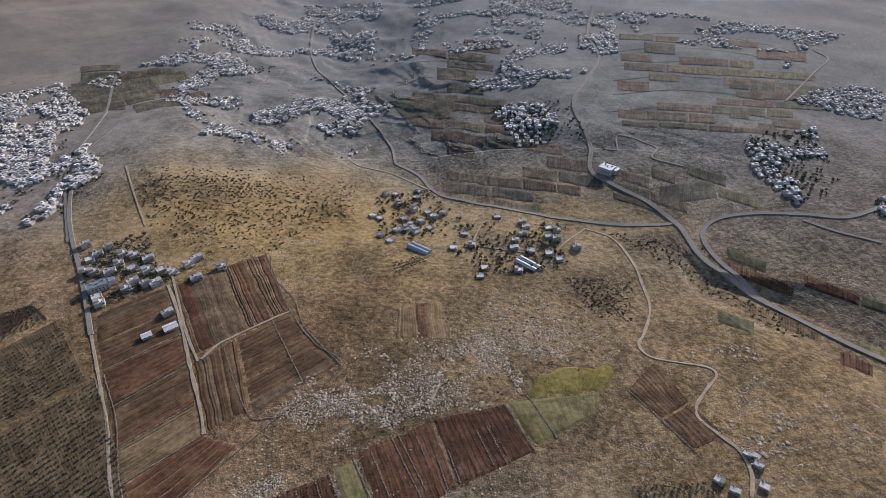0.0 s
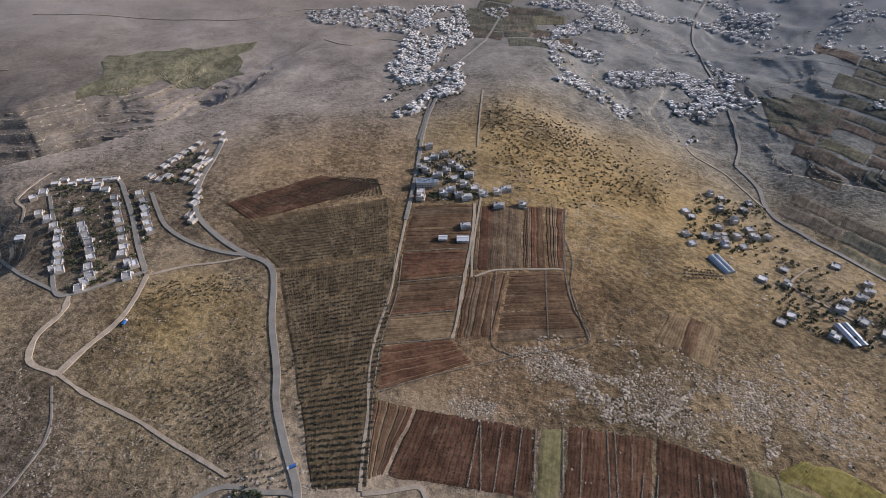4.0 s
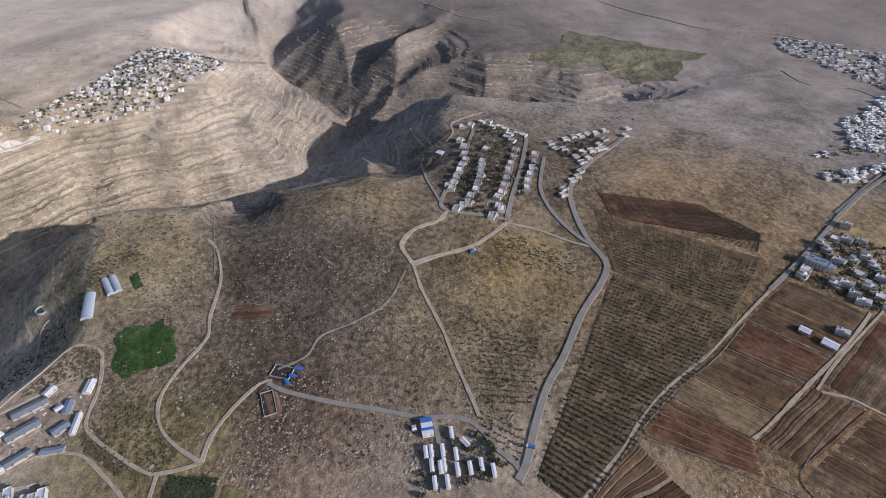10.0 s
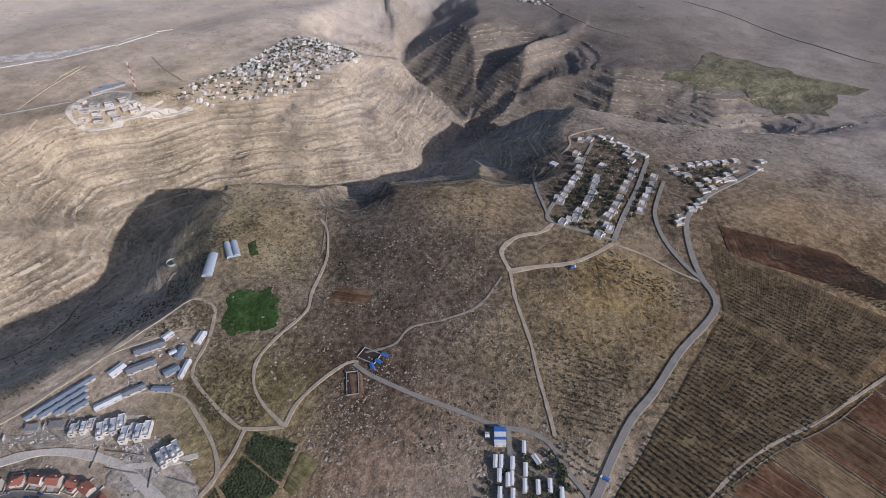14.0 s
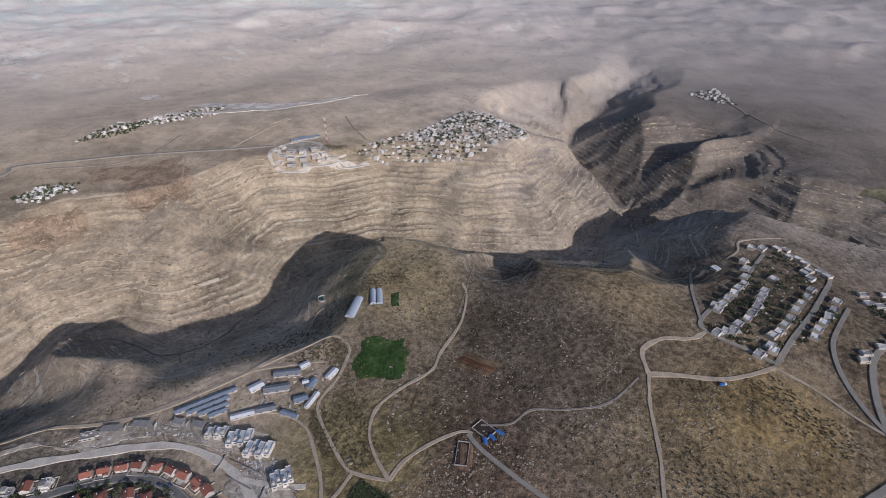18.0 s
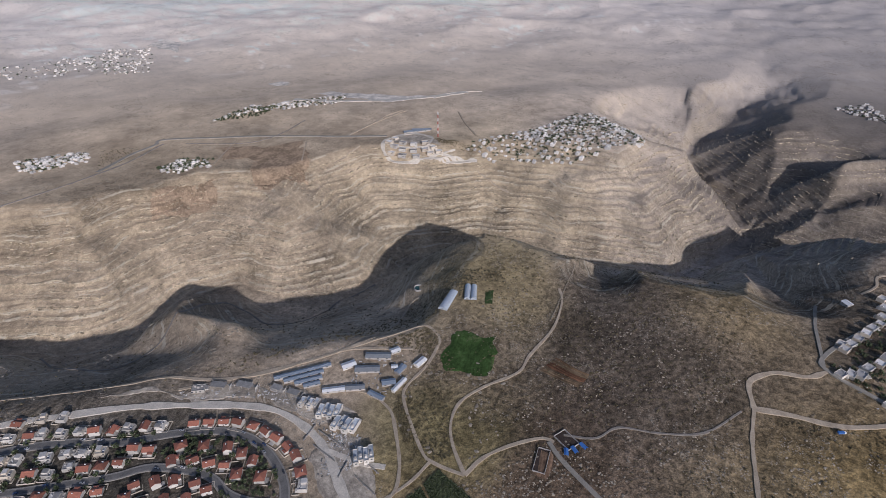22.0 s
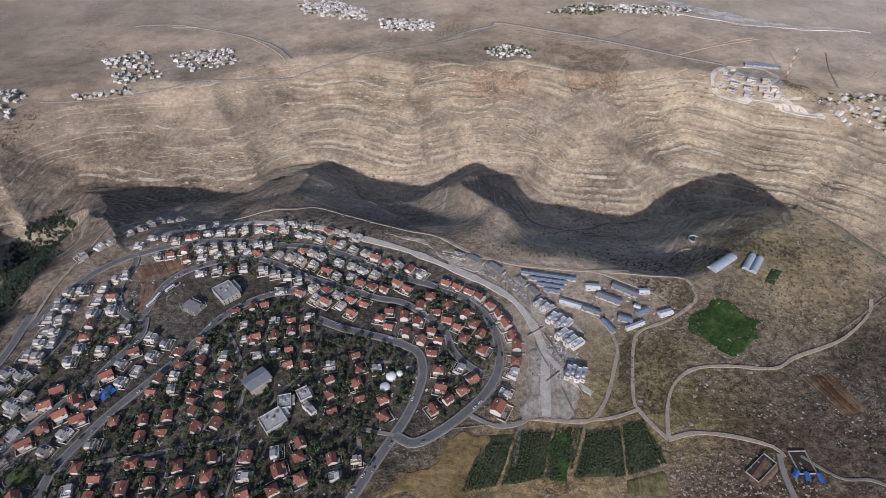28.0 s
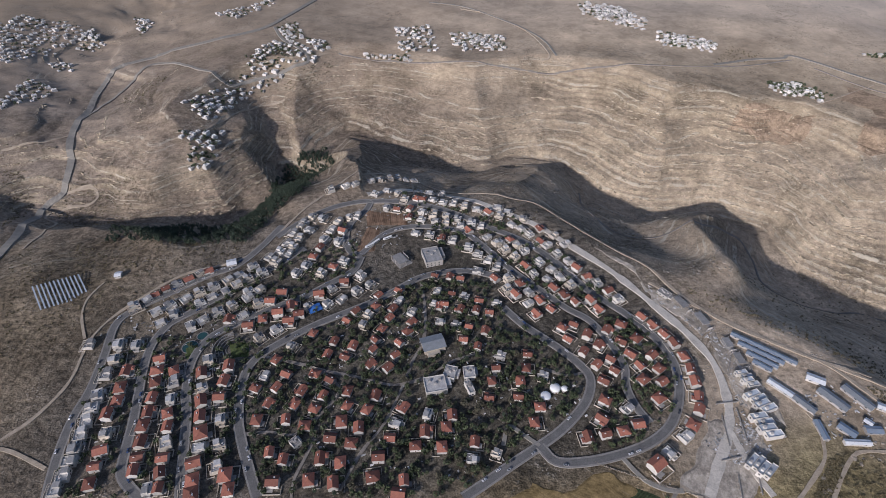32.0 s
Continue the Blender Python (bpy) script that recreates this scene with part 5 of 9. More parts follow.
TOWNS = (  # kind, number of houses, outline
    ("w", 330, [(1017, 498), (1178, 387), (1325, 334), (1323, 215), (1193, 157), (1064, 261), (1044, 354), (1008, 468)]),
    ("v", 30, [(606, 948), (657, 938), (689, 890), (661, 867), (604, 918)]),
    ("v", 110, [(838, 1061), (965, 1057), (1166, 919), (1095, 883), (927, 1020)]),
    ("v", 60, [(1251, 2055), (1332, 1894), (1087, 1582), (976, 1649)]),
    ("w", 40, [(1686, -211), (1752, -288), (1583, -324), (1607, -279)]),
    ("v", 34, [(357, 1412), (466, 1388), (467, 1210), (359, 1311)]),
    ("w", 30, [(480, 1183), (590, 1135), (560, 1086), (470, 1138)]),
    ("v", 34, [(48, 1261), (119, 1243), (160, 1136), (50, 1176)]),
    ("v", 34, [(-75, 1285), (1, 1301), (23, 1138), (-58, 1131)]),
    ("v", 30, [(49, 1210), (160, 1222), (155, 1124), (69, 1131)]),
    ("v", 26, [(384, 1397), (463, 1384), (470, 1231), (413, 1250)]),
    ("w", 26, [(479, 1162), (541, 1185), (598, 1116), (481, 1114)]),
    ("v", 26, [(614, 943), (654, 951), (680, 887), (614, 891)]),
    ("V", 225, [(596, -1446), (409, -1680), (89, -1178), (204, -958), (328, -989), (429, -1097)]),
    ("V", 180, [(521, -1836), (298, -2270), (6, -1749), (215, -1458), (344, -1483)]),
    ("V", 165, [(874, -1258), (768, -1315), (514, -957), (494, -794), (592, -736), (743, -1014)]),
    ("V", 51, [(542, -823), (444, -822), (397, -708), (465, -687)]),
    ("V", 135, [(-189, -1121), (-345, -1077), (-341, -939), (-215, -938)]),
    ("V", 105, [(-524, -1677), (-655, -1767), (-529, -1302), (-413, -1234)]),
    ("V", 165, [(-588, -862), (-725, -868), (-645, -675), (-558, -630), (-551, -753)]),
    ("V", 90, [(-554, -610), (-689, -641), (-623, -552), (-556, -551)]),
    ("V", 180, [(-125, -1486), (-461, -1565), (-369, -1165), (-152, -1212)]),
    ("V", 180, [(121, -2084), (-543, -1881), (-475, -1617), (75, -1779)]),
    ("V", 105, [(-892, -1232), (-1025, -1091), (-864, -882), (-768, -1004)]),
    ("V", 21, [(376, -1022), (292, -1006), (300, -949), (352, -932)]),
    ("V", 45, [(257, -1032), (83, -1011), (119, -916), (231, -943)]),
    ("V", 86, [(703, -905), (634, -1041), (470, -872), (372, -662), (411, -628), (544, -707)]),
    ("V", 69, [(1093, -1070), (922, -1227), (743, -1192), (780, -1076), (1013, -1024)]),
    ("V", 195, [(728, -1713), (209, -2216), (-551, -1913), (-610, -1533), (10, -1484), (402, -1425)]),
    ("V", 105, [(-655, -1767), (-952, -1582), (-1197, -1450), (-947, -1298), (-657, -1455)]),
    ("V", 75, [(242, -1444), (13, -1269), (28, -1065), (109, -1071)]),
    ("V", 114, [(717, -1315), (297, -1846), (208, -1533), (411, -1137)]),
    ("V", 80, [(411, -1137), (157, -1363), (45, -1072), (222, -1058)]),
    ("V", 90, [(-303, -953), (-384, -943), (-331, -835), (-290, -865)]),
    ("v", 95, [(-433, 922), (-403, 998), (-364, 1066), (-357, 1112), (-341, 1180), (-299, 1211), (-239, 1132), (-222, 1111), (-292, 1065), (-353, 999), (-363, 913), (-382, 873)]),
    ("v", 50, [(-416, 834), (-382, 847), (-353, 868), (-352, 796), (-361, 769), (-390, 769), (-389, 804)]),
    ("v", 30, [(-338, 1269), (-298, 1302), (-266, 1208), (-292, 1177)]),
    ("v", 14, [(-266, 1208), (-214, 1183), (-203, 1155), (-232, 1134)]),
    ("v", 18, [(-140, 1145), (-38, 1121), (-37, 1103), (-131, 1120)]),
    ("v", 70, [(-982, 1340), (-969, 1406), (-832, 1375), (-783, 1318), (-797, 1218), (-817, 1172), (-825, 1135), (-853, 1107)]),
    ("v", 24, [(-780, 1241), (-792, 1368), (-723, 1270), (-753, 1242)]),
    ("v", 34, [(-777, 966), (-776, 1062), (-715, 1032), (-726, 986), (-758, 929)]),
    ("v", 16, [(-744, 1477), (-661, 1406), (-651, 1293)]),
    ("v", 20, [(-508, 1377), (-387, 1486), (-380, 1451), (-442, 1333)]),
    ("v", 10, [(-791, 1162), (-750, 1163), (-731, 1128), (-763, 1120)]),
    ("v", 110, [(597, 2221), (722, 2290), (875, 2058), (1119, 2024), (1247, 1903), (1078, 1725), (829, 1859), (580, 1848), (501, 1950)]),
    ("v", 34, [(368, 1430), (458, 1395), (495, 1264), (448, 1217), (358, 1343)]),
    ("v", 24, [(492, 1211), (584, 1149), (583, 1105), (492, 1143)]),
)
GROVES = (  # row pitch, tree pitch, size, corners
    (6.2, 4.6, 0.72, [(411.8, -305.0), (320.1, -401.7), (173.0, -155.4), (207.6, -131.4)]),
    (6.2, 4.6, 0.68, [(527.7, -342.6), (388.7, -481.1), (331.4, -403.4), (423.8, -317.1)]),
    (6.2, 4.6, 0.55, [(556.0, -356.8), (491.7, -498.5), (439.7, -520.7), (408.6, -495.2)]),
    (6.5, 5, 0.6, [(377.2, -129.3), (347.1, -190.3), (273.0, -152.0), (284.1, -109.5)]),
    (6.5, 5, 0.6, [(279.2, -106.8), (244.8, -146.4), (216.6, -123.6), (256.7, -92.9)]),
    (9, 7, 0.6, [(407.2, -118.4), (348.4, -167.1), (291.3, -129.6), (349.7, -105.7)]),
    (9, 7, 1, [(322.1, -812.2), (247.9, -832.7), (201.8, -776.5), (271.8, -757.8)]),
    (7, 5, 0.8, [(27.8, -586.6), (-6.1, -601.9), (-24.4, -590.6), (20.6, -557.2)]),
    (8, 7, 0.9, [(-193.1, -534.3), (-233.7, -524.2), (-245.9, -457.7), (-218.7, -476.8)]),
    (7, 5, 0.8, [(-166.3, -242.9), (-228.3, -242.3), (-246.3, -221.1), (-179.2, -227.1)]),
    (7, 5, 0.7, [(541.2, 294.1), (566.6, 259.2), (544.9, 241.1), (500.8, 274.9)]),
    (7, 5, 0.7, [(567.7, 295.6), (587.4, 228.0), (566.6, 212.0), (543.4, 275.2)]),
)
STONE_WALLS = (
    [(223.9, -227.2), (196.2, -265.0), (159.0, -307.3), (134.0, -336.2)],
    [(134.0, -336.2), (77.5, -393.8), (108.0, -431.8), (139.2, -483.7), (190.6, -609.2)],
    [(134.6, -337.4), (161.5, -346.4), (205.8, -439.0)],
    [(229.5, -575.0), (176.6, -463.7)],
    [(158.0, -469.9), (113.1, -376.8)],
    [(182.6, -602.5), (172.1, -555.5), (140.0, -508.3), (120.4, -456.2), (76.4, -395.9)],
    [(33.6, -559.7), (-30.4, -609.2)],
    [(-202.1, -342.1), (-235.4, -268.3)],
    [(124.9, 233.8), (154.0, 220.9), (205.3, 200.9)],
    [(221.3, -228.1), (201.7, -198.8), (172.8, -156.7)],
    [(191.0, -600.1), (140.2, -482.8)],
    [(-570.9, -1489.3), (-726.5, -1510.7), (-862.0, -1464.7), (-943.7, -1365.0)],
    [(-533.7, -1377.0), (-672.1, -1381.1), (-800.2, -1342.7), (-874.3, -1247.9)],
    [(-498.9, -1272.7), (-631.8, -1282.7), (-744.1, -1232.6), (-824.1, -1160.6)],
    [(-467.9, -1180.1), (-592.7, -1188.5), (-697.9, -1141.1), (-775.6, -1077.4)],
    [(-439.8, -1096.3), (-559.8, -1108.6), (-661.1, -1066.6), (-733.0, -1004.2)],
    [(-413.9, -1016.9), (-519.9, -1013.8), (-614.0, -974.7), (-682.9, -919.6)],
    [(10.4, -1425.1), (-104.1, -1409.2), (-204.5, -1312.3)],
    [(12.1, -1318.2), (-95.1, -1296.2), (-191.2, -1219.1)],
    [(13.8, -1189.2), (-87.2, -1198.3), (-178.5, -1128.8)],
    [(322.5, -402.7), (287.8, -344.3), (262.5, -283.0), (229.0, -227.8)],
    [(314.4, -405.3), (281.4, -348.3), (255.7, -287.3), (225.2, -233.1)],
    [(318.1, -410.5), (251.7, -458.5)],
    [(291.1, -363.8), (230.7, -412.1)],
    [(269.5, -315.6), (213.1, -360.7)],
    [(253.1, -280.1), (196.5, -324.5)],
    [(79.7, -275.5), (57.6, -223.6)],
    [(59.7, -288.1), (37.8, -236.0)],
    [(123.8, -255.8), (93.2, -201.2)],
    [(627.5, 168.1), (670.4, 150.8), (571.3, 139.7), (524.2, 136.9)],
    [(123.3, -252.0), (104.1, -198.8)],
    [(105.3, -261.8), (84.2, -206.0)],
    [(90.5, -270.4), (69.5, -213.1)],
    [(44.8, -294.2), (24.4, -237.8)],
    [(26.9, -306.6), (1.9, -244.0)],
    [(20.9, -309.1), (-1.0, -253.4)],
    [(4.7, -305.1), (-5.5, -273.6)],
    [(-11.9, -284.1), (-19.1, -252.6)],
    [(-22.5, -288.4), (-29.9, -257.1)],
    [(-49.8, -306.6), (-59.8, -271.4)],
    [(-59.7, -309.5), (-70.8, -273.9)],
    [(-80.3, -333.3), (-98.7, -279.4)],
    [(-103.5, -341.7), (-120.1, -292.2)],
)
SCATTER = (  # kind, number, outline
    ("garden", 1350, [(-177, 308), (-170, 346), (-121, 381), (-55, 427), (-12, 457), (57, 450), (96, 373), (135, 316), (118, 281), (57, 235), (10, 208), (-79, 210), (-141, 212)]),
    ("garden", 220, [(170, 394), (209, 385), (232, 333), (207, 278), (163, 246), (124, 242), (144, 286), (172, 335)]),
    ("garden", 330, [(-331, 380), (-171, 375), (-158, 213), (-305, 217)]),
    ("garden", 260, [(-285, 427), (-141, 516), (-106, 571), (-85, 494), (-125, 404), (-213, 384)]),
    ("garden", 240, [(-67, 642), (97, 574), (200, 418), (135, 395), (60, 488), (-19, 534)]),
    ("garden", 230, [(809, -252), (812, -286), (730, -319), (666, -320), (528, -211), (582, -154)]),
    ("garden", 60, [(726, -361), (751, -460), (685, -429), (626, -352)]),
    ("pine", 1100, [(-441, 628), (-269, 613), (-263, 849), (-206, 881), (-164, 811), (-190, 634), (-230, 522), (-352, 538)]),
    ("pine", 420, [(-263, 769), (-221, 840), (-198, 817), (-214, 597)]),
    ("shrub", 260, [(268, 440), (424, 364), (508, 319), (425, 318), (288, 401)]),
    ("shrub", 700, [(410, -776), (337, -856), (217, -818), (84, -773), (81, -730), (185, -615), (275, -606), (370, -694)]),
    ("shrub", 160, [(528, -211), (448, -288), (411, -278), (485, -209)]),
    ("shrub", 200, [(343, 229), (406, 237), (426, 217), (305, 147), (288, 163)]),
    ("shrub", 120, [(921, -387), (832, -516), (839, -559), (770, -531), (789, -366)]),
    ("garden", 80, [(56, -795), (-38, -823), (-90, -690), (-27, -643), (36, -662)]),
    ("garden", 70, [(-52, -643), (-198, -676), (-201, -565), (-87, -549)]),
    ("garden", 60, [(433, -605), (360, -659), (291, -554), (361, -508)]),
    ("shrub", 200, [(-563, 570), (-398, 540), (-278, 461), (-368, 412), (-480, 452)]),
    ("shrub", 160, [(-466, 492), (-360, 463), (-360, 381), (-423, 354), (-467, 432)]),
    ("garden", 130, [(1021, 487), (1166, 383), (1304, 328), (1300, 210), (1187, 162), (1067, 263), (1047, 355)]),
    ("shrub", 500, [(424, -838), (229, -872), (75, -830), (106, -734), (251, -650), (362, -677)]),
    ("garden", 120, [(-189, -1121), (-345, -1077), (-341, -939), (-215, -938)]),
    ("garden", 120, [(-588, -862), (-725, -868), (-645, -675), (-558, -630)]),
    ("garden", 90, [(254, -39), (258, -112), (212, -112), (214, -36)]),
    ("rock", 5200, [(120, -363), (22, -360), (-108, -466), (-242, -415), (-199, -383), (-107, -365), (23, -327), (138, -338)]),
    ("rock", 2500, [(22, -431), (-112, -489), (-271, -547), (-259, -457), (-89, -359)]),
    ("rock", 900, [(353, 186), (406, 184), (531, 117), (654, -94), (466, -73), (405, -29), (380, 76), (304, 129)]),
    ("rock", 2600, [(120, -338), (41, -388), (-97, -436), (-185, -470), (-154, -383), (4, -323)]),
    ("rock", 1100, [(283, 125), (352, 77), (360, -16), (317, 9), (244, 91)]),
    ("rock", 1500, [(509, -48), (466, -79), (287, -102), (279, -78), (410, 5)]),
    ("rock", 2000, [(-307, -391), (-411, -270), (-368, -214), (-275, -222), (-262, -302)]),
    ("rock", 1500, [(180, -264), (125, -324), (54, -318), (-72, -267), (-182, -302), (-226, -258), (-158, -233)]),
    ("rock", 1500, [(237, 441), (317, 354), (287, 245), (237, 183), (207, 203), (251, 298)]),
    ("rock", 900, [(134, -336), (76, -391), (15, -358), (16, -315), (79, -289), (135, -254), (179, -240)]),
    ("shrub", 260, [(323, 232), (387, 216), (309, 150), (283, 157), (283, 183)]),
    ("shrub", 220, [(477, -100), (519, -188), (481, -264), (425, -251), (479, -184)]),
    ("shrub", 500, [(529, 124), (620, 65), (631, -59), (472, -68), (394, 80)]),
    ("pine", 700, [(-267, 602), (-241, 749), (-261, 871), (-187, 888), (-160, 796), (-169, 657), (-210, 597), (-226, 527), (-302, 543), (-412, 554), (-447, 628), (-326, 596)]),
    ("shrub", 420, [(-566, 782), (-445, 747), (-446, 714), (-447, 628), (-518, 639), (-578, 700)]),
    ("shrub", 300, [(-458, 563), (-230, 527), (-228, 516), (-255, 487), (-414, 485)]),
    ("shrub", 220, [(-586, 994), (-538, 1093), (-509, 1059), (-505, 929)]),
    ("shrub", 200, [(-289, 1042), (-193, 1130), (-185, 1115), (-242, 1012)]),
    ("garden", 60, [(-373, 1114), (-327, 1190), (-251, 1113), (-322, 1075)]),
    ("shrub", 260, [(-691, 786), (-655, 781), (-624, 737), (-596, 621)]),
    ("shrub", 200, [(-367, 854), (-273, 911), (-264, 790), (-304, 757)]),
    ("rock", 1500, [(-448, 759), (-323, 797), (-295, 709), (-337, 597), (-431, 664)]),
    ("rock", 900, [(-608, 903), (-450, 853), (-421, 767), (-565, 797)]),
    ("rock", 900, [(251, 375), (277, 335), (287, 298), (278, 249), (233, 197), (211, 200), (247, 254), (262, 295), (256, 331)]),
    ("rock", 500, [(158, 522), (216, 479), (239, 426), (223, 419), (187, 474)]),
    ("garden", 90, [(609, 952), (662, 944), (695, 889), (665, 871), (608, 923)]),
    ("garden", 120, [(840, 1055), (958, 1050), (995, 1001), (917, 979)]),
    ("shrub", 300, [(1020, 567), (1026, 475), (1012, 476), (993, 566)]),
    ("shrub", 200, [(613, 1130), (668, 1067), (613, 1042), (546, 1034)]),
    ("crag", 3600, [(143, -338), (103, -405), (9, -430), (-117, -512), (-259, -457), (-228, -380), (-104, -350), (-18, -311), (53, -294), (122, -301)]),
    ("crag", 1500, [(-291, -453), (-344, -404), (-425, -288), (-368, -214), (-293, -221), (-266, -289)]),
    ("crag", 2000, [(503, 375), (437, 176), (324, 6), (277, -131), (196, -151), (257, 113), (338, 298)]),
    ("shrub", 240, [(149, -409), (21, -469), (-186, -507), (-259, -457), (-144, -355), (23, -303), (122, -301)]),
    ("debris", 420, [(235, 439), (267, 395), (286, 353), (291, 312), (288, 280), (280, 244), (263, 216), (242, 229), (266, 271), (273, 309), (273, 351), (256, 384), (227, 426)]),
    ("debris", 160, [(229, 252), (278, 272), (276, 247), (249, 224), (219, 244)]),
    ("debris", 120, [(354, 309), (406, 281), (390, 248), (353, 238), (326, 251), (328, 289)]),
    ("debris", 260, [(-344, 399), (-268, 472), (-168, 431), (-190, 341), (-201, 241), (-307, 257)]),
    ("debris", 260, [(-131, 559), (-34, 670), (95, 568), (151, 491), (108, 420), (21, 557), (-75, 498)]),
    ("debris", 260, [(-137, 366), (10, 419), (117, 354), (152, 281), (37, 218), (-97, 234)]),
    ("debris", 110, [(275, -41), (263, -113), (212, -112), (214, -36)]),
    ("debris", 160, [(809, -252), (702, -335), (523, -215), (582, -154)]),
    ("debris", 200, [(450, -633), (349, -635), (300, -571), (397, -558)]),
    ("shrub", 420, [(391, 302), (451, 262), (438, 238), (403, 235), (401, 267)]),
    ("shrub", 420, [(378, 345), (518, 320), (555, 326), (579, 258), (561, 245), (472, 260), (417, 304)]),
    ("shrub", 300, [(325, 233), (340, 232), (302, 190), (290, 198)]),
    ("rock", 2600, [(617, 247), (936, -18), (554, -86), (448, -87), (348, 4), (314, 78), (369, 169), (483, 219)]),
    ("shrub", 1300, [(617, 247), (936, -18), (554, -86), (448, -87), (348, 4), (314, 78), (369, 169), (483, 219)]),
    ("rock", 1200, [(468, -112), (502, -235), (440, -270), (351, -211), (313, -97)]),
    ("shrub", 220, [(411, -6), (402, -258), (303, -228), (257, -98), (256, 26)]),
    ("rock", 1300, [(304, 98), (297, -75), (251, -107), (216, 25), (220, 123)]),
    ("rock", 900, [(524, 314), (542, 150), (437, 111), (405, 180)]),
    ("shrub", 500, [(774, 445), (652, 197), (510, 129), (428, 179)]),
    ("shrub", 300, [(421, -77), (438, -234), (268, -259), (208, -159), (212, -59), (276, 52)]),
    ("rock", 1500, [(625, 250), (645, 140), (488, -46), (334, -28), (276, 52), (319, 142), (436, 188)]),
    ("garden", 110, [(56, -805), (-48, -832), (-64, -694), (-12, -642), (44, -663)]),
    ("garden", 110, [(-64, -694), (-234, -682), (-216, -563), (-86, -543)]),
    ("debris", 160, [(56, -805), (-67, -820), (-239, -672), (-209, -564), (-51, -550), (36, -643)]),
    ("garden", 90, [(433, -605), (360, -659), (291, -554), (361, -508)]),
    ("debris", 120, [(433, -605), (360, -659), (291, -554), (361, -508)]),
    ("shrub", 260, [(-195, -540), (-277, -523), (-248, -446), (-207, -462)]),
    ("shrub", 300, [(-271, -666), (-397, -577), (-451, -414), (-409, -402), (-333, -551)]),
    ("rock", 1900, [(-129, 915), (206, 850), (440, 699), (869, 422), (511, 255), (506, 364), (254, 448), (92, 605)]),
    ("shrub", 800, [(-129, 915), (196, 818), (378, 600), (857, 409), (511, 255), (492, 351), (248, 439), (88, 592)]),
    ("crag", 1500, [(167, 714), (313, 750), (406, 611), (338, 452), (237, 446), (152, 561)]),
    ("crag", 1300, [(237, 896), (398, 741), (423, 575), (332, 417), (205, 588), (170, 753)]),
    ("rock", 2600, [(137.7, -349.2), (107.3, -365.7), (43.5, -345.9), (22.7, -316.7), (61.6, -296.1), (93.9, -311.0)]),
    ("rock", 3600, [(26.7, -367.5), (1.6, -409.0), (-73.5, -423.9), (-97.8, -362.9), (-80.2, -340.0), (-27.9, -331.0), (14.3, -313.7)]),
    ("rock", 900, [(162.4, -259.3), (112.5, -286.4), (101.4, -265.3), (139.8, -247.7)]),
    ("crag", 2600, [(131.0, -347.9), (-93.4, -447.9), (-107.8, -348.3), (12.9, -307.9), (91.7, -305.0)]),
)

# ---- materials ----
def material(name, base, rough=0.9, metal=0.0, vary=0.25, size=3.0, fine=0.4, bump=0.0, tint=None):
    m = bpy.data.materials.new(name)
    m.use_nodes = True
    n, l = m.node_tree.nodes, m.node_tree.links
    shader = n["Principled BSDF"]
    shader.inputs["Roughness"].default_value, shader.inputs["Metallic"].default_value = rough, metal
    if rough >= 0.9:
        shader.inputs["Specular IOR Level"].default_value = 0.1
    place = n.new("ShaderNodeNewGeometry")
    coarse, grain = n.new("ShaderNodeTexNoise"), n.new("ShaderNodeTexNoise")
    coarse.inputs["Scale"].default_value, grain.inputs["Scale"].default_value = 1 / size, 1 / fine
    coarse.inputs["Detail"].default_value = grain.inputs["Detail"].default_value = 3
    for tex in (coarse, grain):
        l.new(place.outputs["Position"], tex.inputs["Vector"])
    add = n.new("ShaderNodeMath")
    add.operation = "ADD"
    l.new(coarse.outputs[0], add.inputs[0]), l.new(grain.outputs[0], add.inputs[1])
    span = n.new("ShaderNodeMapRange")
    span.inputs[1].default_value, span.inputs[2].default_value = 0.6, 1.4
    span.inputs[3].default_value, span.inputs[4].default_value = 1 - vary, 1 + vary
    l.new(add.outputs[0], span.inputs[0])
    mix = n.new("ShaderNodeVectorMath")
    mix.operation = "SCALE"
    mix.inputs[0].default_value = base
    l.new(span.outputs[0], mix.inputs["Scale"])
    l.new(mix.outputs[0], shader.inputs["Base Color"])
    if bump:
        b = n.new("ShaderNodeBump")
        b.inputs["Strength"].default_value, b.inputs["Distance"].default_value = 1.0, bump
        l.new(add.outputs[0], b.inputs["Height"]), l.new(b.outputs[0], shader.inputs["Normal"])
    return m


# ---- the ground: one sheet to the horizon, finer towards the middle ----
radii = np.r_[0.0, 40.0, 110.0, np.geomspace(170, 620, 70), np.geomspace(622, 1500, 330), np.geomspace(1508, 4950, 115)]
angles = np.radians(np.r_[np.linspace(-142, 138, 1380), np.linspace(140, 216, 36)])
TURNS = len(angles)
gx, gy = np.outer(radii[1:], np.cos(angles)).ravel(), np.outer(radii[1:], np.sin(angles)).ravel()
gx, gy = np.r_[0.0, gx], np.r_[0.0, gy]
gz = land(gx, gy)


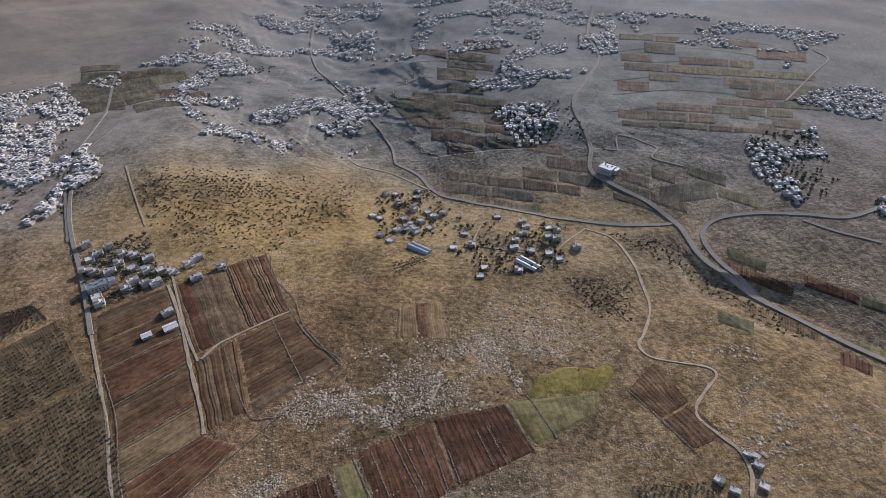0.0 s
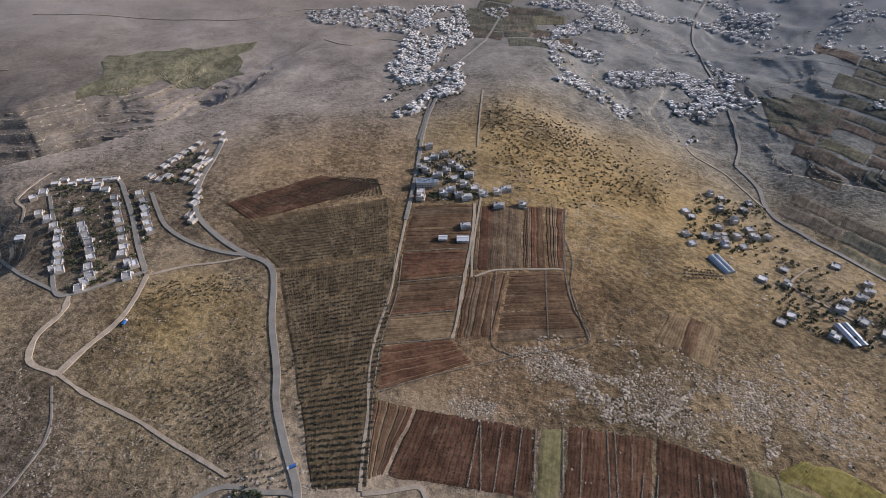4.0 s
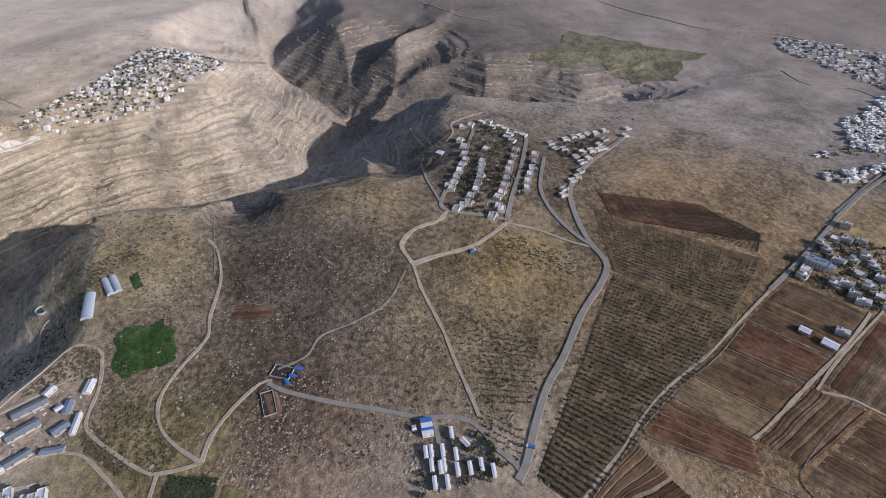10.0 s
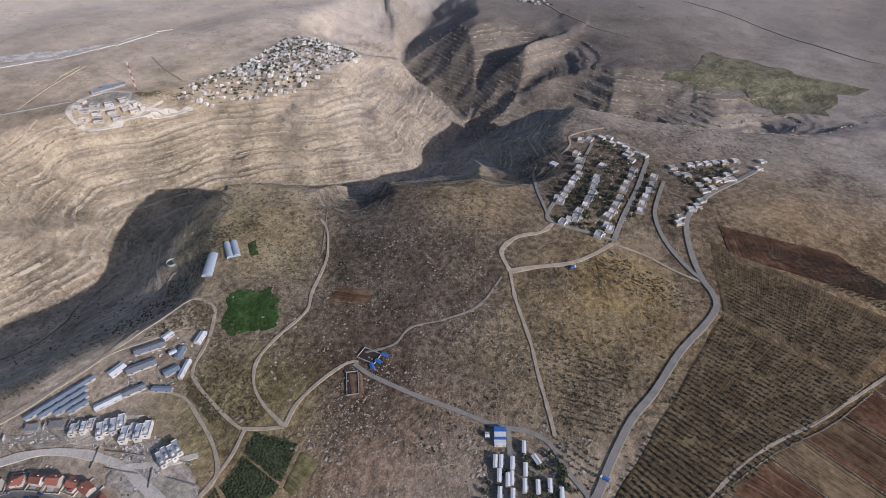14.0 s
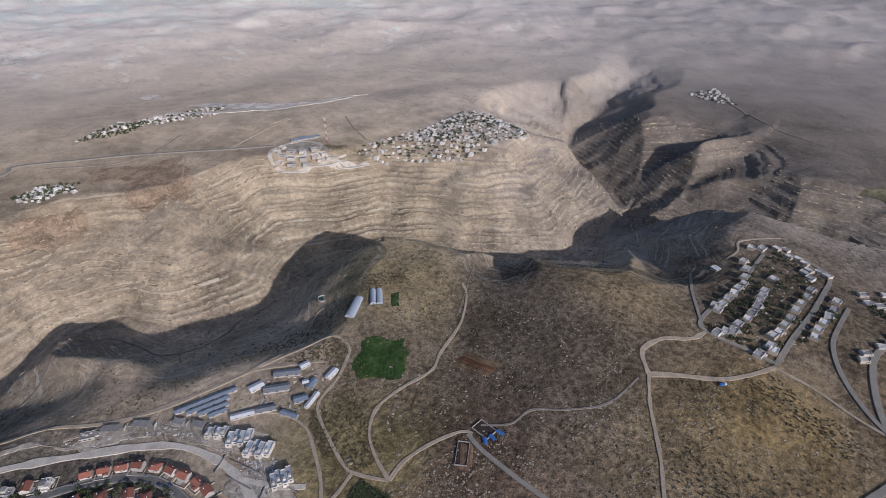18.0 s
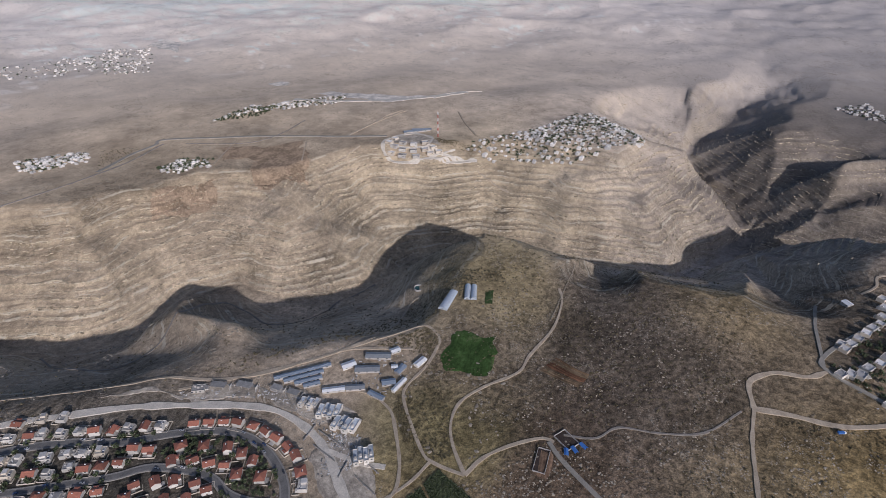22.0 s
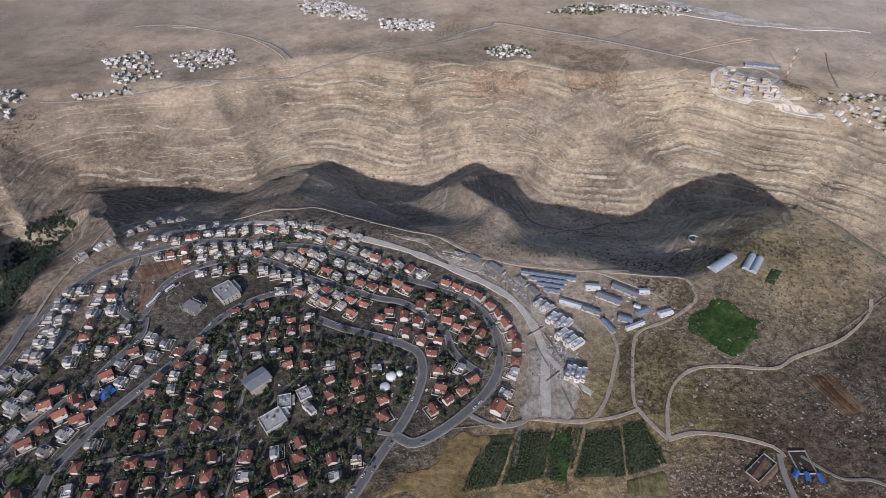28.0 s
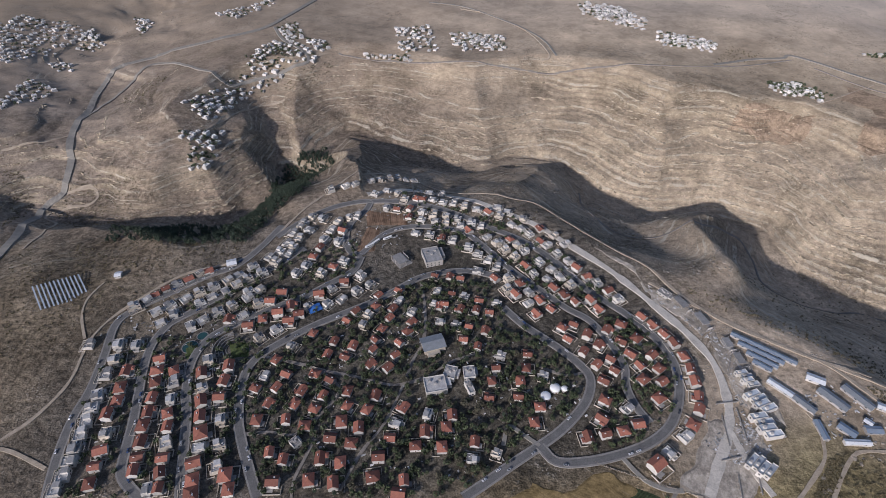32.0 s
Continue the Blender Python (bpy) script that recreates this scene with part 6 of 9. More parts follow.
def ground_mesh(name, xs, ys, zs, rings, turns):
    mesh = bpy.data.meshes.new(name)
    j = np.arange(turns)
    fan = np.stack([np.zeros(turns, int), 1 + j, 1 + (j + 1) % turns], 1)
    i = np.arange(rings - 1)[:, None] * turns + 1
    quads = np.stack([i + j, i + turns + j, i + turns + (j + 1) % turns, i + (j + 1) % turns], -1).reshape(-1, 4)
    mesh.vertices.add(len(xs))
    mesh.vertices.foreach_set("co", np.stack([xs, ys, zs], 1).astype(np.float32).ravel())
    mesh.loops.add(fan.size + quads.size)
    mesh.loops.foreach_set("vertex_index", np.r_[fan.ravel(), quads.ravel()].astype(np.int32))
    mesh.polygons.add(len(fan) + len(quads))
    starts = np.r_[np.arange(len(fan)) * 3, fan.size + np.arange(len(quads)) * 4]
    mesh.polygons.foreach_set("loop_start", starts.astype(np.int32))
    mesh.update(calc_edges=True)
    mesh.polygons.foreach_set("use_smooth", np.ones(len(mesh.polygons), bool))
    return mesh


ground_data = ground_mesh("ground", gx, gy, gz, len(radii) - 1, TURNS)
ground = tagged(new("ground", ground_data), "dry stony hill country cut by a deep rocky canyon", "ground", kind="structure")

# ---- what the ground is covered with: soils and dry grass, in soft patches, with far haze and some shade in the colour ----
PATCHES = (  # x, y, reach along x, along y, colour
    # The farthest eastern patches are paled beyond their soil to carry haze.
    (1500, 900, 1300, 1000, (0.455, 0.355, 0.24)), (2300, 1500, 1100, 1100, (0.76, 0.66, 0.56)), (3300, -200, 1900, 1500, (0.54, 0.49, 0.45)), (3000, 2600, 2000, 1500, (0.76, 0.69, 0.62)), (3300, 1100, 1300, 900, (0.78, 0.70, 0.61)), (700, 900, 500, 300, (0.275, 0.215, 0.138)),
    # Patches at (1400, -60) and (1230, -60): dark slope with its shade mixed in.
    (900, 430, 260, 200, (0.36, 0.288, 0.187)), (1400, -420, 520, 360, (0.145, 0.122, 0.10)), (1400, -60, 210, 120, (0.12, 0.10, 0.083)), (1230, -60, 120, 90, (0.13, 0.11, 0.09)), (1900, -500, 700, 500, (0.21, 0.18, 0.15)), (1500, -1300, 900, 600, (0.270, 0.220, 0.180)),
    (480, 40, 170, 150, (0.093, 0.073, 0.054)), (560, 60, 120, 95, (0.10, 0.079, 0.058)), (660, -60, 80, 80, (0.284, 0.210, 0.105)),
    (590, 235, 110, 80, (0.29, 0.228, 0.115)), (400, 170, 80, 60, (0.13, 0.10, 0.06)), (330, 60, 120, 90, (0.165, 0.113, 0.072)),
    (420, -120, 130, 90, (0.19, 0.142, 0.075)), (430, -190, 60, 60, (0.28, 0.205, 0.095)), (200, -730, 210, 150, (0.31, 0.22, 0.10)),
    (80, -560, 190, 110, (0.225, 0.168, 0.09)), (-60, -420, 230, 120, (0.17, 0.128, 0.08)), (-330, -330, 130, 160, (0.23, 0.17, 0.095)),
    (330, -400, 130, 120, (0.163, 0.115, 0.063)), (150, -420, 140, 110, (0.179, 0.115, 0.067)), (500, -480, 160, 120, (0.231, 0.165, 0.101)),
    # Far south-western patches: lifted and greyed, with haze in the colour.
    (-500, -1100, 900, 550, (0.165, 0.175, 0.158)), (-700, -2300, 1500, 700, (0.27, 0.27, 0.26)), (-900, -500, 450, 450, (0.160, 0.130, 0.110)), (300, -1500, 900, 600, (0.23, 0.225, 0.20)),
    (-60, 370, 210, 190, (0.08, 0.074, 0.062)), (140, 420, 110, 110, (0.075, 0.068, 0.056)), (-210, 330, 120, 120, (0.10, 0.09, 0.075)), (20, 330, 140, 125, (0.085, 0.075, 0.055)), (-480, 420, 160, 160, (0.165, 0.13, 0.085)),
    (-700, 900, 400, 400, (0.225, 0.185, 0.145)), (-300, 900, 260, 260, (0.225, 0.175, 0.125)), (150, 170, 140, 60, (0.273, 0.195, 0.088)),
    # Side-valley ridge: dark rock, its shadows mixed into the colour.
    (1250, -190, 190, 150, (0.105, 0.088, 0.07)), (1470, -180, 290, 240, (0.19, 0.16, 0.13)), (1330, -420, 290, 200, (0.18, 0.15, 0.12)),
    (700, -250, 140, 140, (0.12, 0.095, 0.07)), (330, 190, 60, 60, (0.200, 0.165, 0.071)), (-200, -700, 160, 130, (0.263, 0.200, 0.118)),
)
px, py = gx + 70 * fbm(gx, gy, 130, 4, 61), gy + 70 * fbm(gx, gy, 130, 4, 67)
total = np.full(len(gx), 0.12)
shade = np.outer(total, (0.27, 0.21, 0.145))
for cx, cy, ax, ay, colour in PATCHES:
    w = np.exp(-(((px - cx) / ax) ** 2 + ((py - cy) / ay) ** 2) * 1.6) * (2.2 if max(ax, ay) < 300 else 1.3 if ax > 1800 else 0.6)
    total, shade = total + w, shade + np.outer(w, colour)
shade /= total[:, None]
# steep ground lays bare the pale rock
grid = gz[1:].reshape(len(radii) - 1, TURNS)
fall = np.abs(np.gradient(grid, axis=0)) / np.gradient(radii[1:])[:, None]
wedge = (np.roll(angles, -1) - np.roll(angles, 1)) % (2 * np.pi)
side = np.abs(np.roll(grid, -1, 1) - np.roll(grid, 1, 1)) / (radii[1:, None] * wedge)
steep = np.r_[0.0, np.hypot(fall, side).ravel()]
gr = np.hypot(gx, gy)
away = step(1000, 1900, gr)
scrub_shade = step(1020, 1120, gx) * step(60, -40, gy)  # the side valleys stay dark: scrub and rock, plus their shade put into the colour
bare = (0.5 - 0.2 * away) * (1 - 0.75 * scrub_shade) * step(0.4, 1.0, steep + 0.3 * fbm(gx, gy, 40, 3, 71))
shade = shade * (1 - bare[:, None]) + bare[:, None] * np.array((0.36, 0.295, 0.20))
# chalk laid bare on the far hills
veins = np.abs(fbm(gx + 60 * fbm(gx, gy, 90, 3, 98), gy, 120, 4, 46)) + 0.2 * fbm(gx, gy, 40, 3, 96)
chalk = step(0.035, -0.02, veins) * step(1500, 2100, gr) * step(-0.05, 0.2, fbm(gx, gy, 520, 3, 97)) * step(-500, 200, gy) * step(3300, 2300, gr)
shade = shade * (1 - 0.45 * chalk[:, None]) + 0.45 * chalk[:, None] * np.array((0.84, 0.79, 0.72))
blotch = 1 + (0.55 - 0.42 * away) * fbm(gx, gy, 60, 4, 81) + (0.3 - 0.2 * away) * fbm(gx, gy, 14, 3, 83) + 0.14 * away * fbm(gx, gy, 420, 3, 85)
# iron-rich, warmer soil to the south
warm = (step(-60, -260, gy) * (1 - step(700, 1000, gr)))[:, None]
shade = shade * (1 + warm * (np.array((1.0, 0.955, 0.83)) - 1))
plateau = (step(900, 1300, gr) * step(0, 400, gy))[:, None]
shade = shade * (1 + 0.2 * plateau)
# Painted haze: the southern ground turns bluer with distance.
far_haze = step(800, 1500, gr)[:, None] * step(300, -300, gy)[:, None] * step(800, 200, gx)[:, None]
shade = shade * (1 + far_haze * (np.array((0.93, 1.0, 1.1)) - 1))
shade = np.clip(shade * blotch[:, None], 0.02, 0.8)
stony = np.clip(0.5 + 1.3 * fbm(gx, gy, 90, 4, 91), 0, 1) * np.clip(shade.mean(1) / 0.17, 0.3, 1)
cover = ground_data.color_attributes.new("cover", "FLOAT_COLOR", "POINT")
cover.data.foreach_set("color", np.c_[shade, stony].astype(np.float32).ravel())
strata = ground_data.attributes.new("strata", "FLOAT", "POINT")
strata.data.foreach_set("value", np.clip(step(0.12, 0.45, steep) * (1 - away) * (1 - 0.65 * scrub_shade), 0, 1).astype(np.float32))

beds = ground_data.attributes.new("beds", "FLOAT", "POINT")
beds.data.foreach_set("value", land(gx, gy, True).astype(np.float32))
wild = ground_data.attributes.new("wild", "FLOAT", "POINT")
calm = (0.5 + 0.5 * np.clip((0.25 - shade.mean(1)) / 0.1, 0, 1) - 0.25 * away) * (1 - 0.62 * step(850, 1300, gr))
wild.data.foreach_set("value", calm.astype(np.float32))


def node(tree, kind, **values):
    n = tree.nodes.new(kind)
    for key, value in values.items():
        n.inputs[key.replace("_", " ")].default_value = value
    return n


def maths(tree, op, a, b=0.0, c=0.0):
    n = tree.nodes.new("ShaderNodeMath")
    n.operation = op
    for socket, value in zip(n.inputs, (a, b, c)):
        if isinstance(value, (int, float)):
            socket.default_value = value
        else:
            tree.links.new(value, socket)
    return n.outputs[0]


def band(tree, value, low, high, to_low=0.0, to_high=1.0):
    n = tree.nodes.new("ShaderNodeMapRange")
    n.interpolation_type = "SMOOTHSTEP"
    for k, v in zip((1, 2, 3, 4), (low, high, to_low, to_high)):
        n.inputs[k].default_value = v
    tree.links.new(value, n.inputs[0])
    return n.outputs[0]


def blend(tree, amount, a, b):
    n = tree.nodes.new("ShaderNodeMix")
    n.data_type = "RGBA"
    tree.links.new(amount, n.inputs[0])
    for socket, value in ((n.inputs[6], a), (n.inputs[7], b)):
        if isinstance(value, tuple):
            socket.default_value = (*value, 1)
        else:
            tree.links.new(value, socket)
    return n.outputs[2]


def ground_material():
    m = bpy.data.materials.new("dry_ground")
    m.use_nodes = True
    tree, l = m.node_tree, m.node_tree.links
    shader = tree.nodes["Principled BSDF"]
    shader.inputs["Roughness"].default_value = 0.95
    shader.inputs["Specular IOR Level"].default_value = 0.1
    pos = tree.nodes.new("ShaderNodeNewGeometry").outputs["Position"]
    attr, lay = tree.nodes.new("ShaderNodeVertexColor"), tree.nodes.new("ShaderNodeAttribute")
    attr.layer_name, lay.attribute_name = "cover", "strata"
    def tex(size, detail=3.0, rough=0.6):
        n = node(tree, "ShaderNodeTexNoise", Scale=1 / size, Detail=detail, Roughness=rough)
        l.new(pos, n.inputs["Vector"])
        return n.outputs[0]
    grain, clump, broad = tex(1.6, 2), tex(7, 4), tex(45, 4)
    tone = maths(tree, "MULTIPLY", band(tree, grain, 0.34, 0.66, 0.68, 1.32), band(tree, clump, 0.32, 0.68, 0.58, 1.46))
    wild = tree.nodes.new("ShaderNodeAttribute")
    wild.attribute_name = "wild"
    tone = maths(tree, "MULTIPLY", tone, band(tree, broad, 0.3, 0.7, 0.84, 1.18))
    tone = maths(tree, "ADD", maths(tree, "MULTIPLY", maths(tree, "SUBTRACT", tone, 1.0), wild.outputs["Fac"]), 1.0)
    scale = tree.nodes.new("ShaderNodeVectorMath")
    scale.operation = "SCALE"
    l.new(attr.outputs[0], scale.inputs[0]), l.new(tone, scale.inputs["Scale"])
    # low dark scrub
    bush = maths(tree, "MULTIPLY", band(tree, tex(3.2, 2), 0.56, 0.64), band(tree, tex(60, 3), 0.42, 0.6))
    colour = blend(tree, maths(tree, "MULTIPLY", bush, 0.5), scale.outputs[0], (0.075, 0.068, 0.045))
    # ribs of rock that break through the soil, with a darker strip along one side
    rib_noise = node(tree, "ShaderNodeTexNoise", Scale=1 / 34, Detail=4.0, Roughness=0.62, Distortion=0.5)
    l.new(pos, rib_noise.inputs["Vector"])
    offset = maths(tree, "SUBTRACT", rib_noise.outputs[0], 0.5)
    where = maths(tree, "MULTIPLY", band(tree, tex(75, 3), 0.46, 0.6), attr.outputs[1])
    rib = maths(tree, "MULTIPLY", band(tree, maths(tree, "ABSOLUTE", offset), 0.016, 0.004), where)
    rib = maths(tree, "MULTIPLY", rib, band(tree, tex(5, 3), 0.42, 0.56))
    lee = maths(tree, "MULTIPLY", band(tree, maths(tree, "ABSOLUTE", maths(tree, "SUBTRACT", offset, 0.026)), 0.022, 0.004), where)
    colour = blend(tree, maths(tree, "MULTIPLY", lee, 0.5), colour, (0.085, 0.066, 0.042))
    colour = blend(tree, maths(tree, "MULTIPLY", rib, 0.75), colour, (0.44, 0.385, 0.30))
    # beds of rock on the slopes, pale and dark in turn
    beds = tree.nodes.new("ShaderNodeAttribute")
    beds.attribute_name = "beds"
    level = maths(tree, "ADD", beds.outputs["Fac"], maths(tree, "MULTIPLY", tex(6, 3), 1.6))
    bed = node(tree, "ShaderNodeTexNoise", Scale=0.24, Detail=4.0, Roughness=0.75)
    bed.noise_dimensions = "1D"
    l.new(level, bed.inputs["W"])
    broken = band(tree, tex(30, 5, 0.75), 0.42, 0.58)
    pale = maths(tree, "MULTIPLY", maths(tree, "MULTIPLY", band(tree, bed.outputs[0], 0.53, 0.58), lay.outputs["Fac"]), broken)
    dark = maths(tree, "MULTIPLY", band(tree, bed.outputs[0], 0.47, 0.40), lay.outputs["Fac"])
    colour = blend(tree, maths(tree, "MULTIPLY", pale, 0.78), colour, (0.54, 0.48, 0.37))
    colour = blend(tree, maths(tree, "MULTIPLY", maths(tree, "MULTIPLY", dark, broken), 0.48), colour, (0.19, 0.155, 0.105))
    # scattered stones
    cells = node(tree, "ShaderNodeTexVoronoi", Scale=1 / 2.6)
    l.new(pos, cells.inputs["Vector"])
    many = maths(tree, "MULTIPLY", band(tree, tex(32, 4), 0.5, 0.62), attr.outputs[1])
    stone = maths(tree, "MULTIPLY", band(tree, cells.outputs[0], 0.36, 0.22), many)
    colour = blend(tree, maths(tree, "MULTIPLY", stone, 0.8), colour, (0.46, 0.415, 0.35))
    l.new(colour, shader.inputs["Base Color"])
    bump = node(tree, "ShaderNodeBump", Strength=0.8, Distance=0.9)
    height = maths(tree, "ADD", maths(tree, "ADD", maths(tree, "MULTIPLY", grain, 0.55), maths(tree, "MULTIPLY", clump, 3.0)), maths(tree, "MULTIPLY", maths(tree, "ADD", stone, rib), 0.8))
    height = maths(tree, "ADD", height, maths(tree, "MULTIPLY", pale, 2.2))
    height = maths(tree, "MULTIPLY", height, wild.outputs["Fac"])
    l.new(height, bump.inputs["Height"]), l.new(bump.outputs[0], shader.inputs["Normal"])
    return m


ground_data.materials.append(ground_material())

# ---- tools for building ----
import collections
from mathutils.kdtree import KDTree


def vary_by(m, source, low=0.8, high=1.2):
    """Lets each object ('object') or loose piece ('island') of a material differ in brightness."""
    tree = m.node_tree
    if source == "object":
        rnd = tree.nodes.new("ShaderNodeObjectInfo").outputs["Random"]
    else:
        rnd = tree.nodes.new("ShaderNodeNewGeometry").outputs["Random Per Island"]
    socket = tree.nodes["Principled BSDF"].inputs["Base Color"]
    old = socket.links[0].from_socket
    n = tree.nodes.new("ShaderNodeVectorMath")
    n.operation = "SCALE"
    tree.links.new(old, n.inputs[0])
    span = tree.nodes.new("ShaderNodeMapRange")
    span.inputs[3].default_value, span.inputs[4].default_value = low, high
    tree.links.new(rnd, span.inputs[0]), tree.links.new(span.outputs[0], n.inputs["Scale"])
    tree.links.new(n.outputs[0], socket)
    return m


PALE_ASPHALT = material("bleached_asphalt", (0.27, 0.25, 0.215), 0.9, vary=0.22, size=9, fine=1.2)
ASPHALT = material("asphalt", (0.155, 0.150, 0.142), 0.9, vary=0.3, size=9, fine=1.2)
PALE_DIRT = material("dirt_track", (0.39, 0.325, 0.245), 0.95, vary=0.3, size=8, fine=1.5, bump=0.15)
GRAVEL = material("crushed_stone", (0.53, 0.485, 0.415), 0.95, vary=0.3, size=10, fine=1.5, bump=0.3)
LANE = material("worn_lane", (0.24, 0.215, 0.185), 0.95, vary=0.3, size=7, fine=1.2)
PAVING = material("pavement", (0.25, 0.235, 0.215), 0.9, vary=0.25, size=6, fine=1.0)
STONE = vary_by(material("field_stone", (0.29, 0.25, 0.195), 0.95, vary=0.35, size=2, fine=0.5), "island", 0.6, 1.4)
LIMESTONE = vary_by(material("pale_limestone", (0.365, 0.305, 0.23), 0.95, vary=0.35, size=2, fine=0.5), "island", 0.55, 1.5)
PLASTER = vary_by(material("white_plaster", (0.55, 0.52, 0.47), 0.85, vary=0.16, size=4, fine=0.6), "object", 0.65, 1.12)
CREAM = vary_by(material("cream_stone_facing", (0.52, 0.46, 0.375), 0.85, vary=0.16, size=3, fine=0.5), "object", 0.75, 1.15)
RAW = vary_by(material("bare_concrete", (0.36, 0.34, 0.315), 0.9, vary=0.22, size=3, fine=0.5), "object", 0.75, 1.15)
# PALE_ROOF: a pale roof, its colour raised further to carry glare.
PALE_ROOF = vary_by(material("pale_flat_roof", (0.70, 0.68, 0.65), 0.85, vary=0.25, size=3, fine=0.6), "object", 0.6, 1.15)
FLAT_ROOF = vary_by(material("flat_roof_coat", (0.36, 0.35, 0.335), 0.85, vary=0.3, size=3, fine=0.6), "object", 0.55, 1.45)
TILE = vary_by(material("red_roof_tiles", (0.285, 0.11, 0.072), 0.8, vary=0.25, size=2.5, fine=0.4, bump=0.06), "object", 0.55, 1.2)
GLAZE = material("dark_window_glass", (0.03, 0.035, 0.04), 0.12, vary=0.1, size=2, fine=0.5)
DOOR = material("brown_door", (0.12, 0.07, 0.04), 0.6, vary=0.2, size=1, fine=0.2)
TANK = material("white_water_tank", (0.72, 0.72, 0.70), 0.4, vary=0.08, size=1, fine=0.3)
BLACK_TANK = material("black_water_tank", (0.025, 0.025, 0.028), 0.5, vary=0.1, size=1, fine=0.3)
PANEL = material("solar_collector", (0.03, 0.04, 0.07), 0.15, vary=0.1, size=1, fine=0.3)
METAL_BLUE = material("blue_grey_sheet_roof", (0.27, 0.32, 0.38), 0.45, 0.3, vary=0.12, size=5, fine=0.6)
METAL_GREY = material("grey_sheet_roof", (0.25, 0.265, 0.275), 0.55, 0.2, vary=0.2, size=4, fine=0.6)
NEW_ROOF = vary_by(material("new_roof_membrane", (0.44, 0.48, 0.52), 0.6, vary=0.2, size=3, fine=0.6), "object", 0.8, 1.2)
METAL_WHITE = material("white_sheet_roof", (0.68, 0.69, 0.69), 0.5, 0.0, vary=0.12, size=4, fine=0.6)
BLUE = material("blue_sheet", (0.05, 0.15, 0.42), 0.5, vary=0.15, size=3, fine=0.5)
FILM = material("greenhouse_film", (0.40, 0.45, 0.50), 0.35, vary=0.15, size=3, fine=0.6)
STEEL = material("galvanised_steel", (0.42, 0.43, 0.44), 0.4, 0.7, vary=0.12, size=2, fine=0.4)
RUBBER = material("tyre_rubber", (0.02, 0.02, 0.02), 0.8, vary=0.1, size=1, fine=0.2)
BARK = material("bark", (0.10, 0.075, 0.05), 0.95, vary=0.25, size=0.6, fine=0.1)
LEAF = vary_by(material("garden_leaves", (0.045, 0.058, 0.024), 0.75, vary=0.35, size=2.0, fine=0.5), "island", 0.6, 1.6)
PINE = vary_by(material("pine_needles", (0.026, 0.040, 0.022), 0.8, vary=0.3, size=2.0, fine=0.5), "island", 0.6, 1.5)
OLIVE = vary_by(material("olive_leaves", (0.068, 0.062, 0.038), 0.8, vary=0.3, size=2.0, fine=0.5), "island", 0.6, 1.5)
SCRUB = vary_by(material("dry_scrub", (0.125, 0.105, 0.062), 0.9, vary=0.3, size=2.0, fine=0.5), "island", 0.6, 1.5)


def part(name, bm, mat, parent=None, label=""):
    mesh = bpy.data.meshes.new(name)
    bm.to_mesh(mesh)
    bm.free()
    mesh.materials.append(mat)
    ob = new(name, mesh)
    if parent:
        ob.parent = parent
    return tagged(ob, label)


def box(bm, x, y, z, sx, sy, sz, turn=0.0):
    """A box whose middle stands at x, y and whose foot is at z."""
    m = Matrix.Translation((x, y, z + sz / 2)) @ Matrix.Rotation(turn, 4, "Z") @ Matrix.Diagonal((sx, sy, sz, 1))
    return bmesh.ops.create_cube(bm, size=1, matrix=m)["verts"]


def solid(bm, verts, faces):
    vs = [bm.verts.new(v) for v in verts]
    for f in faces:
        bm.faces.new([vs[i] for i in f])


def gable(bm, x, y, z, sx, sy, rise, over=0.6, thick=0.25):
    """A gable roof with its ridge along x, with overhang and thickness."""
    a, b = sx / 2 + over, sy / 2 + over
    drop = rise * over / (sy / 2)
    v = []
    for t in (0, thick):
        v += [(x - a, y - b, z - drop + t), (x + a, y - b, z - drop + t), (x + a, y, z + rise + t), (x - a, y, z + rise + t),
              (x + a, y + b, z - drop + t), (x - a, y + b, z - drop + t)]
    solid(bm, v, [(0, 3, 2, 1), (3, 5, 4, 2), (6, 7, 8, 9), (9, 8, 10, 11), (0, 1, 7, 6), (5, 11, 10, 4),
                  (1, 2, 8, 7), (2, 4, 10, 8), (3, 0, 6, 9), (5, 3, 9, 11)])


def hip(bm, x, y, z, sx, sy, rise, over=0.6, thick=0.25):
    a, b, r = sx / 2 + over, sy / 2 + over, max(sx - sy, 0.5) / 2
    v = [(x - a, y - b, z), (x + a, y - b, z), (x + a, y + b, z), (x - a, y + b, z)]
    v += [(p, q, w + thick) for p, q, w in v] + [(x - r, y, z + rise), (x + r, y, z + rise)]
    solid(bm, v, [(0, 3, 2, 1), (0, 1, 5, 4), (1, 2, 6, 5), (2, 3, 7, 6), (3, 0, 4, 7), (4, 5, 9, 8), (6, 7, 8, 9), (5, 6, 9), (7, 4, 8)])


def gable_ends(bm, x, y, z, sx, sy, rise):
    for s in (-1, 1):
        p = x + s * (sx / 2 - 0.15)
        solid(bm, [(p - 0.14, y - sy / 2, z), (p - 0.14, y + sy / 2, z), (p - 0.14, y, z + rise), (p + 0.14, y - sy / 2, z), (p + 0.14, y + sy / 2, z), (p + 0.14, y, z + rise)],
              [(0, 2, 1), (3, 4, 5), (0, 1, 4, 3), (1, 2, 5, 4), (2, 0, 3, 5)])


